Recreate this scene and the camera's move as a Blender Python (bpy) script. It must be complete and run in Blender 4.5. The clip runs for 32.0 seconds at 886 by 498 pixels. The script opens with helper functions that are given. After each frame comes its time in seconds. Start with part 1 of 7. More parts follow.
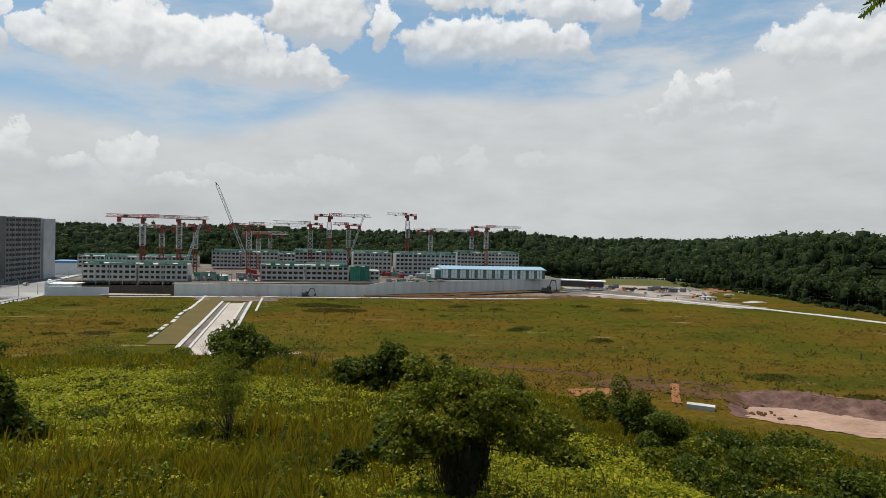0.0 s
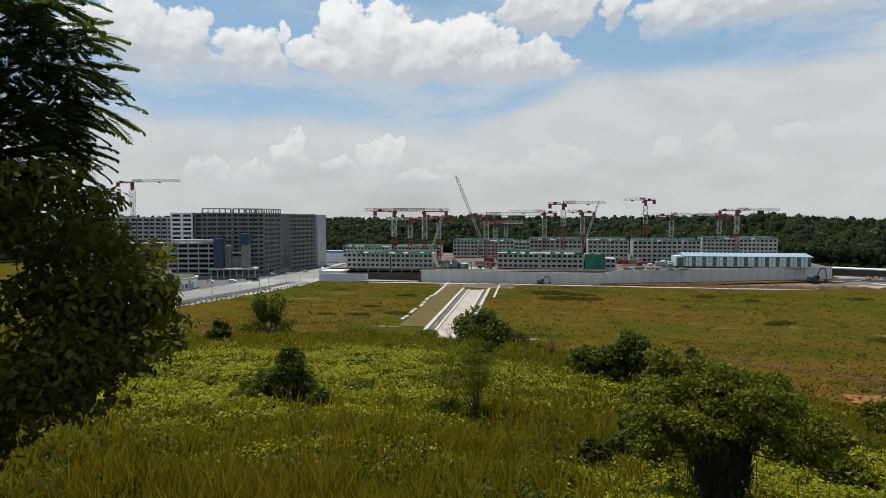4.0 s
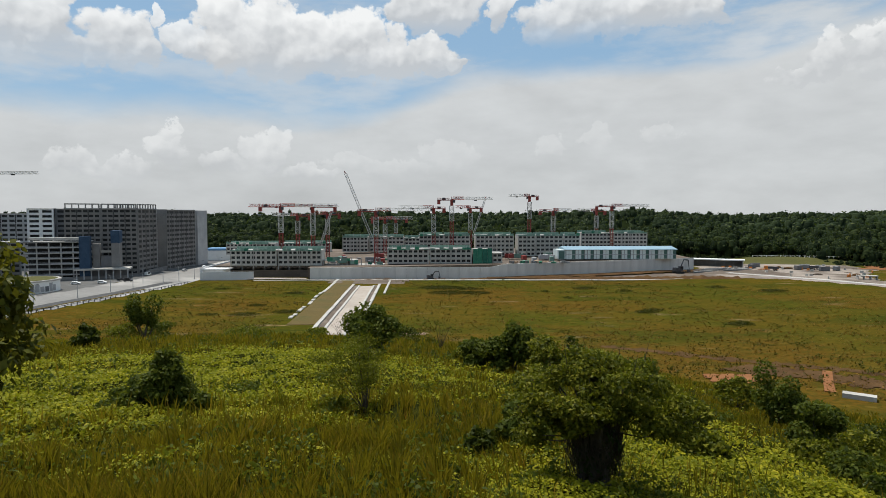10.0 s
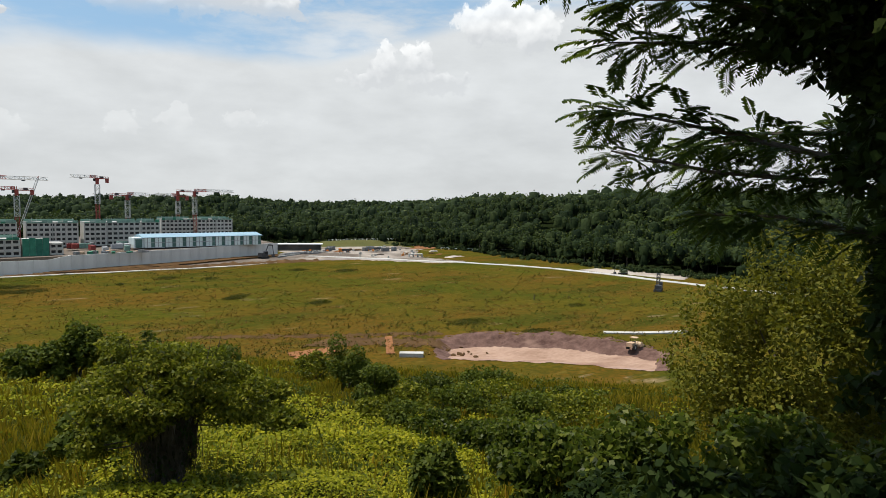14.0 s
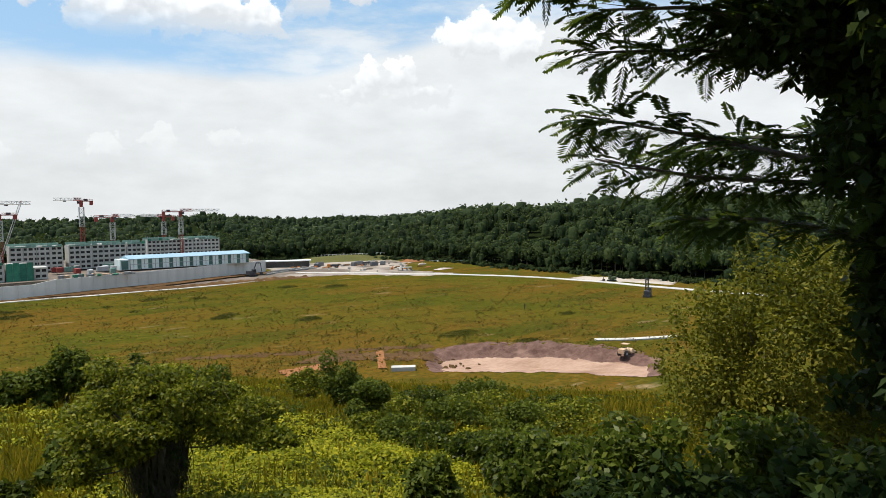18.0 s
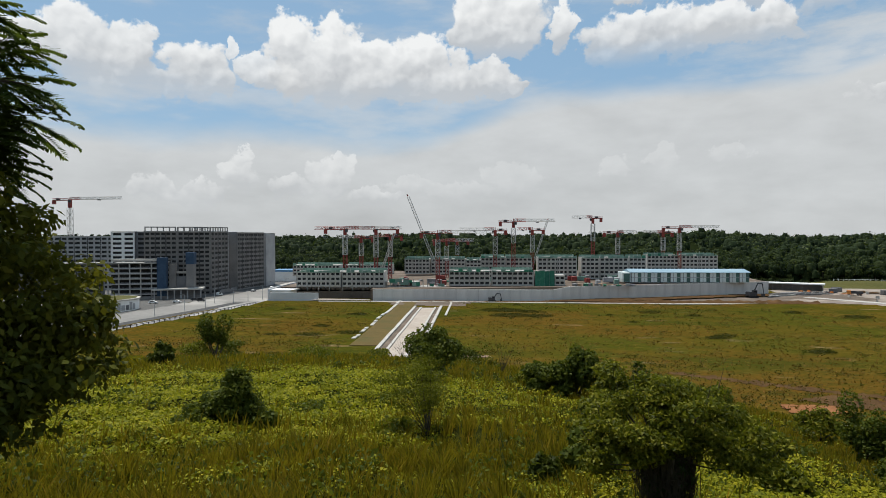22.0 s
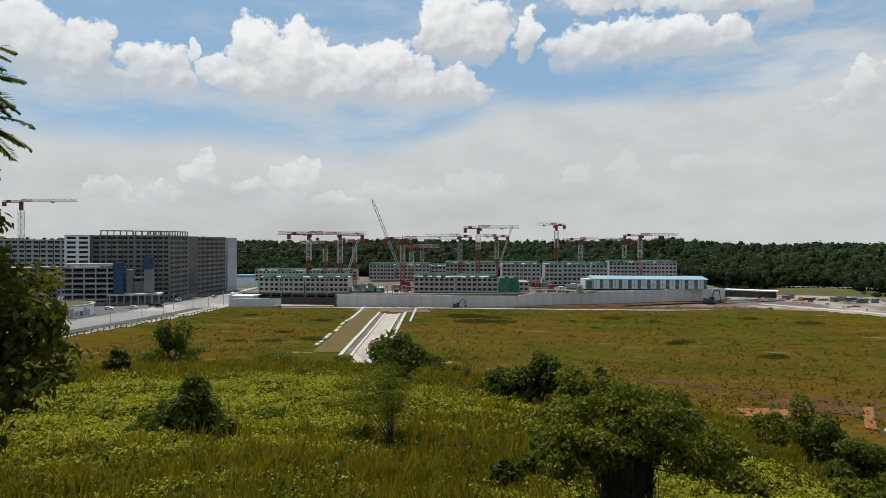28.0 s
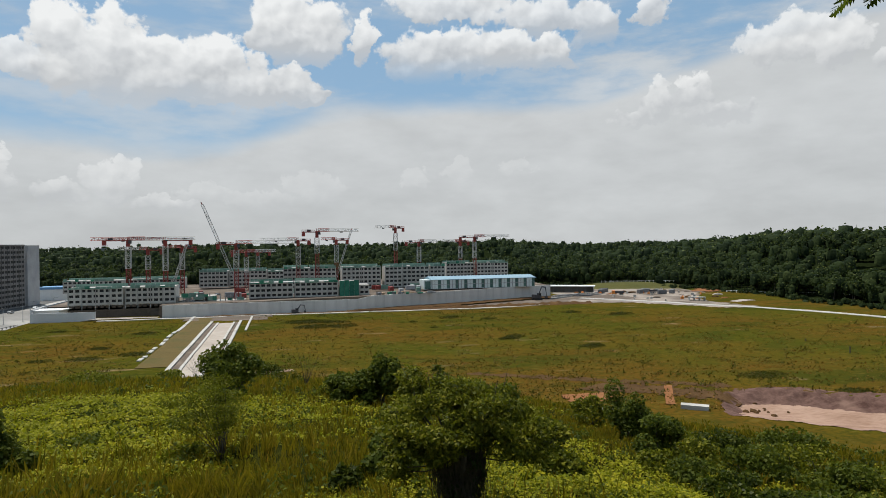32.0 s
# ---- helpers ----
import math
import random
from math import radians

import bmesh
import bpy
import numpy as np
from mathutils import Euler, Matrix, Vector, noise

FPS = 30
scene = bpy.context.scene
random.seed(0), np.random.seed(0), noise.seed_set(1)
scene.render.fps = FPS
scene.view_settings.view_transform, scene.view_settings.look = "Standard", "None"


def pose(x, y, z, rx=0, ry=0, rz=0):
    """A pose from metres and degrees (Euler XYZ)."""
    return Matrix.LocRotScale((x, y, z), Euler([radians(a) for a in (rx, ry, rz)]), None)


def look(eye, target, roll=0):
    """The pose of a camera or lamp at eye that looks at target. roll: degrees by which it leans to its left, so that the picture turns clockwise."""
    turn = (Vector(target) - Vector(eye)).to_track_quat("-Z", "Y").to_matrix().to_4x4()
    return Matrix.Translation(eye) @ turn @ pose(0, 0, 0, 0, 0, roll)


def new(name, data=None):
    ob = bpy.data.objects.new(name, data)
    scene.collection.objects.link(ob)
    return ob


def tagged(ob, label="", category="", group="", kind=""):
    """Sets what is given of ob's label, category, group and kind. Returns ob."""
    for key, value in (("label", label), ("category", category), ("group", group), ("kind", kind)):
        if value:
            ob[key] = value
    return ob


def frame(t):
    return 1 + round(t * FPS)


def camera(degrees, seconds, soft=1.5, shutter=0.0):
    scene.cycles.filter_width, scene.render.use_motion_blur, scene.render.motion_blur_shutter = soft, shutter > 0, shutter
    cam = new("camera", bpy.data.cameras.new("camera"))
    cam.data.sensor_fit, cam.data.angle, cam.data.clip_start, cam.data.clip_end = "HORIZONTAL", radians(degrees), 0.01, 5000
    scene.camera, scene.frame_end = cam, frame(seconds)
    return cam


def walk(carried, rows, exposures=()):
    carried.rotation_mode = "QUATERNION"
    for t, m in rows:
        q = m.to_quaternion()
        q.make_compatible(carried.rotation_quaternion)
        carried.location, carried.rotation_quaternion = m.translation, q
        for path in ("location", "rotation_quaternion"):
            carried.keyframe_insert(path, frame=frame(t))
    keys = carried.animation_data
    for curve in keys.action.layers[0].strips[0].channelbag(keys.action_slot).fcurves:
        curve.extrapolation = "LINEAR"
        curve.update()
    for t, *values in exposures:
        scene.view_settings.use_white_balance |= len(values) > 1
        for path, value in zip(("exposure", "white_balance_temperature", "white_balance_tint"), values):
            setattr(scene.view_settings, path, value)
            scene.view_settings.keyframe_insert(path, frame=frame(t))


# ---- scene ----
cam = camera(70.74, 32.0, soft=0.5)
EYE_Z, ARM = 37.0, 0.5
# seconds, yaw, tilt, lean
ROWS = [
    (0, -13.56, 88.62, -1.65),
    (0.5, -8.81, 88.48, -1.96),
    (1, -4.64, 88.58, -1.20),
    (1.5, -2.14, 88.28, -1.28),
    (2, 0.95, 88.43, -1.25),
    (2.5, 4.24, 88.81, -1.05),
    (3, 6.90, 88.39, -0.62),
    (3.5, 7.73, 87.48, -0.03),
    (5.5, 6.15, 86.95, -0.59),
    (6, 4.91, 86.96, -0.53),
    (6.5, 2.68, 86.16, -0.39),
    (7, 0.28, 86.17, -0.36),
    (7.5, -0.76, 86.20, -0.39),
    (8, -2.74, 87.13, -0.17),
    (8.5, -3.31, 87.37, -0.58),
    (9, -2.98, 87.60, -0.17),
    (9.5, -2.29, 87.45, -0.15),
    (10, -2.44, 86.80, -0.01),
    (10.5, -4.94, 85.52, -0.02),
    (11, -7.89, 85.09, -0.33),
    (11.5, -10.06, 84.96, 0.23),
    (12, -15.20, 84.66, 1.22),
    (12.5, -25.41, 84.60, -0.12),
    (13, -31.33, 86.06, 0.15),
    (13.5, -33.37, 86.57, -0.63),
    (14, -39.16, 85.83, -0.88),
    (14.5, -46.45, 86.28, 0.04),
    (15, -51.84, 86.21, 0.16),
    (15.5, -54.50, 86.52, 0.45),
    (17.5, -48.50, 86.94, 0.93),
    (18, -40.30, 86.96, 0.80),
    (18.5, -33.94, 86.66, 0.26),
    (19, -25.13, 86.62, 0.16),
    (19.5, -15.76, 86.44, 0.04),
    (20, -5.88, 86.40, -0.04),
    (20.5, -0.38, 86.54, 0.09),
    (21, 2.58, 87.33, -0.02),
    (21.5, 3.44, 88.03, -0.13),
    (22, 3.19, 88.83, 0.08),
    (22.5, 3.07, 89.54, 0.09),
    (23, 3.38, 90.11, 0.37),
    (23.5, 3.13, 90.28, 0.22),
    (24, 2.70, 90.40, 0.00),
    (24.5, 2.40, 90.22, 0.37),
    (25, 2.96, 89.05, -0.38),
    (25.5, 2.79, 88.54, -0.18),
    (27.5, 0.80, 88.86, -0.05),
    (28, -0.02, 89.39, -0.31),
    (28.5, -0.85, 89.65, 0.03),
    (29, -2.61, 89.77, -0.18),
    (29.5, -4.68, 90.27, -0.06),
    (30, -6.09, 90.34, 0.03),
    (30.5, -7.58, 90.27, 0.43),
    (31, -9.87, 90.21, 0.35),
    (31.5, -12.45, 89.75, 0.20),
    (32, -14.64, 89.62, 0.61),
]
walk(cam, [(t, pose(-ARM * math.sin(radians(yaw)), ARM * math.cos(radians(yaw)), EYE_Z, tilt, lean, yaw)) for t, yaw, tilt, lean in ROWS],
     exposures=((0, -0.13), (11, -0.10), (12.5, 0.04), (14, 0.14), (15, 0.32), (17.5, 0.40), (18.2, 0.30), (19, -0.02), (20, 0.06), (21, -0.08), (23, -0.14), (32, -0.16)))

# ---- sky and sun ----
SUN_AZ, SUN_EL = -38.0, 69.0


def sky_world():
    world = bpy.data.worlds.new("sky")
    world.use_nodes = True
    nt = world.node_tree
    nt.nodes.clear()
    N, L = nt.nodes.new, nt.links.new

    def put(sock, v):
        if hasattr(v, "is_output"):
            L(v, sock)
        else:
            sock.default_value = v

    def m(op, a, b=0.0, c=0.0, clamp=False):
        n = N("ShaderNodeMath")
        n.operation, n.use_clamp = op, clamp
        for s, v in zip(n.inputs, (a, b, c)):
            put(s, v)
        return n.outputs[0]

    def step(v, lo, hi):
        n = N("ShaderNodeMapRange")
        n.interpolation_type = "SMOOTHSTEP"
        put(n.inputs[0], v)
        n.inputs[1].default_value, n.inputs[2].default_value = lo, hi
        return n.outputs[0]

    def mix(f, a, b):
        n = N("ShaderNodeMix")
        n.data_type = "RGBA"
        put(n.inputs[0], f), put(n.inputs[6], a), put(n.inputs[7], b)
        return n.outputs[2]

    def noise_at(u, v, scale, detail=6.0, rough=0.55, seed=0.0):
        c = N("ShaderNodeCombineXYZ")
        put(c.inputs[0], u), put(c.inputs[1], v)
        c.inputs[2].default_value = seed
        n = N("ShaderNodeTexNoise")
        L(c.outputs[0], n.inputs["Vector"])
        n.inputs["Scale"].default_value, n.inputs["Detail"].default_value = scale, detail
        n.inputs["Roughness"].default_value = rough
        return n.outputs[0]

    co = N("ShaderNodeTexCoord")
    xyz = N("ShaderNodeSeparateXYZ")
    L(co.outputs["Generated"], xyz.inputs[0])
    x, y, z = xyz.outputs
    # bearing and height over the horizon, in degrees
    u = m("MULTIPLY", m("ARCTAN2", x, y), 57.2958)
    v = m("MULTIPLY", m("ARCSINE", z), 57.2958)

    sky = N("ShaderNodeTexSky")
    sky.sky_type, sky.sun_disc = "NISHITA", False
    sky.sun_elevation, sky.sun_rotation = radians(SUN_EL), radians(SUN_AZ)
    sky.air_density, sky.dust_density = 1.0, 0.6
    scaled = N("ShaderNodeVectorMath")
    scaled.operation = "SCALE"
    L(sky.outputs[0], scaled.inputs[0])
    scaled.inputs[3].default_value = 0.105
    blue = mix(0.6, scaled.outputs[0], (0.36, 0.60, 0.84, 1))

    # a high veil with an uneven upper rim, thicker towards the horizon, and thin wisps above it
    n_big = noise_at(m("MULTIPLY", u, 0.055), m("MULTIPLY", v, 0.16), 1.0, 5.0, 0.55, 3.1)
    n_mid = noise_at(m("MULTIPLY", u, 0.085), m("MULTIPLY", v, 0.30), 1.0, 7.0, 0.58, 8.4)
    n_soft = noise_at(m("MULTIPLY", u, 0.16), m("MULTIPLY", v, 0.34), 1.0, 6.0, 0.55, 5.3)
    rim = m("MULTIPLY_ADD", step(u, -8.0, 7.0), 3.6, 8.7)
    rim = m("ADD", rim, m("MULTIPLY", step(u, 22.0, 48.0), 5.0))
    veil_h = m("SUBTRACT", m("ADD", v, m("MULTIPLY", m("SUBTRACT", n_big, 0.5), 5.0)), rim)
    veil = m("SUBTRACT", 1.0, step(veil_h, -1.5, 1.6))
    wisp = m("MULTIPLY", step(n_mid, 0.42, 0.70), m("MULTIPLY_ADD", step(u, 16.0, 34.0), 0.28, 0.52))
    veil = m("MAXIMUM", m("MULTIPLY", veil, 0.95), wisp)
    tone = m("ADD", m("MULTIPLY_ADD", n_mid, 0.22, 0.50), m("MULTIPLY", n_soft, 0.24))
    tone = m("SUBTRACT", tone, m("MULTIPLY", m("SUBTRACT", 1.0, step(v, 0.0, 9.0)), 0.07))
    veil_col = N("ShaderNodeCombineColor")
    L(m("MULTIPLY", tone, 0.975), veil_col.inputs[0]), L(tone, veil_col.inputs[1]), L(m("MULTIPLY", tone, 1.005), veil_col.inputs[2])
    col = mix(veil, blue, veil_col.outputs[0])

    # heaped clouds: billows from cells at several sizes, each puff lit from above
    wob = m("MULTIPLY", m("SUBTRACT", noise_at(u, v, 0.9, 3.0, 0.5, 2.2), 0.5), 0.9)

    def billow(shift_u, shift_v, scale, seed):
        c = N("ShaderNodeCombineXYZ")
        L(m("ADD", m("ADD", u, shift_u), wob), c.inputs[0])
        L(m("MULTIPLY", m("ADD", m("ADD", v, shift_v), wob), 1.15), c.inputs[1])
        c.inputs[2].default_value = seed
        n = N("ShaderNodeTexVoronoi")
        n.feature = "SMOOTH_F1"
        L(c.outputs[0], n.inputs["Vector"])
        n.inputs["Scale"].default_value, n.inputs["Detail"].default_value = scale, 2.5
        n.inputs["Roughness"].default_value, n.inputs["Smoothness"].default_value = 0.5, 0.7
        return m("SUBTRACT", 0.62, n.outputs["Distance"])

    puffy = billow(0.0, 0.0, 0.40, 1.7)
    relief = m("MULTIPLY", m("SUBTRACT", puffy, billow(-0.35, 0.55, 0.40, 1.7)), 0.34)
    n_fine = noise_at(u, v, 1.6, 6.0, 0.6, 6.2)
    edge = m("ADD", m("MULTIPLY", puffy, 0.80), m("MULTIPLY", m("SUBTRACT", n_fine, 0.5), 0.7))
    sag = m("MULTIPLY", m("SUBTRACT", n_soft, 0.5), 3.0)
    # ragged outlines: the heaps' own coordinates waver
    wu = m("MULTIPLY_ADD", m("SUBTRACT", noise_at(u, v, 0.55, 6.0, 0.54, 12.5), 0.5), 4.2, u)
    wv = m("MULTIPLY_ADD", m("SUBTRACT", noise_at(u, v, 0.60, 6.0, 0.54, 17.5), 0.5), 3.2, v)
    both = N("ShaderNodeCombineXYZ")
    L(wu, both.inputs[0]), L(wv, both.inputs[1])
    place = both.outputs[0]

    def vec(op, a, b, c=None):
        n = N("ShaderNodeVectorMath")
        n.operation = op
        for sock, val in zip(n.inputs, (a, b, c)):
            if val is not None:
                put(sock, val)
        return n

    for puffs, foot, depth, strength in HEAPS:
        near = lit = weight = None
        for au, av, hw, ht in puffs:
            q = vec("MULTIPLY_ADD", place, (1 / hw, 0.86 / ht, 0), (-au / hw, -0.86 * (av - 0.12 * ht) / ht, 0)).outputs[0]
            r = vec("DOT_PRODUCT", q, q).outputs[1]
            w = m("SUBTRACT", 1.4, r, clamp=True)
            s = vec("DOT_PRODUCT", q, (-0.22, 1.0, 0.0)).outputs[1]
            near = r if near is None else m("MINIMUM", near, r)
            lit = m("MULTIPLY", s, w) if lit is None else m("MULTIPLY_ADD", s, w, lit)
            weight = w if weight is None else m("ADD", weight, w)
        field = m("SUBTRACT", 1.0, near)
        body = step(m("ADD", field, edge), -0.28, 0.14)
        # the under-side melts into the veil
        rise = m("DIVIDE", m("ADD", m("SUBTRACT", v, foot), sag), depth)
        body = m("MULTIPLY", body, step(rise, -0.42, 0.42))
        form = m("DIVIDE", lit, m("MAXIMUM", weight, 0.02))
        shade = m("MULTIPLY_ADD", form, 0.17, m("MULTIPLY_ADD", step(rise, 0.0, 1.1), 0.30, 0.69))
        shade = m("MINIMUM", m("MAXIMUM", m("ADD", shade, relief), 0.66), 1.06)
        heap_col = N("ShaderNodeCombineColor")
        L(m("MULTIPLY_ADD", shade, 1.03, -0.045), heap_col.inputs[0]), L(shade, heap_col.inputs[1]), L(m("MULTIPLY_ADD", shade, 0.93, 0.07), heap_col.inputs[2])
        col = mix(m("MULTIPLY", body, strength), col, heap_col.outputs[0])

    bg = N("ShaderNodeBackground")
    L(col, bg.inputs[0])
    bg.inputs[1].default_value = 0.94
    out = N("ShaderNodeOutputWorld")
    L(bg.outputs[0], out.inputs[0])
    scene.world = world


# puffs of each heap: bearing, height, half width, half height, in degrees
HEAP_WEST = [(-33.4, 15.8, 2.8, 2.3), (-30.0, 15.2, 2.3, 2.0), (-24.9, 14.2, 2.9, 2.0), (-35.6, 14.7, 2.3, 1.6), (-31.4, 13.4, 4.6, 1.9), (-22.6, 13.3, 1.7, 1.2), (-27.3, 12.9, 4.5, 1.3), (-37.4, 14.6, 1.8, 1.4)]
HEAP_STRAND = [(-21.7, 15.8, 0.9, 0.7), (-20.2, 14.6, 1.4, 0.9), (-17.9, 13.9, 2.4, 1.4)]
HEAP_MAIN = [(-16.8, 17.6, 2.3, 1.8), (-12.7, 17.4, 2.0, 1.9), (-14.4, 15.9, 4.6, 2.2), (-9.1, 15.5, 3.2, 1.9), (-5.2, 15.7, 3.0, 2.0), (-1.9, 14.7, 2.7, 1.8), (1.0, 14.5, 2.2, 1.6), (2.9, 13.3, 1.3, 0.7), (-12.2, 13.7, 6.2, 1.8), (-4.7, 13.5, 7.2, 1.3)]
HEAP_MIDDLE = [(-0.3, 19.3, 2.8, 2.4), (3.3, 18.9, 3.3, 2.4), (2.3, 17.1, 3.3, 1.2), (7.6, 18.2, 1.3, 2.0), (0.7, 21.0, 2.3, 1.3)]
HEAP_EAST = [(13.1, 16.9, 3.6, 1.9), (17.1, 17.3, 3.4, 1.9), (20.8, 17.2, 3.2, 1.5), (24.1, 16.8, 2.5, 1.4), (12.1, 15.9, 2.9, 1.1), (25.5, 15.8, 1.3, 0.8)]
HEAP_HIGH = [(16.0, 21.2, 6.1, 1.3), (23.6, 20.0, 4.3, 1.5), (28.8, 18.8, 2.2, 1.7), (33.4, 19.5, 1.7, 1.1), (2.6, 23.6, 6.2, 1.3), (-13.7, 22.9, 4.0, 1.4)]
HEAP_RIGHT = [(42.0, 15.9, 2.1, 1.4), (44.2, 16.1, 2.4, 1.5), (47.1, 15.3, 2.2, 1.6), (36.6, 12.5, 1.8, 1.4), (33.8, 12.4, 1.5, 1.3), (38.7, 10.8, 3.1, 0.9), (32.4, 10.8, 2.6, 0.8)]
HEAP_FAR_EAST = [(52.1, 13.1, 3.1, 1.0), (57.0, 15.5, 3.5, 0.9), (65.5, 13.4, 4.3, 1.5), (74.9, 14.5, 5.2, 2.1)]
HEAP_LOW_WEST = [(-21.1, 5.5, 1.5, 1.8), (-20.8, 7.1, 0.8, 0.6), (-13.3, 5.5, 2.2, 1.4), (-12.4, 6.7, 1.3, 0.7), (-17.0, 4.5, 2.4, 0.8), (-24.8, 3.6, 2.6, 0.9), (-28.5, 4.3, 2.0, 1.0), (-9.3, 3.7, 2.8, 0.7)]
HEAP_LOW_EAST = [(2.1, 5.7, 1.7, 1.1), (3.9, 5.0, 2.3, 1.1), (-1.6, 4.2, 3.0, 0.9), (-6.5, 4.6, 2.8, 0.7), (12.4, 6.2, 1.6, 0.8), (16.2, 6.9, 1.6, 0.8), (21.5, 7.0, 1.5, 0.7)]
# puffs, foot of the heap, its depth, how far it stands out from the veil
HEAPS = [
    (HEAP_LOW_WEST, 2.2, 5.0, 0.46), (HEAP_LOW_EAST, 2.2, 4.0, 0.17), (HEAP_FAR_EAST, 12.0, 4.0, 0.75), (HEAP_RIGHT, 10.0, 8.0, 0.80),
    (HEAP_HIGH, 17.5, 4.0, 0.85), (HEAP_EAST, 15.4, 4.2, 0.93), (HEAP_MIDDLE, 15.2, 6.0, 0.95), (HEAP_STRAND, 12.0, 4.0, 0.85), (HEAP_WEST, 12.2, 7.0, 0.95), (HEAP_MAIN, 11.8, 6.5, 0.97),
]
sky_world()
sun = new("sun", bpy.data.lights.new("sun", "SUN"))
sun.data.energy, sun.data.angle, sun.data.color = 5.0, radians(0.6), (1.0, 0.95, 0.86)
_s = Vector((math.sin(radians(SUN_AZ)) * math.cos(radians(SUN_EL)), math.cos(radians(SUN_AZ)) * math.cos(radians(SUN_EL)), math.sin(radians(SUN_EL))))
sun.matrix_world = look(_s * 200, (0, 0, 0))
scene.view_settings.exposure = 0.0

# ---- materials ----
def material(name, a, b, scale=1.0, rough=0.85, bump=0.2, fine=8.0, metal=0.0, c=None, c_at=(0.55, 0.75), island=0.0, rand=0.0, stretch=(1, 1, 1), spec=0.3):
    """Two colours mixed by noise at two scales; c: stains; island, rand: spread of brightness from piece to piece."""
    mt = bpy.data.materials.new(name)
    mt.use_nodes = True
    nt = mt.node_tree
    bs = nt.nodes["Principled BSDF"]
    N, L = nt.nodes.new, nt.links.new
    co = N("ShaderNodeTexCoord")
    mp = N("ShaderNodeMapping")
    L(co.outputs["Object"], mp.inputs[0])
    mp.inputs["Scale"].default_value = stretch

    def tex(s, detail, seed):
        n = N("ShaderNodeTexNoise")
        n.noise_dimensions = "4D"
        L(mp.outputs[0], n.inputs["Vector"])
        n.inputs["Scale"].default_value, n.inputs["Detail"].default_value, n.inputs["W"].default_value = s, detail, seed
        return n.outputs[0]

    def rng(v, lo, hi):
        n = N("ShaderNodeMapRange")
        L(v, n.inputs[0])
        n.inputs[1].default_value, n.inputs[2].default_value = lo, hi
        return n.outputs[0]

    def mix(f, p, q):
        n = N("ShaderNodeMix")
        n.data_type = "RGBA"
        L(f, n.inputs[0])
        for s, v in ((n.inputs[6], p), (n.inputs[7], q)):
            if hasattr(v, "is_output"):
                L(v, s)
            else:
                s.default_value = (*v, 1)
        return n.outputs[2]

    big, small = tex(scale, 4, 1.3), tex(scale * fine, 5, 7.7)
    ad = N("ShaderNodeMath")
    ad.operation = "MULTIPLY_ADD"
    L(small, ad.inputs[0])
    ad.inputs[1].default_value = 0.6
    L(big, ad.inputs[2])
    col = mix(rng(ad.outputs[0], 0.55, 1.05), a, b)
    if c:
        col = mix(rng(tex(scale * 0.45, 6, 4.1), *c_at), col, c)
    for amount, node, sock in ((island, "ShaderNodeNewGeometry", "Random Per Island"), (rand, "ShaderNodeObjectInfo", "Random")):
        if amount:
            hs = N("ShaderNodeHueSaturation")
            r = N(node).outputs[sock]
            L(rng2(nt, r, 1 - amount, 1 + amount), hs.inputs["Value"])
            L(rng2(nt, r, 0.5 + 0.03 * amount, 0.5 - 0.05 * amount), hs.inputs["Hue"])
            L(col, hs.inputs["Color"])
            col = hs.outputs[0]
    L(col, bs.inputs["Base Color"])
    bs.inputs["Roughness"].default_value, bs.inputs["Metallic"].default_value = rough, metal
    bs.inputs["Specular IOR Level"].default_value = spec
    if bump:
        bp = N("ShaderNodeBump")
        bp.inputs["Strength"].default_value, bp.inputs["Distance"].default_value = bump, 0.05 / max(scale, 0.05)
        L(small, bp.inputs["Height"])
        L(bp.outputs[0], bs.inputs["Normal"])
    return mt


def rng2(nt, sock, lo, hi):
    n = nt.nodes.new("ShaderNodeMapRange")
    nt.links.new(sock, n.inputs[0])
    n.inputs[3].default_value, n.inputs[4].default_value = lo, hi
    return n.outputs[0]


def leaf_material(name, a, b, through_col, gloss=0.55, share=0.35, spread=0.35, scale=0.5, spec=0.08, bump=0.0, fine=4.0):
    """Foliage: two greens by clump, spread from leaf to leaf, with light coming through."""
    mt = material(name, a, b, scale, gloss, bump, fine, island=spread, spec=spec)
    nt = mt.node_tree
    bs, out = nt.nodes["Principled BSDF"], nt.nodes["Material Output"]
    tr = nt.nodes.new("ShaderNodeBsdfTranslucent")
    mx = nt.nodes.new("ShaderNodeMixShader")
    tr.inputs[0].default_value = (*through_col, 1)
    mx.inputs[0].default_value = share
    nt.links.new(bs.outputs[0], mx.inputs[1])
    nt.links.new(tr.outputs[0], mx.inputs[2])
    nt.links.new(mx.outputs[0], out.inputs[0])
    return mt


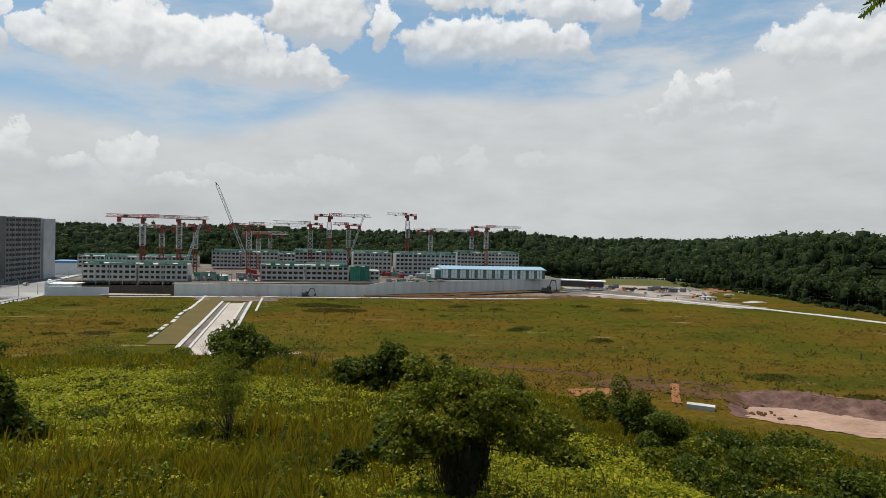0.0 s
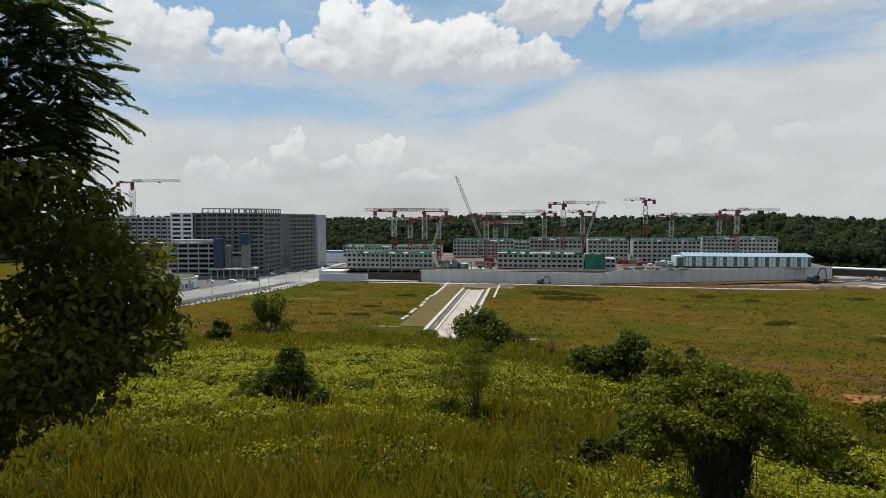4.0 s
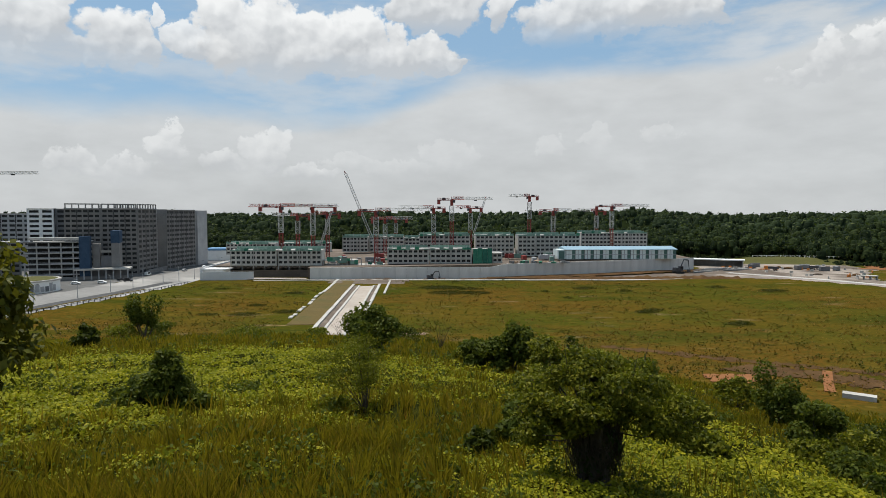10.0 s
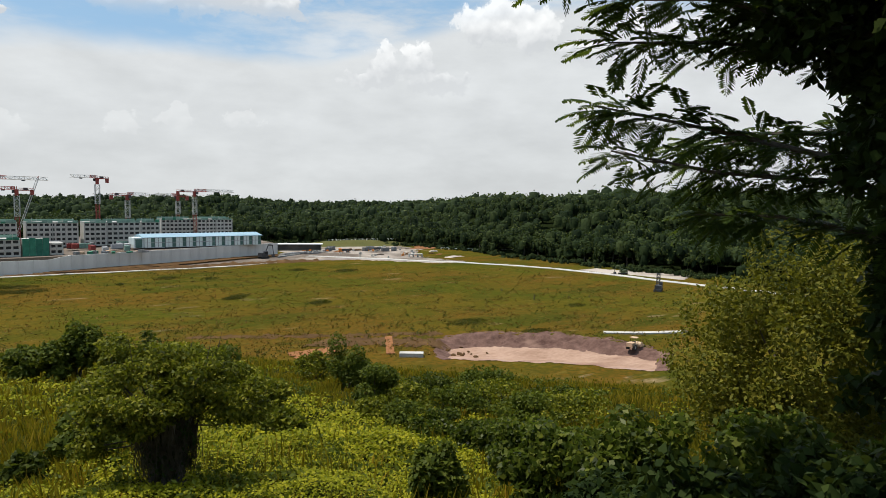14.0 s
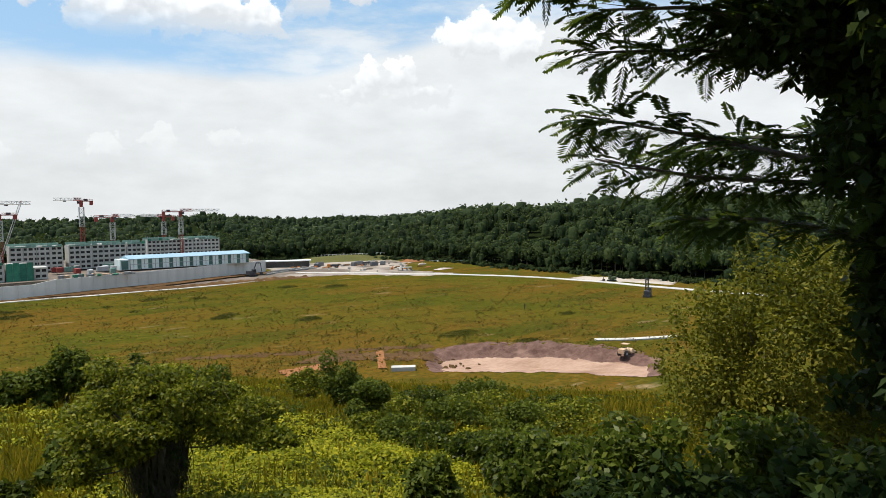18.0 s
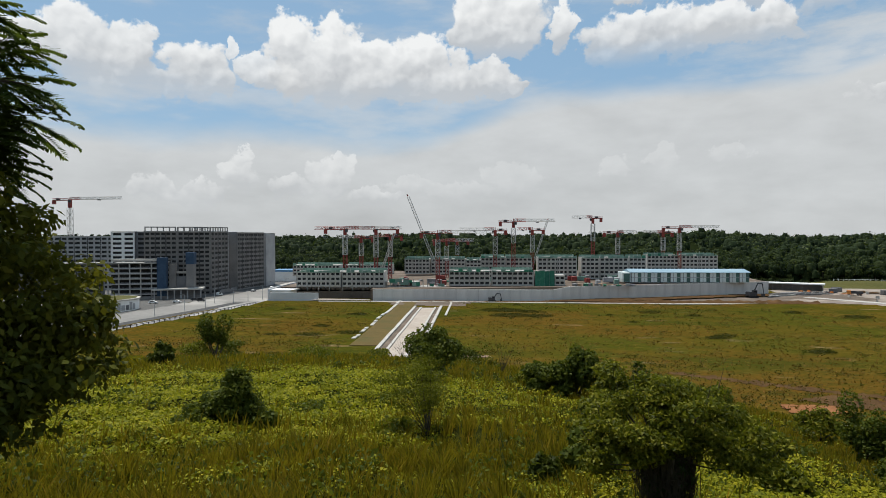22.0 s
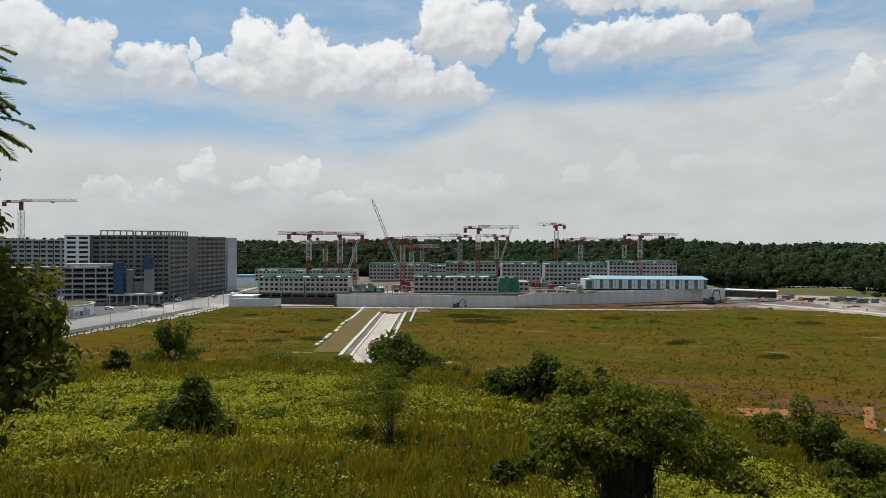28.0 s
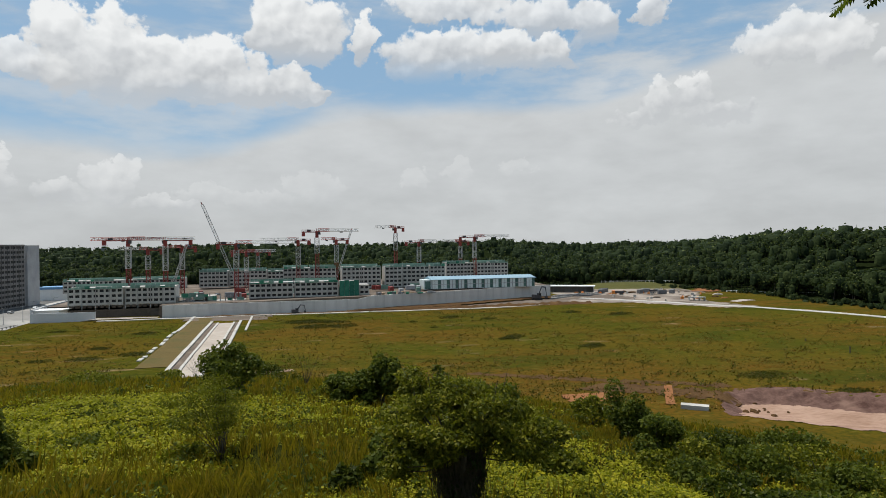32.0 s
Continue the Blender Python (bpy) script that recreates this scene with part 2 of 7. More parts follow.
M = {
    "concrete": material("concrete", (0.30, 0.29, 0.27), (0.42, 0.41, 0.38), 0.25, 0.9, 0.2, 9, c=(0.22, 0.21, 0.19)),
    "concrete_pale": material("pale concrete", (0.37, 0.35, 0.32), (0.48, 0.46, 0.42), 0.2, 0.9, 0.2, 9, c=(0.28, 0.25, 0.21)),
    "precast": material("precast panel", (0.40, 0.385, 0.35), (0.52, 0.505, 0.465), 0.3, 0.88, 0.15, 8, rand=0.12),
    "facade_grey": material("grey render", (0.155, 0.150, 0.146), (0.220, 0.214, 0.206), 0.2, 0.88, 0.1, 8),
    "facade_dark": material("dark grey render", (0.115, 0.119, 0.126), (0.165, 0.169, 0.176), 0.2, 0.88, 0.1, 8),
    "facade_pale": material("pale paint", (0.30, 0.305, 0.31), (0.40, 0.405, 0.41), 0.15, 0.8, 0.1, 8),
    "white": material("white paint", (0.72, 0.73, 0.72), (0.82, 0.82, 0.80), 0.3, 0.6, 0.1, 8, c=(0.60, 0.58, 0.54)),
    # Shade of interiors, recesses and far windows, put into a near-black colour.
    "deep_shade": material("unlit depth shade", (0.035, 0.036, 0.038), (0.06, 0.06, 0.062), 0.4, 0.9, 0.0),
    "glass": material("window glass", (0.012, 0.013, 0.014), (0.028, 0.029, 0.031), 0.4, 0.35, 0.0, rand=0.4, spec=0.2),
    "net": material("green net", (0.025, 0.14, 0.09), (0.06, 0.23, 0.15), 0.5, 0.9, 0.3, 6, rand=0.25),
    "net_pale": material("pale green net", (0.11, 0.22, 0.17), (0.22, 0.32, 0.27), 0.6, 0.9, 0.3, 6, rand=0.2),
    "blue_net": material("blue net", (0.022, 0.045, 0.085), (0.045, 0.08, 0.13), 0.3, 0.9, 0.3, 6),
    "crane_red": material("red crane paint", (0.20, 0.032, 0.026), (0.27, 0.048, 0.037), 0.4, 0.5, 0.0, c=(0.25, 0.05, 0.03)),
    "crane_white": material("white crane paint", (0.34, 0.34, 0.33), (0.46, 0.46, 0.44), 0.4, 0.5, 0.0, c=(0.5, 0.46, 0.4)),
    "steel_dark": material("dark steel", (0.04, 0.04, 0.045), (0.08, 0.08, 0.085), 0.6, 0.55, 0.05, metal=0.3),
    "roof_blue": material("pale blue roof sheet", (0.20, 0.31, 0.38), (0.26, 0.37, 0.44), 0.1, 0.5, 0.05),
    "sheet_white": material("white cladding", (0.56, 0.63, 0.62), (0.68, 0.74, 0.72), 0.2, 0.5, 0.1, rand=0.05),
    "sheet_green": material("green cladding", (0.055, 0.12, 0.105), (0.09, 0.17, 0.15), 0.2, 0.5, 0.1, rand=0.12),
    "soil_pink": material("pink soil", (0.24, 0.145, 0.10), (0.40, 0.27, 0.20), 0.12, 0.95, 0.6, 9, c=(0.17, 0.09, 0.065), c_at=(0.58, 0.68), stretch=(0.6, 1.3, 1), spec=0.05),
    "soil_dark": material("dark cut soil", (0.055, 0.030, 0.013), (0.110, 0.062, 0.027), 0.25, 0.95, 0.7, 7, c=(0.14, 0.078, 0.034), spec=0.05),
    "soil_orange": material("orange clay", (0.17, 0.062, 0.018), (0.26, 0.11, 0.038), 0.5, 0.95, 0.5, 7),
    "sand": material("pale bare earth", (0.31, 0.26, 0.215), (0.43, 0.375, 0.32), 0.06, 0.95, 0.4, 9, c=(0.20, 0.145, 0.105)),
    "mud": material("brown mud", (0.085, 0.065, 0.048), (0.15, 0.115, 0.088), 0.15, 0.95, 0.5, 8, c=(0.26, 0.21, 0.165)),
    "asphalt": material("asphalt", (0.045, 0.045, 0.047), (0.075, 0.074, 0.072), 0.3, 0.9, 0.3),
    "bark": material("bark", (0.055, 0.045, 0.035), (0.11, 0.09, 0.07), 3.0, 0.95, 0.6, 5, stretch=(1, 1, 0.25)),
    "twig": material("dry twig", (0.13, 0.11, 0.085), (0.20, 0.17, 0.13), 3.0, 0.95, 0.3),
    "machine_tan": material("dusty tan paint", (0.42, 0.28, 0.18), (0.52, 0.37, 0.25), 0.5, 0.7, 0.1),
    "rubber": material("rubber", (0.02, 0.02, 0.02), (0.035, 0.035, 0.035), 1.0, 0.85, 0.1),
    "red": material("red paint", (0.45, 0.04, 0.03), (0.52, 0.06, 0.04), 0.5, 0.6, 0.0),
    "orange": material("orange barrier", (0.62, 0.20, 0.04), (0.70, 0.26, 0.06), 0.5, 0.6, 0.0),
    "car_dark": material("dark vehicle paint", (0.03, 0.03, 0.035), (0.05, 0.05, 0.055), 0.5, 0.35, 0.0),
}
LEAF = {
    "tree": leaf_material("tree leaf", (0.038, 0.056, 0.007), (0.086, 0.108, 0.013), (0.12, 0.14, 0.012), spread=0.45),
    "dark": leaf_material("dark leaf", (0.024, 0.036, 0.005), (0.060, 0.078, 0.010), (0.08, 0.10, 0.008), spread=0.6),
    "yellow": leaf_material("yellow green leaf", (0.058, 0.066, 0.007), (0.138, 0.134, 0.014), (0.18, 0.17, 0.012), share=0.3, spread=0.6),
    "creeper": leaf_material("creeper leaf", (0.126, 0.142, 0.007), (0.265, 0.258, 0.012), (0.29, 0.31, 0.012), share=0.28, spread=0.5, spec=0.06),
    "grass": leaf_material("grass blade", (0.086, 0.090, 0.007), (0.225, 0.172, 0.012), (0.25, 0.21, 0.011), share=0.32, spread=0.9, scale=0.4, spec=0.06),
    # Far woods are paler than the near ones: distance haze put into the colour.
    "forest": leaf_material("hazed forest leaf", (0.022, 0.040, 0.012), (0.068, 0.090, 0.022), (0.06, 0.09, 0.015), share=0.22, spread=0.65, scale=0.045, spec=0.1),
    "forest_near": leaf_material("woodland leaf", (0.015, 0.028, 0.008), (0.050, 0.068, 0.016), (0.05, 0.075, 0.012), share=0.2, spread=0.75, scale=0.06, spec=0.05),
    # Crown interiors: the shade among the leaves is put into these dark greens.
    "far_hazed_canopy": leaf_material("hazed far canopy", (0.012, 0.022, 0.010), (0.030, 0.044, 0.018), (0.03, 0.05, 0.01), share=0.08, spread=0.35, scale=0.03, gloss=0.8, spec=0.05, bump=1.0, fine=10.0),
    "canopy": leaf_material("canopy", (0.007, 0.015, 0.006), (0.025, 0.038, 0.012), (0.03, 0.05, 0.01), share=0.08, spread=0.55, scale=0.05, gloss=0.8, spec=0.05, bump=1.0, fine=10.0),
}

# ---- mesh building ----
class Shape:
    """Collects boxes, beams, tubes and sheets into one mesh."""

    def __init__(self):
        self.v, self.f = [], []

    def add(self, verts, faces):
        n = len(self.v)
        self.v += [tuple(p) for p in verts]
        self.f += [tuple(n + i for i in f) for f in faces]
        return self

    def box(self, x0, y0, z0, x1, y1, z1, m=None):
        p = [Vector(q) for q in ((x0, y0, z0), (x1, y0, z0), (x1, y1, z0), (x0, y1, z0), (x0, y0, z1), (x1, y0, z1), (x1, y1, z1), (x0, y1, z1))]
        if m is not None:
            p = [m @ q for q in p]
        return self.add(p, [(3, 2, 1, 0), (4, 5, 6, 7), (0, 1, 5, 4), (1, 2, 6, 5), (2, 3, 7, 6), (3, 0, 4, 7)])

    def tube(self, p, q, r0, r1=None, n=4, caps=True):
        p, q = Vector(p), Vector(q)
        r1 = r0 if r1 is None else r1
        d = (q - p).normalized()
        a = d.orthogonal().normalized()
        b = d.cross(a)
        ring = [(math.cos(2 * math.pi * (k + 0.5) / n), math.sin(2 * math.pi * (k + 0.5) / n)) for k in range(n)]
        vs = [p + (a * c + b * s) * r0 for c, s in ring] + [q + (a * c + b * s) * r1 for c, s in ring]
        fs = [(k, (k + 1) % n, n + (k + 1) % n, n + k) for k in range(n)]
        if caps:
            fs += [tuple(range(n - 1, -1, -1)), tuple(range(n, 2 * n))]
        return self.add(vs, fs)

    def path(self, pts, r0, r1, n=5):
        k = len(pts) - 1
        for i in range(k):
            self.tube(pts[i], pts[i + 1], r0 + (r1 - r0) * i / k, r0 + (r1 - r0) * (i + 1) / k, n, False)
        return self

    def slab(self, outline, z0, z1):
        """A flat plate with the given outline in plan, counterclockwise; z may be a function of x, y."""
        n = len(outline)
        top = [(x, y, z1(x, y) if callable(z1) else z1) for x, y in outline]
        bot = [(x, y, z0(x, y) if callable(z0) else z0) for x, y in outline]
        return self.add(bot + top, [tuple(range(n - 1, -1, -1)), tuple(range(n, 2 * n))] + [(k, (k + 1) % n, n + (k + 1) % n, n + k) for k in range(n)])

    def mesh(self, name):
        me = bpy.data.meshes.new(name)
        me.from_pydata(self.v, [], self.f)
        return me


def part(name, shape, mt, parent=None, label="", smooth=False):
    me = shape.mesh(name) if isinstance(shape, Shape) else shape
    if not me.materials:
        me.materials.append(mt)
    if smooth:
        me.polygons.foreach_set("use_smooth", [True] * len(me.polygons))
    ob = new(name, me)
    if parent is not None:
        ob.parent = parent
    if label:
        tagged(ob, label)
    return ob


def thing(name, label, category, group="", at=(0, 0, 0), turn=0.0, kind=""):
    ob = new(name)
    ob.matrix_basis = pose(*at, 0, 0, turn)
    return tagged(ob, label, category, group, kind)


def sheet(name, verts, corners, mt, parent=None, smooth=False):
    """A mesh from arrays: verts n x 3, corners m x 3 or m x 4."""
    verts, corners = np.asarray(verts, np.float32), np.asarray(corners, np.int32)
    me = bpy.data.meshes.new(name)
    me.vertices.add(len(verts))
    me.vertices.foreach_set("co", verts.ravel())
    k = corners.shape[1]
    me.loops.add(corners.size)
    me.loops.foreach_set("vertex_index", corners.ravel())
    me.polygons.add(len(corners))
    me.polygons.foreach_set("loop_start", np.arange(0, corners.size, k, dtype=np.int32))
    if smooth:
        me.polygons.foreach_set("use_smooth", np.ones(len(corners), bool))
    me.update(calc_edges=True)
    me.validate()
    me.materials.append(mt)
    ob = new(name, me)
    if parent is not None:
        ob.parent = parent
    return ob


RNG = np.random.default_rng(5)


def unit(a):
    return a / (np.linalg.norm(a, axis=1, keepdims=True) + 1e-9)


def leaf_quads(centres, normals, length, width, droop=0.0, rng=RNG):
    """Pointed leaves, one kite a centre, lying across their normals."""
    n = len(centres)
    r = rng.normal(size=(n, 3))
    r[:, 2] -= droop
    t = unit(r - normals * np.sum(r * normals, 1, keepdims=True))
    s = np.cross(normals, t)
    length = (np.broadcast_to(length, (n,)) * rng.uniform(0.65, 1.25, n))[:, None]
    width = (np.broadcast_to(width, (n,)) * rng.uniform(0.7, 1.2, n))[:, None]
    mid = centres + t * length * 0.42
    v = np.stack([centres, mid + s * width * 0.5 + normals * width * 0.12, centres + t * length, mid - s * width * 0.5 + normals * width * 0.12], 1)
    return v.reshape(-1, 3), np.arange(4 * n).reshape(n, 4)


def blob_points(n, centre, radii, rng=RNG, shell=0.6, low=-1.0):
    """Points near the skin of an ellipsoid, with the outward direction of each."""
    d = unit(rng.normal(size=(int(n * 1.6) + 8, 3)))
    d = d[d[:, 2] > low][:n]
    k = rng.uniform(shell, 1.0, (len(d), 1)) ** 0.6
    return np.asarray(centre) + d * k * np.asarray(radii), d


def foliage(name, lumps, count, leaf, mt, parent=None, up=0.5, shell=0.55, droop=0.0, seed=0, jitter=0.7, low=-1.0):
    """Leaves over a list of lumps ((x, y, z), (rx, ry, rz)), shared out by their surface."""
    rng = np.random.default_rng(seed + 11)
    area = np.array([(r[0] * r[1] + r[0] * r[2] + r[1] * r[2]) for _, r in lumps])
    pts, nor = [], []
    for (c, r), k in zip(lumps, np.maximum(4, (count * area / area.sum()).astype(int))):
        p, d = blob_points(k, c, r, rng, shell, low)
        pts.append(p), nor.append(d)
    p, d = np.concatenate(pts), np.concatenate(nor)
    nrm = unit(d + rng.normal(size=d.shape) * jitter + np.array((0, 0, up)))
    v, f = leaf_quads(p, nrm, leaf[0], leaf[1], droop, rng)
    return sheet(name, v, f, mt, parent)


def lumps_in(centre, radii, n, size, seed, low=-0.5):
    """Smaller lumps spread through a crown."""
    rng = np.random.default_rng(seed)
    out = []
    p, _ = blob_points(n, centre, np.asarray(radii) * (1 - 0.5 * size), rng, 0.35, low)
    for q in p:
        k = size * rng.uniform(0.6, 1.25)
        out.append((tuple(q), (radii[0] * k, radii[1] * k, radii[2] * k * rng.uniform(0.75, 1.1))))
    return out


def lerp_table(x, table):
    xs, ys = zip(*table)
    return np.interp(x, xs, ys)


def smooth01(x):
    x = np.clip(x, 0, 1)
    return x * x * (3 - 2 * x)

# ---- the lie of the land ----
TOE = [(-75, 235), (-40, 215), (-10, 192), (10, 165), (25, 145), (35, 136), (48, 130), (60, 132), (80, 150)]
WOOD = [(-80, 560), (-30, 640), (0, 570), (20, 560), (28, 565), (36, 548), (41, 505), (45, 450), (52, 405), (58, 376), (70, 330), (90, 300)]
RIDGE = [(-80, 1900), (30, 1900), (36, 1200), (41, 900), (45, 720), (60, 570), (90, 500)]
SKYLINE = [(-80, 0.5), (-20, 0.15), (-9, 0.22), (-5, 0.42), (0, 0.36), (8, 0.30), (11, 0.3), (14, 0.5), (20, 0.62), (24, 0.2), (30, 0.16), (35, 0.35), (40, 0.7), (44, 1.15), (50, 1.05), (54, 1.6), (63, 1.85), (70, 1.5), (90, 1.5)]
PIT = (48.5, 165.0)  # bearing and distance of its middle


def swell(x, y, s, seed):
    """Smooth unevenness from a few crossed waves."""
    r = np.random.default_rng(seed)
    out = 0.0
    for k in range(6):
        a, ph = r.uniform(0, 2 * np.pi), r.uniform(0, 2 * np.pi)
        w = (0.6 + 0.35 * k) / s
        out = out + np.sin((x * np.cos(a) + y * np.sin(a)) * w * 2 * np.pi + ph) / (1 + 0.5 * k)
    return out / 3.0


def pit_frame(x, y):
    """Across and outward from the middle of the dug pit, with an uneven rim."""
    az, d = np.degrees(np.arctan2(x, y)), np.hypot(x, y)
    u = np.radians(az - PIT[0]) * PIT[1] + 1.3 * swell(x, y, 16.0, 8) + 0.5 * swell(x, y, 5.0, 18)
    w = d - PIT[1] + 1.3 * swell(x, y, 13.0, 9) + 0.6 * swell(x, y, 4.5, 19)
    return u, w, 11.0 - (u / 30.0) ** 2 * 7.0


def pit_shape(x, y):
    """0 outside the dug pit, 1 on its floor."""
    u, w, rim = pit_frame(x, y)
    return smooth01((rim - w) / 7.0) * smooth01((w + 19) / 13.0) * smooth01((31 - np.abs(u - 2)) / 5.0)


def spoil(x, y):
    """Height of the heaped earth along the far rim of the pit."""
    u, w, rim = pit_frame(x, y)
    ridge = np.exp(-((w - rim - 0.5) / 3.2) ** 2) * smooth01((27 - np.abs(u + 1)) / 9.0)
    return ridge * (0.7 + 0.5 * swell(x, y, 11.0, 28) + 0.2 * swell(x, y, 3.0, 29))


def land(x, y):
    x, y = np.asarray(x, float), np.asarray(y, float)
    d = np.hypot(x, y) + 1e-6
    az = np.degrees(np.arctan2(x, y))
    front = 1 - smooth01((np.abs(az) - 85) / 40)
    toe = lerp_table(az, TOE)
    edge = np.arctan(EYE_Z / toe)
    ang = edge + radians(22.8) * np.exp(-d / 16.0)
    drop = d * np.tan(ang) + 1.65 * np.exp(-d / 2.5)
    hill = EYE_Z - drop + 0.35 * swell(x, y, 9.0, 3) * smooth01((d - 3) / 10) * smooth01((toe - d) / 60)
    hill = np.maximum(hill, 0.0) if np.ndim(hill) else max(hill, 0.0)
    top = EYE_Z - 1.65 - 0.02 * d
    low = np.where(d < toe, hill, 0.0)
    wood, ridge = lerp_table(az, WOOD), lerp_table(az, RIDGE)
    crest = EYE_Z + ridge * np.tan(np.radians(lerp_table(az, SKYLINE))) - 23.0
    rise = smooth01((d - wood) / (ridge - wood)) * crest
    rise = rise + 3.5 * swell(x, y, 420.0, 5) * smooth01((d - wood) / 400) * smooth01((ridge + 200 - d) / 300)
    low = np.where(d > wood, rise, low)
    low = low + 0.25 * swell(x, y, 45.0, 6) * smooth01((d - toe) / 20) * smooth01((wood - d) / 60)
    low = low - 1.7 * pit_shape(x, y) + spoil(x, y)
    return front * low + (1 - front) * np.where(d < 60, np.maximum(top, low), np.maximum(top, 8.0))


def ground_material():
    mt = bpy.data.materials.new("grassland")
    mt.use_nodes = True
    nt = mt.node_tree
    N, L = nt.nodes.new, nt.links.new
    bs = nt.nodes["Principled BSDF"]
    co = N("ShaderNodeTexCoord")

    def tex(scale, detail, seed, stretch=(1, 1, 1)):
        mp = N("ShaderNodeMapping")
        L(co.outputs["Object"], mp.inputs[0])
        mp.inputs["Scale"].default_value = stretch
        n = N("ShaderNodeTexNoise")
        n.noise_dimensions = "4D"
        L(mp.outputs[0], n.inputs["Vector"])
        n.inputs["Scale"].default_value, n.inputs["Detail"].default_value, n.inputs["W"].default_value = scale, detail, seed
        return n.outputs[0]

    def rng(v, lo, hi, a=0.0, b=1.0):
        n = N("ShaderNodeMapRange")
        n.interpolation_type = "SMOOTHSTEP"
        L(v, n.inputs[0])
        for i, q in zip((1, 2, 3, 4), (lo, hi, a, b)):
            n.inputs[i].default_value = q
        return n.outputs[0]

    def mix(f, p, q):
        n = N("ShaderNodeMix")
        n.data_type = "RGBA"
        L(f, n.inputs[0])
        for s, v in ((n.inputs[6], p), (n.inputs[7], q)):
            if hasattr(v, "is_output"):
                L(v, s)
            else:
                s.default_value = (*v, 1)
        return n.outputs[2]

    green, lush, straw, rust, bare = (0.062, 0.061, 0.007), (0.036, 0.044, 0.006), (0.096, 0.064, 0.009), (0.108, 0.056, 0.010), (0.27, 0.19, 0.11)
    col = mix(rng(tex(0.018, 4, 2.2), 0.42, 0.60), green, straw)
    col = mix(rng(tex(0.030, 5, 9.1, (0.5, 1, 1)), 0.46, 0.62, 0.0, 0.85), col, rust)
    col = mix(rng(tex(0.055, 6, 5.6, (0.35, 1, 1)), 0.53, 0.64, 0.0, 0.75), col, lush)
    col = mix(rng(tex(0.11, 7, 11.3, (0.35, 1.2, 1)), 0.63, 0.72, 0.0, 0.8), col, bare)
    col = mix(rng(tex(0.33, 5, 14.2), 0.50, 0.66, 0.0, 0.5), col, straw)
    col = mix(rng(tex(0.22, 6, 7.7, (0.4, 1, 1)), 0.48, 0.70, 0.0, 0.6), col, (0.036, 0.044, 0.007))
    col = mix(rng(tex(0.9, 6, 1.9), 0.40, 0.66, 0.0, 0.62), col, (0.034, 0.040, 0.007))
    col = mix(rng(tex(0.5, 5, 21.7, (0.5, 1, 1)), 0.54, 0.68, 0.0, 0.45), col, (0.13, 0.098, 0.022))
    # the hillside's own soil, its colour darkened for the shade between the plants
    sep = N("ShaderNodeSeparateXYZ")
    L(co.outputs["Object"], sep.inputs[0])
    slope_shade_col = mix(rng(tex(0.8, 5, 6.6), 0.35, 0.7), (0.014, 0.017, 0.004), (0.036, 0.038, 0.007))
    col = mix(rng(sep.outputs[2], 2.5, 9.0), col, slope_shade_col)
    L(col, bs.inputs["Base Color"])
    bs.inputs["Roughness"].default_value = 0.95
    bs.inputs["Specular IOR Level"].default_value = 0.0
    bp = N("ShaderNodeBump")
    bp.inputs["Strength"].default_value, bp.inputs["Distance"].default_value = 0.6, 0.25
    L(tex(1.6, 6, 3.3), bp.inputs["Height"])
    L(bp.outputs[0], bs.inputs["Normal"])
    return mt


def build_ground():
    az = np.radians(np.concatenate([np.arange(-180, -70, 3.0), np.arange(-70, 85, 0.75), np.arange(85, 180, 3.0)]))
    rad = np.concatenate([[0.0], np.geomspace(0.5, 100, 110), np.arange(102, 210, 2.2), np.geomspace(211, 4800, 90)])
    A, R = np.meshgrid(az, rad)
    X, Y = R * np.sin(A), R * np.cos(A)
    Z = land(X, Y) - 0.5 * smooth01(pit_shape(X, Y) / 0.3)
    v = np.stack([X, Y, Z], -1).reshape(-1, 3)
    n, k = len(az), len(rad)
    i, j = np.meshgrid(np.arange(k - 1), np.arange(n), indexing="ij")
    a, b = i * n + j, i * n + (j + 1) % n
    f = np.stack([a, b, b + n, a + n], -1).reshape(-1, 4)[:, ::-1]
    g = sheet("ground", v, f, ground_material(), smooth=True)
    tagged(g, "hillside and flat grass field running out to wooded hills", "ground", kind="structure")


build_ground()


def drape(name, outline, mt, label, lift=0.05, cell=4.0, category="ground", ragged=0.0, seed=1):
    """A thin sheet that lies over the land inside a plan outline, with a ragged rim."""
    xs, ys = [p[0] for p in outline], [p[1] for p in outline]
    nx, ny = max(2, int((max(xs) - min(xs)) / cell) + 1), max(2, int((max(ys) - min(ys)) / cell) + 1)
    gx, gy = np.meshgrid(np.linspace(min(xs), max(xs), nx + 1), np.linspace(min(ys), max(ys), ny + 1))
    wx = gx + ragged * swell(gx, gy, cell * 6, seed)
    wy = gy + ragged * swell(gx, gy, cell * 5, seed + 1)
    inside = np.zeros(gx.shape, bool)
    n = len(outline)
    for k in range(n):
        (x0, y0), (x1, y1) = outline[k], outline[(k + 1) % n]
        if y0 != y1:
            hit = ((y0 > wy) != (y1 > wy)) & (wx < (x1 - x0) * (wy - y0) / (y1 - y0) + x0)
            inside ^= hit
    gz = land(gx, gy) + lift
    v = np.stack([gx, gy, gz], -1).reshape(-1, 3)
    i, j = np.meshgrid(np.arange(ny), np.arange(nx), indexing="ij")
    w = nx + 1
    keep = inside[:-1, :-1] | inside[1:, 1:]
    a = (i * w + j)[keep]
    f = np.stack([a, a + 1, a + 1 + w, a + w], -1)
    ob = sheet(name, v, f, mt, smooth=True)
    return tagged(ob, label, category, kind="structure")


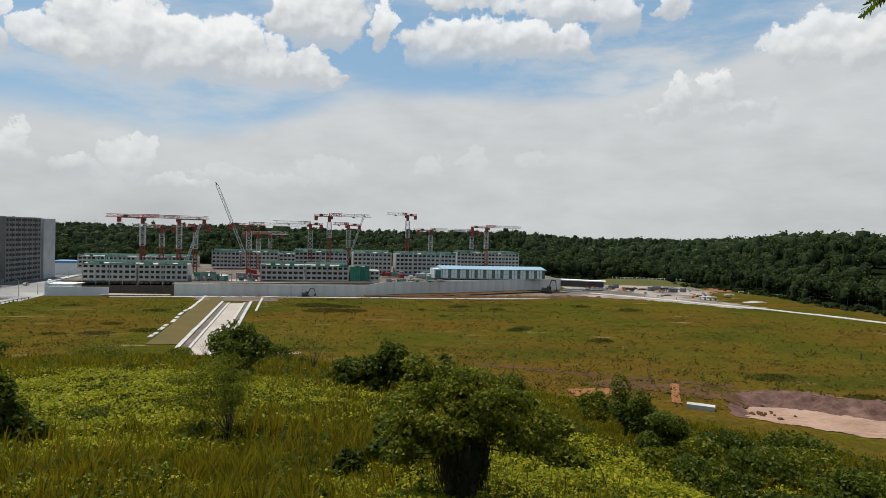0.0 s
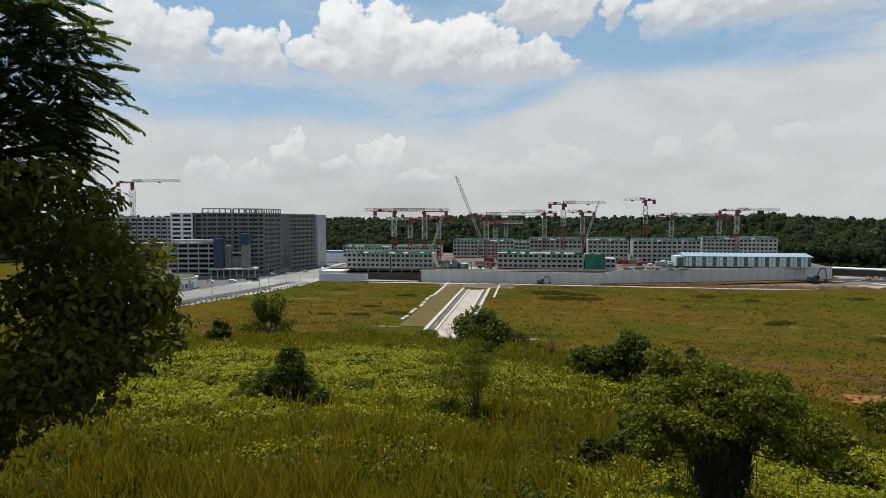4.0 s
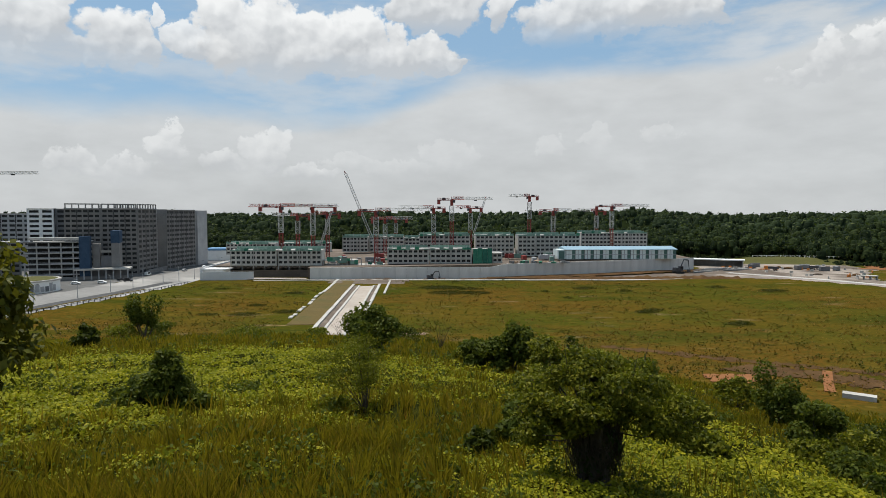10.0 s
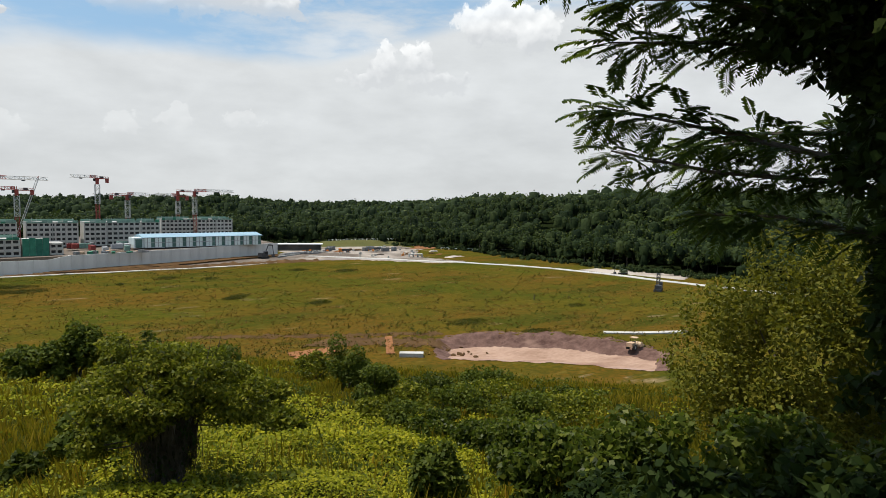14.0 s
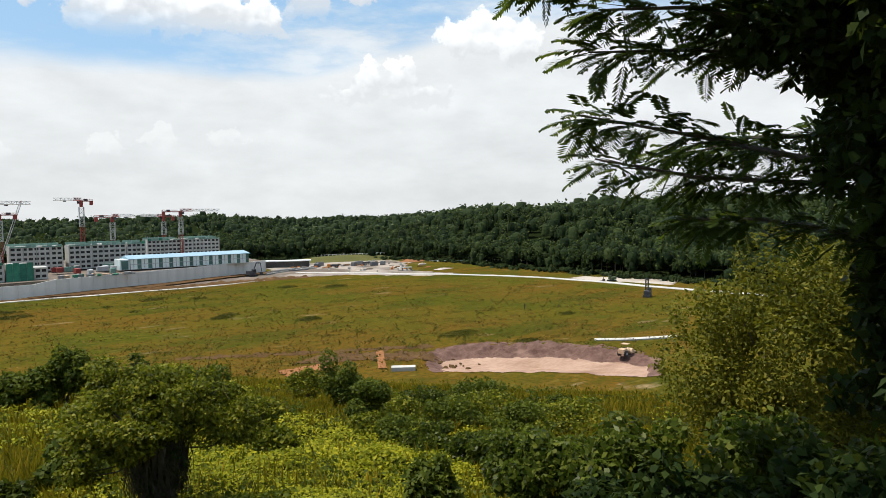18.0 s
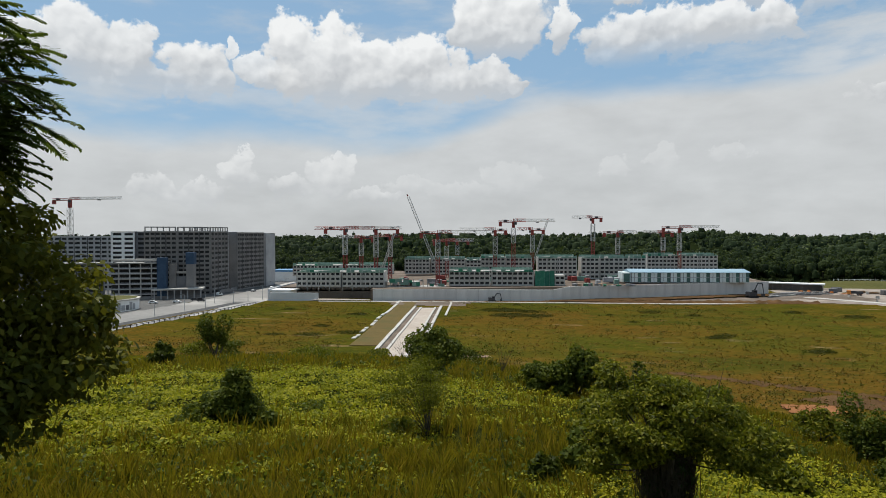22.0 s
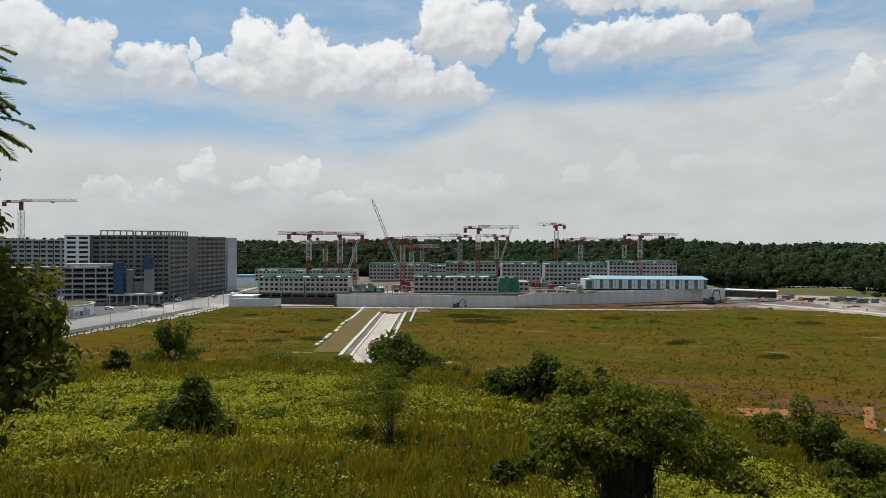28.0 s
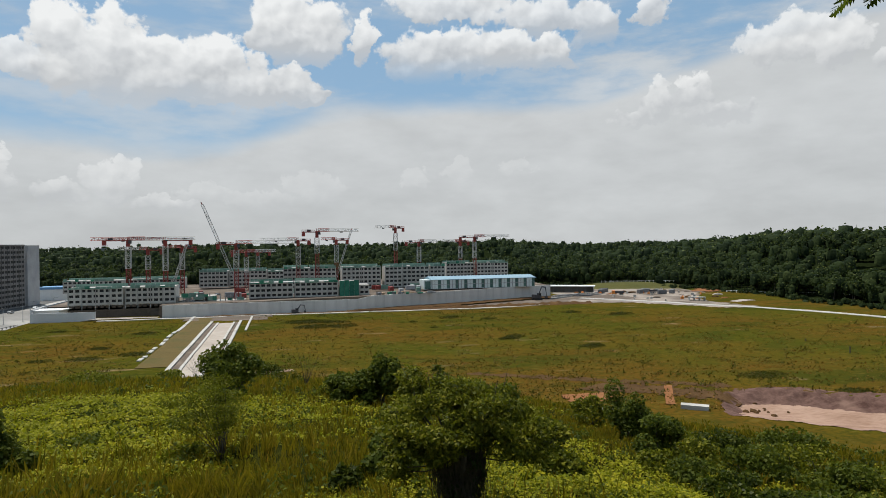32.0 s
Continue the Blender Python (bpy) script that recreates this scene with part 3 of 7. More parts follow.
def strip(name, line, width, mt, label, lift=0.06, thick=0.0, category="road", kind="structure", parent=None):
    """A band of even width along a plan line that follows the land."""
    pts = []
    for (x0, y0), (x1, y1) in zip(line[:-1], line[1:]):
        k = max(1, int(math.hypot(x1 - x0, y1 - y0) / 5))
        pts += [(x0 + (x1 - x0) * i / k, y0 + (y1 - y0) * i / k) for i in range(k)]
    pts.append(line[-1])
    s = Shape()
    rows = []
    for i, (x, y) in enumerate(pts):
        (xa, ya), (xb, yb) = pts[max(0, i - 1)], pts[min(len(pts) - 1, i + 1)]
        l = math.hypot(xb - xa, yb - ya)
        nx, ny = -(yb - ya) / l * width / 2, (xb - xa) / l * width / 2
        z = float(land(x, y)) + lift
        rows.append([(x - nx, y - ny, z - 0.4), (x - nx, y - ny, z + thick), (x + nx, y + ny, z + thick), (x + nx, y + ny, z - 0.4)])
    for a, b in zip(rows[:-1], rows[1:]):
        s.add(a + b, [(0, 4, 5, 1), (1, 5, 6, 2), (2, 6, 7, 3)])
    s.add(rows[0], [(3, 2, 1, 0)])
    s.add(rows[-1], [(0, 1, 2, 3)])
    ob = part(name, s, mt, parent)
    return tagged(ob, label, category, kind=kind) if parent is None else ob

# ---- roads, walls and earthworks ----
PLAT = 7.0  # level of the building platform behind the retaining wall


def field_road():
    y0, y1 = 186.0, 322.0
    strip("road", [(-25.6, y0), (-25.6, y1)], 6.8, M["sand"], "pale bare roadbed crossing the grass field", 0.10)
    for x, nm in ((-29.4, "kerb_west"), (-22.0, "kerb_east")):
        strip(nm, [(x, y0), (x, y1)], 0.9, M["concrete_pale"], "pale concrete kerb along the roadbed", 0.12, 0.35, "kerb")
    for x, nm, w in ((-31.0, "drain_west", 2.2), (-20.6, "drain_east", 1.6)):
        strip(nm, [(x, y0), (x, y1 + 3)], w, M["mud"], "muddy drain channel beside the kerb", 0.08, 0.0, "drain")
    for x, nm in ((-32.9, "drain_edge_west"), (-19.2, "drain_edge_east")):
        strip(nm, [(x, y0 + 12), (x, y1 + 6)], 1.3, M["concrete_pale"], "white concrete drain edge", 0.12, 0.4, "kerb")
    strip("verge", [(-38.5, y0 + 22), (-39.0, 350)], 9.5, M["verge"], "brown grass bank beside the roadbed", 0.16, 0.0, "bank")
    # broken line of white edging on the west side and a short one on the east
    k = 0
    y = 222.0
    r = random.Random(4)
    while y < 350:
        l = r.uniform(3, 9) if y < 300 else r.uniform(12, 20)
        s = Shape().box(-0.7, -l / 2, 0, 0.7, l / 2, 0.35)
        ob = part("edging", s, M["concrete_pale"])
        ob.matrix_basis = pose(-44.4 + r.uniform(-0.5, 0.5), y + l / 2, float(land(-44, y)), 0, 0, r.uniform(-3, 3))
        tagged(ob, "white concrete edging lying along the field", "kerb", "edging pieces", "structure")
        y += l + (r.uniform(1, 6) if y < 290 else 0.4)
    strip("edging_east", [(-15.0, 290), (-14.6, 345)], 1.0, M["concrete_pale"], "white concrete edging beside the field", 0.1, 0.3, "kerb")
    drape("mud_apron", [(-46, 336), (-8, 330), (-4, 352), (-50, 354)], M["mud"], "churned brown mud at the end of the roadbed", 0.14, 2.5, ragged=2)


M["verge"] = material("brown verge grass", (0.085, 0.060, 0.012), (0.11, 0.074, 0.016), 0.2, 0.95, 0.5, 9, c=(0.055, 0.058, 0.009))


def retaining_wall():
    """The long concrete wall: panels of about 6 m with open joints, and a coping."""
    w = thing("wall_platform", "long pale grey concrete retaining wall below the building site", "wall", kind="structure")
    runs = [((-60.5, 357.0), (43.0, 357.0), 6.6, 6.6), ((43.0, 357.0), (53.0, 359.0), 6.6, 8.4), ((53.0, 359.0), (182.0, 402.0), 8.2, 8.4)]
    for (x0, y0), (x1, y1), h0, h1 in runs:
        l = math.hypot(x1 - x0, y1 - y0)
        n = max(1, round(l / 6.2))
        a = math.atan2(y1 - y0, x1 - x0)
        for k in range(n):
            t0, t1 = k / n, (k + 1) / n
            s = Shape()
            g = 0.04
            ha, hb = h0 + (h1 - h0) * t0, h0 + (h1 - h0) * t1
            u = l / n - g
            s.add([(0, 0, -1), (u, 0, -1), (u, 0.6, -1), (0, 0.6, -1), (0, 0, ha), (u, 0, hb), (u, 0.6, hb), (0, 0.6, ha)], [(3, 2, 1, 0), (4, 5, 6, 7), (0, 1, 5, 4), (1, 2, 6, 5), (2, 3, 7, 6), (3, 0, 4, 7)])
            ob = part("panel", s, M["wall"], w)
            ob.matrix_basis = pose(x0 + (x1 - x0) * t0, y0 + (y1 - y0) * t0, 0, 0, 0, math.degrees(a))
    # platform behind it
    s = Shape().slab([(-62, 358), (44, 358.2), (54, 360), (182, 403), (186, 440), (190, 545), (-119, 545), (-119, 371), (-62, 371)], -1, lambda x, y: PLAT - 0.6 if x < 44 else PLAT + 1.0)
    tagged(part("platform", s, M["mud"]), "muddy levelled platform of the building site", "ground", kind="structure")
    # low box wall at the west corner and the fence beside it
    lw = Shape().box(-121, 353.5, -1, -91.5, 354.2, 4.6).box(-121, 354.2, -1, -120.3, 545, 6.8)
    tagged(part("wall_west", lw, M["hoarding"]), "plain grey site hoarding at the corner of the platform", "wall", kind="structure")
    roof = Shape().slab([(-121.5, 356), (-108, 356), (-106, 366), (-121.5, 368)], 5.6, 6.0).slab([(-121, 357), (-109, 357), (-107.5, 365), (-121, 367)], 0, 5.6)
    tagged(part("site_office", roof, M["white"]), "flat-roofed white site office behind the hoarding", "building")
    strip("path", [(-90, 349), (-60, 351.0), (-16, 350.5), (20, 349), (60, 347), (110, 344), (165, 352)], 3.2, M["concrete_pale"], "pale concrete footway along the edge of the field", 0.12, 0.15, "path")
    drape("wall_foot", [(40, 350), (70, 352), (120, 368), (180, 392), (186, 402), (110, 378), (60, 361), (40, 356.6)], M["soil_dark"], "dark heaped soil at the foot of the wall", 0.9, 3.0, ragged=1.5)
    drape("wall_foot_pale", [(48, 348), (110, 344.5), (170, 352), (190, 392), (120, 369), (60, 353)], M["mud"], "mud strip below the wall", 0.13, 3.0, ragged=1.0, seed=4)
    drape("rubble", [(-95, 351), (-62, 352.5), (-62, 357), (-95, 356)], M["sand"], "pale rubble heap in the gap of the wall", 0.8, 1.5, ragged=1.0, seed=6)


M["wall"] = material("wall concrete", (0.50, 0.485, 0.46), (0.60, 0.585, 0.555), 0.12, 0.9, 0.15, 9, c=(0.33, 0.315, 0.30), rand=0.05, stretch=(1, 1, 0.3))
M["hoarding"] = material("grey hoarding", (0.52, 0.52, 0.52), (0.60, 0.60, 0.60), 0.15, 0.8, 0.1, 9)


M["road_new"] = material("new road concrete", (0.17, 0.165, 0.155), (0.25, 0.24, 0.225), 0.03, 0.9, 0.2, 14, c=(0.42, 0.40, 0.37), c_at=(0.50, 0.60))


def west_road():
    near = [(-150, 225), (-142.4, 250), (-135.4, 280), (-128.5, 309), (-122.2, 349), (-122, 420), (-128, 520)]
    drape("road_west", [(-150, 222), (-141, 250), (-134, 280), (-127, 309), (-122, 349), (-122, 430), (-126, 560), (-150, 560), (-150, 430), (-157, 362), (-164, 321), (-170, 285), (-190, 300), (-235, 345), (-262, 352), (-262, 330), (-230, 312), (-190, 270), (-176, 222)], M["road_new"], "pale new concrete road along the flats", 0.10, 3.0, "road", 0.6)
    drape("pavement", [(-265, 300), (-200, 290), (-172, 285), (-158, 362), (-150, 430), (-150, 560), (-200, 560), (-330, 460)], M["asphalt_grey"], "grey paved ground round the flats", 0.07, 4.0, "pavement")
    line = [(-146, 222), (-139.5, 250), (-132.5, 280), (-126, 309), (-122.5, 340)]
    strip("road_lane", [(x - 11.5, y + 3) for x, y in line], 6.0, M["asphalt"], "dark asphalt lane on the new road", 0.16, 0.02)
    strip("kerb_road", [(x - 4.5, y) for x, y in line], 1.0, M["concrete"], "grey kerb of the new road", 0.16, 0.15, "kerb")
    strip("hedge_strip", [(x - 6.0, y) for x, y in line[:-1]], 1.2, M["verge"], "narrow planted strip beside the road", 0.2, 0.3, "bank")


M["asphalt_grey"] = material("worn asphalt", (0.075, 0.074, 0.072), (0.12, 0.118, 0.112), 0.15, 0.9, 0.3, 9, c=(0.17, 0.165, 0.155))


M["works_soil"] = material("trampled pale earth", (0.20, 0.16, 0.13), (0.36, 0.31, 0.26), 0.10, 0.95, 0.4, 9, c=(0.11, 0.085, 0.064), c_at=(0.46, 0.60))


def east_works():
    strip("track", [(196, 385), (222, 350), (242, 318), (270, 275), (280, 240), (283, 205), (281, 172), (284, 120), (300, 60)], 6.0, M["concrete_pale"], "pale concrete track round the field", 0.12, 0.1)
    drape("works_ground", [(168, 352), (210, 352), (228, 326), (250, 296), (262, 300), (258, 345), (300, 400), (310, 440), (240, 470), (205, 440), (178, 392)], M["works_soil"], "bare pinkish ground of the works beside the field", 0.10, 3.0, ragged=4, seed=3)
    drape("works_mud", [(176, 380), (205, 372), (228, 372), (232, 396), (200, 412), (180, 400)], M["mud"], "trampled brown mud among the works", 0.16, 2.5, ragged=4, seed=9)
    drape("clay_slope", [(296, 404), (312, 398), (352, 428), (334, 442)], M["soil_orange"], "orange clay slope at the edge of the woods", 0.35, 3.0, ragged=3, seed=12)
    drape("clay_path", [(318, 420), (336, 425), (345, 460), (332, 462)], M["sand"], "pale clay path", 0.25, 2.5, ragged=2, seed=13)
    # low grass bank before the woods
    n, k = 40, 14
    t = np.linspace(0, 1, n)
    px, py = 238 + 108 * t, 470 - 32 * t
    v = []
    for i in range(n):
        fade = math.sin(math.pi * min(1.0, t[i] * 1.15 + 0.05)) ** 0.5
        for j in range(k):
            w = -18 + 44 * j / (k - 1)
            v.append((px[i] + w * 0.28, py[i] + w, 5.2 * fade * math.exp(-((w - 4) / 11.0) ** 2) - 0.4))
    i, j = np.meshgrid(np.arange(n - 1), np.arange(k - 1), indexing="ij")
    a = (i * k + j).ravel()
    tagged(sheet("grass_bank", v, np.stack([a, a + k, a + k + 1, a + 1], -1), M["bank"], smooth=True), "smooth grassed bank in front of the woods", "bank", kind="structure")


M["bank"] = material("bank grass", (0.062, 0.064, 0.012), (0.085, 0.078, 0.016), 0.08, 0.95, 0.5, 9)


M["soil_cut"] = material("purplish cut soil", (0.070, 0.038, 0.030), (0.165, 0.098, 0.078), 0.5, 0.95, 1.0, 5, c=(0.20, 0.125, 0.095), spec=0.05)


def wall_spoil():
    """A rough ridge of dark earth between the wall's foot and the pale track."""
    n, k = 420, 7
    gx = np.linspace(-42, 186, n)[None] + np.zeros((k, 1))
    gy = np.linspace(347.5, 356.2, k)[:, None] + 0.5 * swell(gx, gx * 0, 9.0, 51)
    w = np.sin(np.linspace(0.0, 1.0, k) * 2.6)[:, None]
    h = (0.75 + 0.55 * swell(gx, gy, 14.0, 52) + 0.35 * swell(gx, gy, 3.2, 53)) * (0.35 + 0.65 * smooth01((gx - 15) / 60))
    v = np.stack([gx, gy, land(gx, gy) + w * np.maximum(h, 0.1) * 1.5 - 0.05], -1).reshape(-1, 3)
    i, j = np.meshgrid(np.arange(k - 1), np.arange(n - 1), indexing="ij")
    a = (i * n + j).ravel()
    tagged(sheet("spoil_ridge", v, np.stack([a, a + 1, a + 1 + n, a + n], -1), M["soil_dark"]), "ridge of dark dug earth along the foot of the wall", "bank", kind="structure")


def dug_pit():
    az, dd = np.meshgrid(np.radians(np.linspace(34, 62, 240)), np.linspace(136, 188, 170))
    gx, gy = dd * np.sin(az), dd * np.cos(az)
    k = pit_shape(gx, gy)
    u, w, rim = pit_frame(gx, gy)
    bank = smooth01((w - rim + 8.5) / 3.0) * smooth01((rim + 4.5 - w) / 3.0)
    gz = land(gx, gy) + 0.06 + 0.16 * swell(gx, gy, 7.0, 21) * k + 0.08 * swell(gx, gy, 2.0, 23) * k + bank * (0.20 * swell(gx, gy, 2.6, 24) + 0.16 * swell(gx, gy, 1.3, 25))
    v = np.stack([gx, gy, gz], -1).reshape(-1, 3)
    ny, nx = gx.shape
    i, j = np.meshgrid(np.arange(ny - 1), np.arange(nx - 1), indexing="ij")
    keep = ((k > 0.015) | ((w > rim - 2) & (w < rim + 3.2 + 0.8 * swell(gx, gy, 4.0, 26)) & (np.abs(u - 1) < 27)))[:-1, :-1]
    steep = ((w > rim - 7.2 + 0.9 * swell(gx, gy, 5.0, 27)) | (np.abs(u - 2) > 26.5 + 0.8 * swell(gx, gy, 4.0, 30)))[:-1, :-1]
    for nm, sel, mt, lb in (("pit_floor", keep & ~steep, M["soil_pink"], "pink bare soil floor of a dug pit"), ("pit_bank", keep & steep, M["soil_cut"], "dark purplish cut earth bank round the pit")):
        a = (i * nx + j)[sel]
        tagged(sheet(nm, v, np.stack([a, a + 1, a + 1 + nx, a + nx], -1), mt), lb, "pit", kind="structure")
    rr = random.Random(77)
    for n in range(16):
        uu, ww = rr.gauss(-22, 3.0), rr.gauss(-5, 2.5)
        a, d = radians(PIT[0] + math.degrees(uu / PIT[1])), PIT[1] + ww
        x, y, r = d * math.sin(a), d * math.cos(a), rr.uniform(0.25, 0.8)
        bm = bmesh.new()
        bmesh.ops.create_icosphere(bm, subdivisions=2, radius=r)
        for q in bm.verts:
            q.co = Vector((q.co.x * 1.3, q.co.y, q.co.z * 0.6)) * rr.uniform(0.8, 1.15)
        me = bpy.data.meshes.new("clod")
        bm.to_mesh(me)
        bm.free()
        me.materials.append(M["soil_dark"])
        stone = new("clod", me)
        stone.matrix_basis = pose(x, y, float(land(x, y)) + 0.1, rr.uniform(-20, 20), rr.uniform(-20, 20), rr.uniform(0, 90))
        tagged(stone, "clod of dark dug earth beside the pit", "clod", "clods beside the pit")
    strip("pit_path", [(151, 110), (158, 104), (172, 96)], 2.4, M["concrete_pale"], "pale concrete strip beside the pit", 0.3, 0.1, "path")
    strip("clay_gully", [(96.5, 141.5), (91, 133), (86, 125)], 2.0, M["soil_orange"], "strip of orange clay down the slope", 0.25, 0.0, "gully")
    drape("clay_patch", [(65, 139), (76, 140), (77, 134), (67, 132)], M["soil_orange"], "patch of red-orange clay", 0.2, 0.5, ragged=2.0, seed=14)
    drape("soil_line", [(52, 172), (72, 161), (95, 148), (112, 137), (110, 135.4), (93, 146), (71, 159), (51, 170)], M["soil_dark"], "dark scraped soil along the edge of the field", 0.08, 0.8, ragged=2.2, seed=15)
    drape("scrape", [(72, 144), (92, 134), (100, 124), (106, 128), (97, 140), (82, 149)], M["soil_dark"], "scraped brown earth", 0.14, 0.8, ragged=3.0, seed=16)
    drape("bare_patch", [(-14, 196), (2, 193), (4, 190), (-12, 191)], M["mud_tan"], "pale bare patch at the foot of the hill", 0.15, 0.6, ragged=2.0, seed=17)
    rr = random.Random(12)
    for n in range(9):
        a, d = radians(28.6 + rr.uniform(-1.1, 1.1)), 141 + rr.uniform(-2.5, 2.5)
        x, y = d * math.sin(a), d * math.cos(a)
        w, d, h = rr.uniform(0.8, 2.2), rr.uniform(0.5, 1.2), rr.uniform(0.3, 0.6)
        piece = part("broken_slab", Shape().slab([(-w, -d), (w * 0.8, -d * 1.1), (w, d * 0.7), (-w * 0.7, d)], 0, h), M["concrete_pale"])
        piece.matrix_basis = pose(x, y, float(land(x, y)) - 0.05, rr.uniform(-8, 8), rr.uniform(-8, 8), rr.uniform(0, 180))
        tagged(piece, "broken piece of pale concrete on the clay", "rubble", "broken slabs")
    s = Shape().box(-2.9, -1.1, 0, 2.9, 1.1, 1.0)
    slab = part("concrete_block", s, M["concrete_pale"])
    slab.matrix_basis = pose(89, 120.5, float(land(89, 120.5)) - 0.05, 0, 0, -38)
    tagged(slab, "long pale concrete block lying beside the clay strip", "concrete block")


M["mud_tan"] = material("tan bare earth", (0.20, 0.13, 0.08), (0.30, 0.21, 0.14), 0.2, 0.95, 0.4)
field_road(), retaining_wall(), west_road(), east_works(), wall_spoil(), dug_pit()

# ---- buildings ----
def window_meshes(w, h):
    key = (round(w, 2), round(h, 2))
    if key not in window_meshes.made:
        pane = Shape().box(-w / 2, 0, 0, w / 2, 0.06, h).mesh("window")
        pane.materials.append(M["glass"])
        window_meshes.made[key] = pane
    return window_meshes.made[key]


window_meshes.made = {}


def face(parent, length, floors, fh, cols, mt, m, z0=0.0, win=(0.70, 0.50), deep=0.4, panes=True, skip=()):
    """One facade in the plane y = 0 of the pose m, outward along -y: piers and spandrels in relief round real openings, with a pane in each."""
    s = Shape()
    cw = length / cols
    ww, wh = cw * win[0], fh * win[1]
    sill = fh * 0.30
    for f in range(floors):
        z = z0 + f * fh
        s.box(0, 0, z, length, deep, z + sill)
        s.box(0, 0, z + sill + wh, length, deep, z + fh)
        x = 0.0
        for c in range(cols + 1):
            nx = c * cw + (cw - ww) / 2 if c < cols else length
            s.box(x, 0, z + sill, nx, deep, z + sill + wh)
            x = nx + ww
        s.box(-0.05, -0.32, z + fh - 0.12, length + 0.05, 0, z + fh + 0.06)
    ob = part("facade", s, mt, parent)
    ob.matrix_basis = m
    if panes:
        me = window_meshes(ww, wh)
        for f in range(floors):
            for c in range(cols):
                if (f, c) in skip:
                    continue
                p = part("window", me, None, parent)
                p.matrix_basis = m @ pose(c * cw + cw / 2, deep - 0.1, z0 + f * fh + sill)
    return ob


def along(p, q):
    """The pose of a facade from plan point p to q, outward to the right of that way."""
    return pose(p[0], p[1], 0, 0, 0, math.degrees(math.atan2(q[1] - p[1], q[0] - p[0]))), math.hypot(q[0] - p[0], q[1] - p[1])


def low_block(x0, x1, y, zb, floors, cols, depth=13.0, net=True, label="", fh=2.85, seed=0, name="apartment_block"):
    """A precast block still being built: bare facade, safety nets and starter posts along the top."""
    r = random.Random(seed)
    b = thing(name, label or "unfinished grey precast apartment block with green safety netting", "building", "unfinished blocks", (x0, y, zb))
    l = x1 - x0
    tall = floors * fh
    floors = max(2, round(tall / 2.9))
    fh, cols = tall / floors, max(2, round(l / 2.9))
    # The core takes the shade behind the openings as its colour.
    part("core", Shape().box(0.3, 0.4, 0, l - 0.3, depth, floors * fh - 0.1), M["deep_shade"], b)
    face(b, l, floors, fh, cols, M["precast"], pose(0, 0, 0))
    part("side_wall", Shape().box(-0.3, 0, 0, 0.3, depth, floors * fh), M["precast"], b)
    part("side_wall", Shape().box(l - 0.3, 0.02, 0, l + 0.3, depth, floors * fh), M["precast"], b)
    part("roof_slab", Shape().box(-0.4, 0.1, floors * fh, l + 0.4, depth, floors * fh + 0.3), M["concrete"], b)
    step = l / max(2, cols // 2)
    for k in range(max(2, cols // 2)):
        part("fin", Shape().box(k * step - 0.2, -0.25, 0, k * step + 0.2, 0, floors * fh + 0.2), M["concrete"], b)
    if net:
        n = max(2, round(l / 2.6))
        for k in range(n):
            h = r.uniform(0.3, 1.7)
            s = Shape()
            w = l / n
            s.box(k * w + 0.05, -0.35, floors * fh - 0.3, k * w + w - 0.05, -0.27, floors * fh + h)
            if r.random() < 0.85:
                part("safety_net", s, M["net_pale"] if r.random() < 0.82 else M["net"], b)
            if r.random() < 0.7:
                part("edge_post", Shape().tube((k * w, 0.3, floors * fh), (k * w, 0.3, floors * fh + r.uniform(1.6, 3.2)), 0.09), M["concrete_pale"], b)
        part("rear_net", Shape().box(0, depth - 0.1, floors * fh, l, depth, floors * fh + 1.8), M["net_pale"], b)
    return b


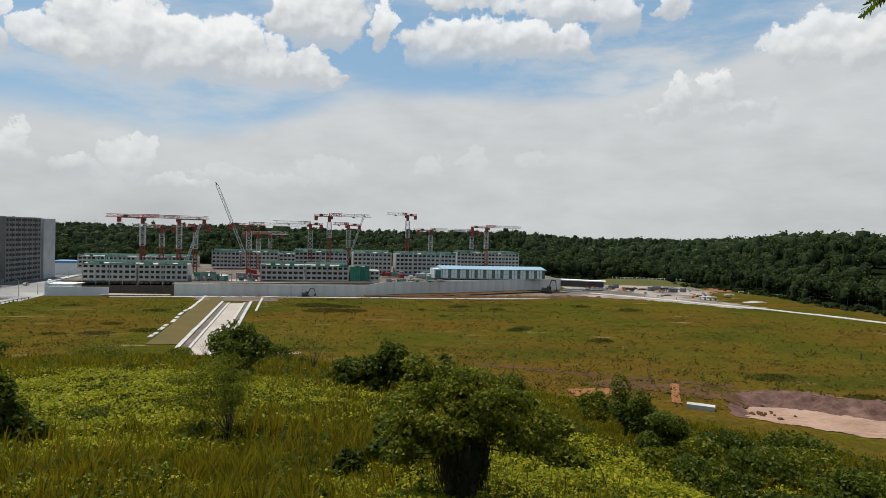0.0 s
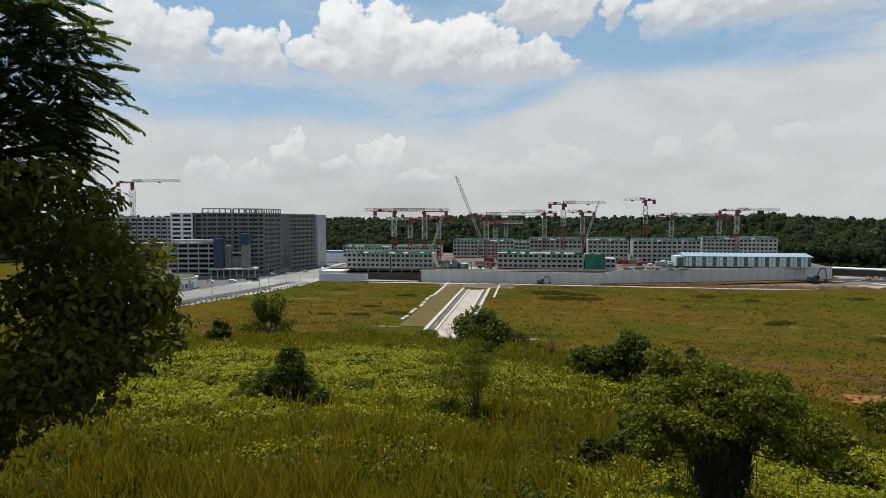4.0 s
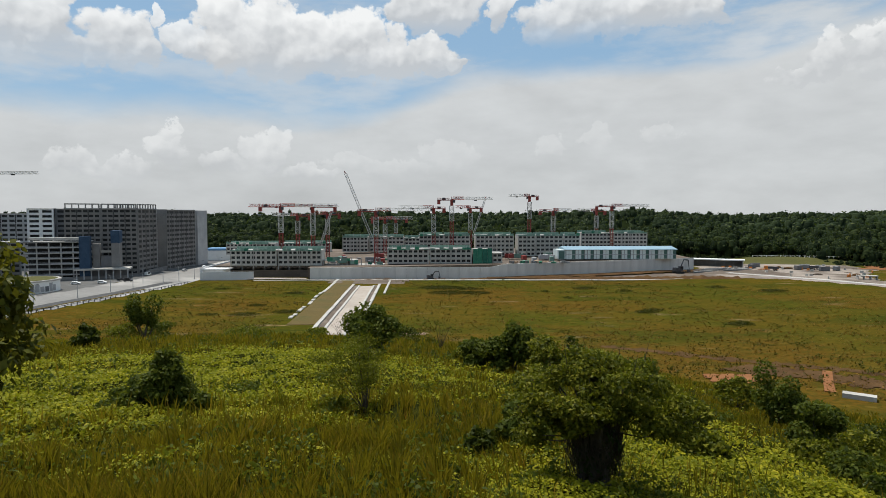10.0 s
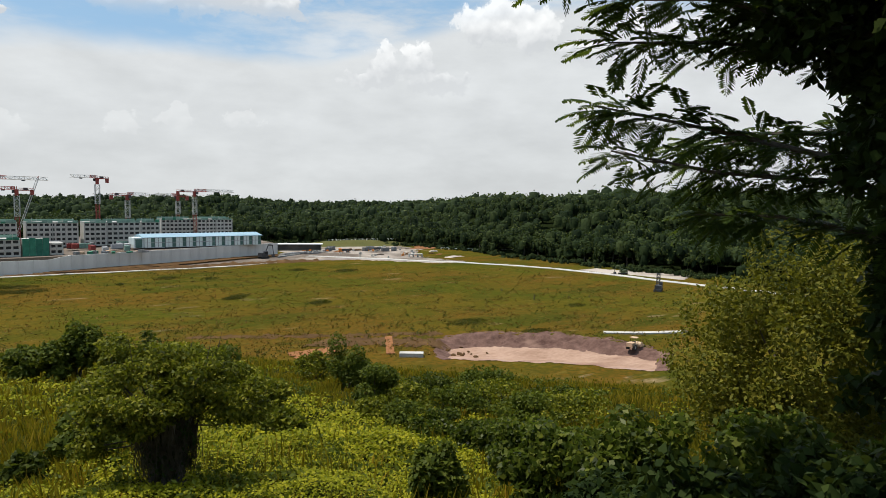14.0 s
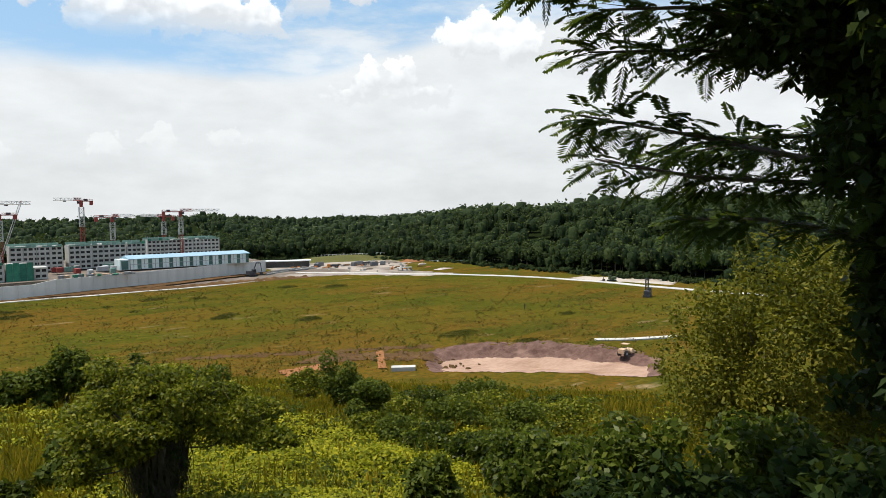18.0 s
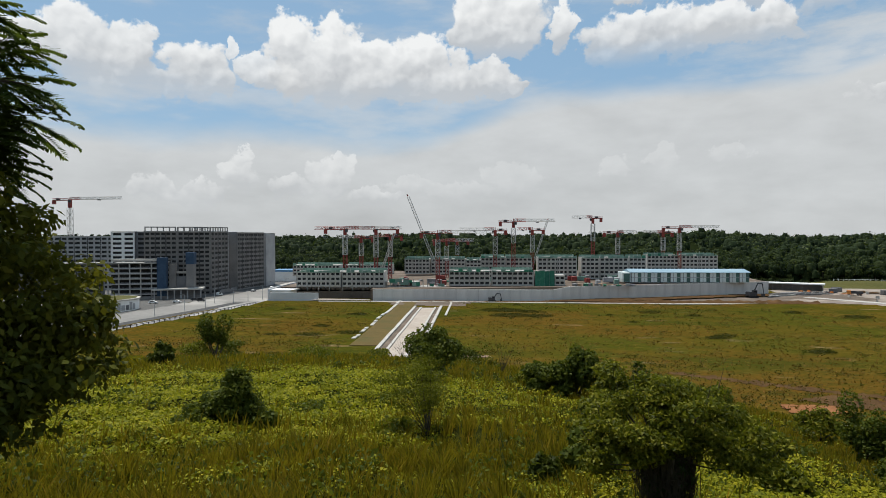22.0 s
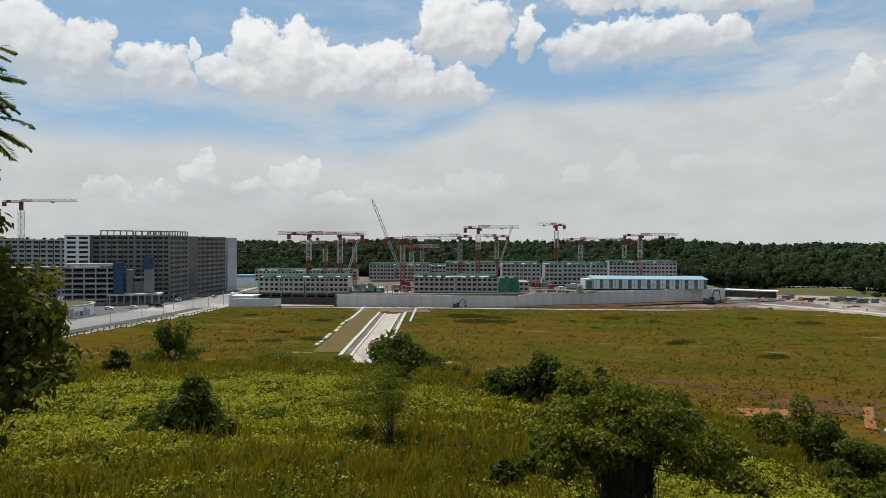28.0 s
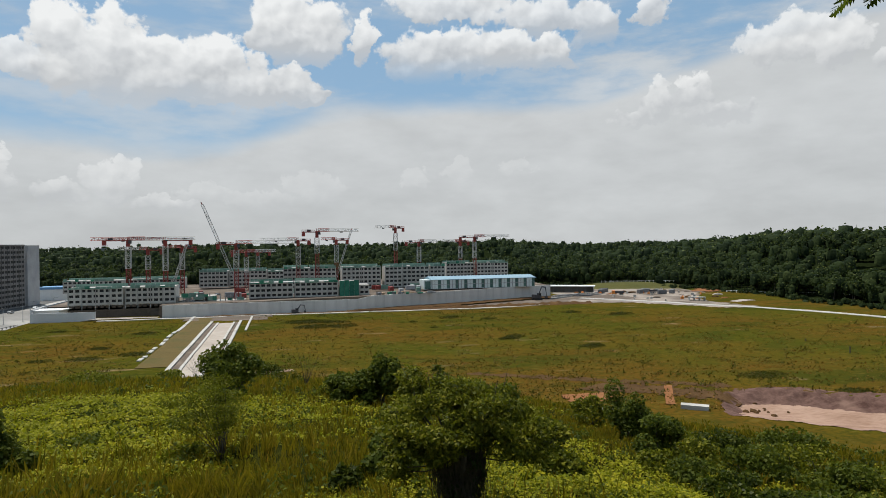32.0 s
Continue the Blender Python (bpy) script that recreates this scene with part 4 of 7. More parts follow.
def build_low_blocks():
    z = PLAT
    # row along the wall
    for x0, x1, zb, fl, c, sd in ((-109, -82.6, 4.2, 4, 10, 1), (-81.3, -56.2, 4.2, 4, 9, 2), (-16.9, 7.0, z + 0.6, 3, 9, 3), (8.3, 32.7, z + 0.6, 3, 9, 4)):
        low_block(x0, x1, 371, zb, fl, c, seed=sd)
    low_block(45.6, 51.0, 371, z + 0.9, 2, 2, net=False, seed=6)
    b = thing("netted_block", "unfinished block wrapped in dark green safety net", "building", "unfinished blocks", (33.7, 370.5, z))
    part("core", Shape().box(0.2, 0.3, 0, 11.2, 9, 9.2), M["concrete"], b)
    for k in range(4):
        part("safety_net", Shape().box(k * 2.85 + 0.05, -0.05 * (k % 2) - 0.1, 0.6, k * 2.85 + 2.8, 0.02, 9.4 + 0.3 * (k % 2)), M["net"], b)
    # the gap with formwork and nets
    r = random.Random(8)
    g = thing("formwork_floor", "half-built floor with green netting and formwork between the blocks", "building", "unfinished blocks", (-55.5, 373, z - 0.6))
    part("slab", Shape().box(0, 0, 0, 36, 12, 0.4).box(0, 0, 2.9, 20, 12, 3.2), M["concrete"], g)
    for k in range(13):
        part("column", Shape().box(k * 2.8, 0.2, 0.4, k * 2.8 + 0.5, 0.7, 3.0 + r.uniform(0, 2.0)), M["concrete"], g)
    for k in range(10):
        x = r.uniform(0, 32)
        zz = r.uniform(0.4, 3.2)
        part("safety_net", Shape().box(x, -0.2 - 0.05 * k, zz, x + r.uniform(2, 5), -0.15 - 0.05 * k, zz + r.uniform(1.2, 2.6)), M["net"] if r.random() < 0.5 else M["net_pale"], g)
    # second row, five storeys
    for x0, x1, y, zb, fl, c, sd in ((2.2, 18.6, 432, z + 1, 5, 6, 11), (19.4, 36.6, 430, z + 1, 5, 6, 12), (41.3, 67.2, 430, z + 1, 5, 9, 13), (70.4, 81.9, 428, z + 1, 5, 4, 14), (83.0, 101.7, 430, z + 1, 5, 7, 15), (103.0, 113.7, 431, z + 1, 5, 4, 16)):
        low_block(x0, x1, y, zb, fl, c, seed=sd)
    part_rest = ((128.2, 151.0, 480, z + 1, 5, 8, 17), (153.7, 179.8, 480, z + 1, 5, 8, 18), (-56.2, -37.3, 480, z + 1, 4, 7, 19), (-36, -10, 484, z + 1, 4, 9, 20), (-9, 14, 486, z, 4, 8, 21), (-150, -112, 500, z - 2, 3, 10, 22), (-108, -70, 505, z - 2, 3, 10, 23))
    for x0, x1, y, zb, fl, c, sd in part_rest:
        low_block(x0, x1, y, zb, fl, c, seed=sd)


def shed():
    b = thing("site_shed", "long low shed with pale blue roof and white and green cladding", "shed", "", (94.6, 391, PLAT + 1.4))
    l, d, h = 71.0, 20.0, 6.2
    part("body", Shape().box(0, 0.2, 0, l, d, h), M["sheet_white"], b)
    s = Shape()
    s.add([(-0.8, -0.6, h), (l + 0.8, -0.6, h), (l + 0.8, d / 2, h + 1.7), (-0.8, d / 2, h + 1.7), (l + 0.8, d + 0.6, h), (-0.8, d + 0.6, h), (-0.8, -0.6, h - 0.3), (l + 0.8, -0.6, h - 0.3), (l + 0.8, d + 0.6, h - 0.3), (-0.8, d + 0.6, h - 0.3)],
          [(0, 1, 2, 3), (3, 2, 4, 5), (6, 7, 1, 0), (1, 7, 8, 4, 2), (0, 3, 5, 9, 6), (5, 4, 8, 9), (9, 8, 7, 6)])
    part("roof", s, M["roof_blue"], b)
    n = 12
    for k in range(n):
        x = k * l / n
        part("cladding_white", Shape().box(x + 0.05, 0, 0.3, x + l / n * 0.64, 0.2, h - 0.1), M["sheet_white"], b)
        part("cladding_green", Shape().box(x + l / n * 0.66, 0.04, 0.3, x + l / n - 0.05, 0.2, h - 0.1), M["sheet_green"], b)
        part("post", Shape().box(x - 0.12, -0.1, 0, x + 0.12, 0.2, h), M["facade_dark"], b)
        part("mullion", Shape().box(x + l / n * 0.30, -0.05, 0.3, x + l / n * 0.34, 0, h - 0.1), M["facade_dark"], b)
    part("rail", Shape().box(0, -0.08, 2.9, l, 0, 3.15), M["facade_pale"], b)
    part("end_wall", Shape().box(-5.2, 1.0, 0, -0.02, 14, h - 0.2).box(-5.2, 0.9, 0, -4.8, 1, h), M["sheet_white"], b)
    part("door_opening", Shape().box(-4.4, 0.9, 0.2, -0.8, 0.98, h - 1.0), M["sheet_green"], b)


def tower_block(name, base, top, floors, cols, mt, label, depth=14.0, roof_frame=False, end=None, blank_end=True):
    """A finished tall slab block whose long face runs from base[0] to base[1]."""
    m, l = along(*base)
    fh = top / floors
    b = thing(name, label, "building", "flats by the road")
    b.matrix_basis = m
    # Near-black core: the dark behind the windows is coloured in.
    part("core", Shape().box(0.3, 0.4, 0, l - 0.3, depth, top - 0.2), M["deep_shade"], b)
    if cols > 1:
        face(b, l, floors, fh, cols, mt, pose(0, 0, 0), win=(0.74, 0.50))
        # Flat strips just proud of the wall paint in the shade of recesses.
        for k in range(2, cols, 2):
            part("recess", Shape().box(k * l / cols - 0.3, -0.02, 0.5, k * l / cols + 0.3, 0.3, top - 0.4), M["deep_shade"], b)
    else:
        part("blank_wall", Shape().box(0, 0, 0, l, 0.4, top), mt, b)
    part("end_wall", Shape().box(-0.4, 0, 0, 0.3, depth, top + 0.6), mt, b)
    part("end_wall", Shape().box(l - 0.3, 0.02, 0, l + 0.4, depth, top + 0.6), M["facade_pale"] if blank_end else mt, b)
    part("roof", Shape().box(-0.3, 0.05, top, l + 0.3, depth, top + 0.5), M["concrete"], b)
    part("back_wall", Shape().box(0, depth - 0.3, 0, l, depth + 0.2, top), mt, b)
    if roof_frame:
        n = max(4, round(l / 3.4))
        part("roof_beam", Shape().box(0, 0.1, top + 2.7, l, 0.7, top + 3.2).box(0, depth - 0.8, top + 2.7, l, depth - 0.2, top + 3.2), mt, b)
        for k in range(n + 1):
            x = k * (l - 0.5) / n
            part("roof_post", Shape().box(x, 0.1, top + 0.5, x + 0.5, 0.7, top + 2.7), mt, b)
            part("roof_post", Shape().box(x, depth - 0.8, top + 0.5, x + 0.5, depth - 0.2, top + 2.7), mt, b)
    return b


def car_park():
    m, l = along((-216, 352.5), (-186.5, 360.0))
    b = thing("car_park", "open multi-storey car park with grey concrete decks", "car park")
    b.matrix_basis = m
    d = 22.0
    for k in range(7):
        z = k * 3.05
        part("deck", Shape().box(0, 0, z + 2.65, l, d, z + 2.95), M["concrete"], b)
        part("parapet", Shape().box(0, -0.1, z + 2.95, l, 0.15, z + 3.45), M["facade_pale"] if k < 6 else M["facade_grey"], b)
        part("guard_rail", Shape().box(0, -0.06, z + 3.75, l, 0.06, z + 3.9), M["facade_pale"], b)
        part("side_parapet", Shape().box(l - 0.1, 0.15, z + 2.95, l + 0.15, d, z + 3.5), M["facade_pale"], b)
        for c in range(6):
            x = c * (l - 0.6) / 5
            part("column", Shape().box(x, 0.2, z - 0.1, x + 0.6, 0.8, z + 2.65), M["concrete"], b)
    # Both walls are near-black: the shade deep in the decks, put into colour.
    part("back_wall", Shape().box(0, d - 0.4, 0, l, d, 21.4), M["deep_shade"], b)
    part("core_wall", Shape().box(0.5, 6, 0, l - 0.5, 6.3, 21), M["deep_shade"], b)
    part("roof_ramp", Shape().box(1, 4, 22.3, l - 1, 12, 23.6), M["concrete"], b)
    for nm, x0, x1, y0, y1, h, mt in (("netted_stair", l - 3.0, l + 2.2, -0.8, 4, 24.5, "blue_net"), ("lift_core", l + 2.6, l + 6.4, 4, 8, 20, "facade_grey"), ("netted_core", l + 6.6, l + 12.6, 5, 10, 13, "facade_dark"), ("stair_core", l + 12.8, l + 17, 2, 10, 26, "facade_grey"), ("netted_top", l + 12.6, l + 17.2, 1.7, 10.2, 27.5, "blue_net")):
        part(nm, Shape().box(x0, y0, 0 if nm != "netted_top" else 20.5, x1, y1, h), M[mt], b)
    for k in range(5):
        part("link_deck", Shape().box(l + 2, 6, 2.65 + 3.05 * k, l + 14, 16, 2.95 + 3.05 * k).box(l + 2, 5.8, 2.95 + 3.05 * k, l + 14, 6, 3.9 + 3.05 * k), M["concrete"], b)


def entrance_canopy():
    m, l = along((-190, 356), (-165, 364))
    b = thing("drop_off_canopy", "low flat-roofed concrete pavilion with columns", "building")
    b.matrix_basis = m
    part("roof", Shape().box(-1, -1.5, 5.4, l + 1, 12, 6.3), M["concrete_pale"], b)
    part("wall", Shape().box(1, 5, 0, l - 1, 11, 5.4), M["facade_dark"], b)
    for k in range(8):
        x = k * (l - 0.6) / 7
        part("column", Shape().box(x, 0, 0, x + 0.6, 0.6, 5.4), M["facade_pale"], b)


def round_building():
    b = thing("round_substation", "low rounded white building with a painted wall", "building", "", (-186, 306, 0))
    r, n = 13.0, 28
    s, c = Shape(), Shape()
    ring = [(r * math.cos(2 * math.pi * k / n), r * 1.15 * math.sin(2 * math.pi * k / n)) for k in range(n)]
    s.slab(ring, 0, 5.2)
    part("wall", s, M["white"], b)
    c.slab([(1.04 * x, 1.04 * y) for x, y in ring], 5.2, 5.9)
    part("roof", c, M["concrete_pale"], b)
    part("roof_bed", Shape().slab([(0.93 * x, 0.93 * y) for x, y in ring], 5.9, 6.0), M["bank"], b)
    q = random.Random(3)
    for k in range(9):
        a = radians(-75 + k * 9)
        x, y = (r + 0.02) * math.cos(a), (r + 0.02) * 1.15 * math.sin(a)
        w = Shape().box(-0.9, -0.06, 0.6, 0.9, 0.06, q.uniform(3.0, 4.8))
        p = part("mural_panel", w, M["facade_dark"] if k % 3 == 0 else M["facade_pale"], b)
        p.matrix_basis = pose(x, y, 0, 0, 0, math.degrees(a) + 90)


def build_west():
    tower_block("apartment_tower", ((-203.4, 371.2), (-187.6, 379.6)), 40.0, 14, 6, M["facade_grey"], "tall grey apartment block with open roof frame", roof_frame=True, blank_end=False)
    tower_block("apartment_tower", ((-186.8, 380.0), (-170.4, 388.8)), 40.0, 14, 6, M["facade_grey"], "tall grey apartment block with open roof frame", roof_frame=True, blank_end=False)
    tower_block("apartment_wing_block", ((-169.8, 389.5), (-168.6, 414.0)), 40.0, 13, 5, M["facade_grey"], "side wing of grey flats with narrow windows", depth=15, roof_frame=True)
    tower_block("flats_road", ((-164.9, 421.0), (-159.4, 458.0)), 39.5, 13, 12, M["facade_grey"], "long grey apartment block along the road", depth=16)
    tower_block("flats_far", ((-158.6, 461.0), (-157.0, 476.0)), 39.0, 13, 1, M["facade_pale"], "pale blank end of a further apartment block", depth=16)
    tower_block("flats_white", ((-243, 402), (-230, 407)), 40.0, 13, 2, M["white"], "white apartment block behind the car park", depth=14)
    tower_block("flats_grey", ((-229, 408), (-206, 420)), 40.0, 13, 4, M["facade_dark"], "dark grey apartment block behind the car park", depth=12)
    tower_block("flats_low", ((-262, 343), (-226, 366)), 20.8, 7, 9, M["facade_grey"], "grey seven-storey block behind the trees", depth=14)
    tower_block("flats_behind", ((-300, 420), (-246, 426)), 37.0, 12, 12, M["facade_pale"], "pale apartment block far behind", depth=14)
    car_park(), entrance_canopy(), round_building()
    b = thing("blue_depot", "small building with a blue roof beyond the flats", "building", "", (-168, 505, 0))
    part("wall", Shape().box(0, 0, 0, 26, 16, 8.0), M["white"], b)
    part("roof", Shape().box(-0.5, -0.5, 8.0, 26.5, 16.5, 9.6), M["roof_deep"], b)
    w = Shape()
    w.box(-166, 392, 0, -165.4, 478, 2.6)
    tagged(part("wall_flats", w, M["facade_grey"]), "grey boundary wall below the flats", "wall", kind="structure")


M["roof_deep"] = material("blue roof sheet", (0.10, 0.24, 0.42), (0.16, 0.32, 0.50), 0.2, 0.5, 0.05)
build_low_blocks(), shed(), build_west()

# ---- cranes ----
def lattice(s, p, q, w, bays, r=0.13, tri=False, up=(0, 0, 1)):
    """A square or triangular truss from p to q."""
    p, q = Vector(p), Vector(q)
    d = (q - p).normalized()
    side = d.cross(Vector(up)).normalized()
    top = side.cross(d)
    c = [(-0.5, 0), (0.5, 0), (0, 0.9)] if tri else [(-0.5, -0.5), (0.5, -0.5), (0.5, 0.5), (-0.5, 0.5)]
    rows = [[p + (q - p) * (k / bays) + side * (a * w) + top * (b * w) for a, b in c] for k in range(bays + 1)]
    n = len(c)
    for j in range(n):
        s.tube(rows[0][j], rows[-1][j], r)
    for k in range(bays):
        for j in range(n):
            a, b = (j, (j + 1) % n) if (k + j) % 2 else ((j + 1) % n, j)
            s.tube(rows[k][a], rows[k + 1][b], r * 0.7, n=3, caps=False)
            s.tube(rows[k][j], rows[k][(j + 1) % n], r * 0.7, n=3, caps=False)


def tower_crane(x, y, zb, hz, jib, back, turn, white=0.45, jib_mt="crane_white", label="", w=2.2):
    """Flat-top tower crane: mast from zb to hz, jib and counter jib in metres, turned by degrees from +x."""
    c = thing("tower_crane", label or "red and white flat-top tower crane over the site", "crane", "tower cranes", (x, y, zb))
    h = hz - zb - 1.5
    cut = h * (1 - white)
    s = Shape()
    lattice(s, (0, 0, 0), (0, 0, cut), w, max(3, int(cut / 2.2)), 0.17, up=(0, 1, 0))
    part("mast_lower", s, M["crane_red"], c, "red lattice mast")
    s = Shape()
    k = cut
    lattice(s, (0, 0, cut), (0, 0, h * 0.93), w * 1.25, max(2, int((h * 0.93 - cut) / 2.4)), 0.17, up=(0, 1, 0))
    part("mast_upper", s, M["crane_white"], c, "white climbing frame on the mast")
    head = part("slewing_head", Shape().box(-0.95, -0.95, h * 0.93, 0.95, 0.95, h + 1.6), M["crane_red"], c)
    head.matrix_basis = pose(0, 0, 0, 0, 0, turn)
    part("cab", Shape().box(0.5, -2.3, h - 0.7, 2.1, -1.0, h + 1.1), M["steel_dark"], head)
    s = Shape()
    lattice(s, (1, 0, h + 1.4), (jib, 0, h + 1.4), 1.9, max(6, int(jib / 2.2)), 0.15, tri=True)
    part("jib", s, M[jib_mt], head)
    s = Shape()
    lattice(s, (0.8, 0, h + 1.4), (min(9, jib * 0.3), 0, h + 1.4), 2.0, 4, 0.17, tri=True)
    part("jib_foot", s, M["crane_red"], head)
    part("trolley", Shape().box(jib * 0.55, -0.8, h + 0.6, jib * 0.55 + 1.6, 0.8, h + 1.3), M["steel_dark"], head)
    s = Shape()
    s.box(-back, -0.9, h + 1.0, -1, 0.9, h + 1.35)
    lattice(s, (-back, 0, h + 1.6), (-1, 0, h + 1.6), 1.5, max(3, int(back / 2.2)), 0.10)
    part("counter_jib", s, M["crane_red"], head)
    part("counterweight", Shape().box(-back, -0.8, h - 1.7, -back + 2.0, 0.8, h + 1.2), M["crane_red"], head)
    part("winch", Shape().box(-back + 3.2, -0.8, h + 1.35, -back + 5.5, 0.8, h + 2.6), M["steel_dark"], head)
    part("head_post", Shape().tube((0, 0, h + 1.6), (0, 0, h + 3.4), 0.25), M["crane_red"], head)
    return c


def build_cranes():
    z = PLAT
    for x, y, zb, hz, jib, back, turn, white, mt in (
        (-84.0, 392, z - 2, 41.8, 36, 13.5, 0, 0.42, "crane_white"), (-80.8, 430, z, 36.0, 17, 9, 180, 0.40, "crane_white"), (-65.6, 400, z, 41.7, 40, 15, 180, 0.5, "crane_red"),
        (-24.4, 380, z - 0.6, 39.0, 34, 11, 0, 0.42, "crane_white"), (-22.4, 450, z, 33.5, 20, 10, 10, 0.5, "crane_white"), (-17.0, 520, z, 33.0, 22, 10, 170, 0.4, "crane_red"),
        (11.6, 420, z, 41.0, 24, 8, 183, 0.45, "crane_white"), (23.2, 410, z, 46.6, 27, 9.5, 2, 0.33, "crane_white"), (39.8, 460, z, 41.6, 11, 9, 184, 0.45, "crane_red"),
        (87.2, 480, z, 50.8, 16, 7, 178, 0.38, "crane_white"), (103.6, 470, z, 39.6, 14, 11, 3, 0.45, "crane_white"), (145.4, 500, z, 39.6, 16, 8, 182, 0.4, "crane_white"), (151.6, 480, z, 43.2, 30, 13, 2, 0.45, "crane_white"),
        (-62.0, 440, z, 37.0, 12, 9, 185, 0.45, "crane_red"),
    ):
        tower_crane(x, y, zb, hz, jib, back, turn, white, mt)
    tower_crane(-290, 430, 0, 63.5, 42, 14, -8, 0.92, "crane_white", "white tower crane far behind the flats")
    # crawler cranes with lattice booms
    for x, y, tx, tz, w in ((-25.0, 420, -47.0, 64.0, 1.5), (-68.0, 432, -58.5, 38.0, 1.3), (39.0, 470, 52.0, 49.0, 1.1)):
        c = thing("crawler_crane", "crawler crane with a raised lattice boom", "crane", "crawler cranes", (x, y, z))
        s = Shape()
        lattice(s, (0, 0, 2.2), (tx - x, 0, tz - z), w, 22, 0.11, up=(0, 1, 0))
        part("boom", s, M["crane_white"], c)
        part("boom_tip", Shape().tube((tx - x, 0, tz - z), ((tx - x) * 1.04, 0, (tz - z) * 1.03), 0.5, 0.2), M["crane_red"], c)
        part("house", Shape().box(-3, -1.6, 1.2, 3.2, 1.6, 3.6), M["crane_red"], c)
        for yy in (-2.4, 1.2):
            part("track", Shape().box(-3.6, yy, 0, 3.6, yy + 1.2, 1.1), M["rubber"], c)


build_cranes()

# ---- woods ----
# Near-black colour of the sheet that lies under the woods.
M["forest_floor"] = material("near-black ground", (0.008, 0.012, 0.004), (0.016, 0.022, 0.008), 0.1, 0.95, 0.4, spec=0.0)


def spot(az, d):
    return d * math.sin(radians(az)), d * math.cos(radians(az))


def woods():
    rng = np.random.default_rng(21)

    def scatter(n, d0, d1, a0=-62, a1=88, p=1.0):
        az = rng.uniform(a0, a1, n)
        w, r = lerp_table(az, WOOD), lerp_table(az, RIDGE)
        lo, hi = w + d0, np.minimum(w + d1, r + 60) if d1 < 5000 else r + 90
        d = np.sqrt(rng.uniform(0, 1, n) * (hi ** 2 - lo ** 2) + lo ** 2)
        x, y = d * np.sin(np.radians(az)), d * np.cos(np.radians(az))
        return x, y, land(x, y)

    def crowns(name, x, y, z, height, radius, per, leaf, label, low=-0.5, lobes=4):
        n = len(x)
        h = height * rng.uniform(0.55, 1.3, n)
        r = radius * rng.uniform(0.5, 1.55, n)
        base = np.stack([x, y, z + h * 0.68], 1)
        ctr = np.repeat(base, lobes, 0)
        off = rng.normal(size=(n * lobes, 3)) * np.array((0.48, 0.48, 0.2))
        rr = np.repeat(r, lobes)
        ctr = ctr + off * rr[:, None]
        rk = rr * rng.uniform(0.42, 0.72, n * lobes)
        hz = np.minimum(np.repeat(h, lobes) * 0.34, rk * 0.95)
        rad = np.stack([rk, rk, hz], 1)
        # inner mass of each lobe, an uneven, broken dome, its shade put into the colour
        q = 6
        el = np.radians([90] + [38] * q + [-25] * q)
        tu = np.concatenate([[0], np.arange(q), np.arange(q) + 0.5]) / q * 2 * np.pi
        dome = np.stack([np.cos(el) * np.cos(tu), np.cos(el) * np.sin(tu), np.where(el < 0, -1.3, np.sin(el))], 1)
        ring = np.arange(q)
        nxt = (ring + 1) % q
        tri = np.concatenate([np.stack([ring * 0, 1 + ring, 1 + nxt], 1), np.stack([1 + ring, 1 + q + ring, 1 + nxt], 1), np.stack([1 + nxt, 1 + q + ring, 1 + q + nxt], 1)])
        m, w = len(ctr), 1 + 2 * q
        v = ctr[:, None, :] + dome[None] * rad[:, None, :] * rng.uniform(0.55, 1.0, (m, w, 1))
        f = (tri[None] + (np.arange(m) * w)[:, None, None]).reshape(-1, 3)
        core = sheet(name + "_mass", v.reshape(-1, 3), f, LEAF["far_hazed_canopy" if "far" in name else "canopy"])
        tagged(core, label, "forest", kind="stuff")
        k = max(1, per // lobes)
        c = np.repeat(ctr, k, 0)
        d = unit(rng.normal(size=(len(c), 3)))
        d[:, 2] = np.where(d[:, 2] < low, -d[:, 2], d[:, 2])
        p = c + d * np.repeat(rad, k, 0) * rng.uniform(0.78, 1.28, (len(c), 1))
        nrm = unit(d + rng.normal(size=d.shape) * 0.75 + np.array((0, 0, 0.25)))
        v, f = leaf_quads(p, nrm, leaf, leaf * 0.8, 0.3, rng)
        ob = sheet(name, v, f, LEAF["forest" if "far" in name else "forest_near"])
        tagged(ob, label, "forest", kind="stuff")
        return x, y, z, h

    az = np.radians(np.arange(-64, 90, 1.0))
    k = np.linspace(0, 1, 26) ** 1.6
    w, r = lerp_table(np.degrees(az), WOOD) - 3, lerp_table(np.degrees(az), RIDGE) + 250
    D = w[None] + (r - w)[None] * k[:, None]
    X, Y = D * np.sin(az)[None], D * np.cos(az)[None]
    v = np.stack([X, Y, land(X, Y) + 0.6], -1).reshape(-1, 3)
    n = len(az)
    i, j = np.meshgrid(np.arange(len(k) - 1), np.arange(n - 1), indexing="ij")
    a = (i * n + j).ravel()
    tagged(sheet("forest_floor", v, np.stack([a + n, a + n + 1, a + 1, a], -1), M["forest_floor"], smooth=True), "near-black ground sheet under the woods", "ground", kind="structure")
    x, y, z = scatter(1250, 0, 55)
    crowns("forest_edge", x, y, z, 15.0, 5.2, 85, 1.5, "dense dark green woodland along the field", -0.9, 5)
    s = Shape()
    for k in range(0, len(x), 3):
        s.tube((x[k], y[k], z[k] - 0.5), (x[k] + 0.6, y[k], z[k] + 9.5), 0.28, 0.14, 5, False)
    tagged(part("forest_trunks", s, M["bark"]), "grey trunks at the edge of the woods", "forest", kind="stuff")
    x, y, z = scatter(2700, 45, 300)
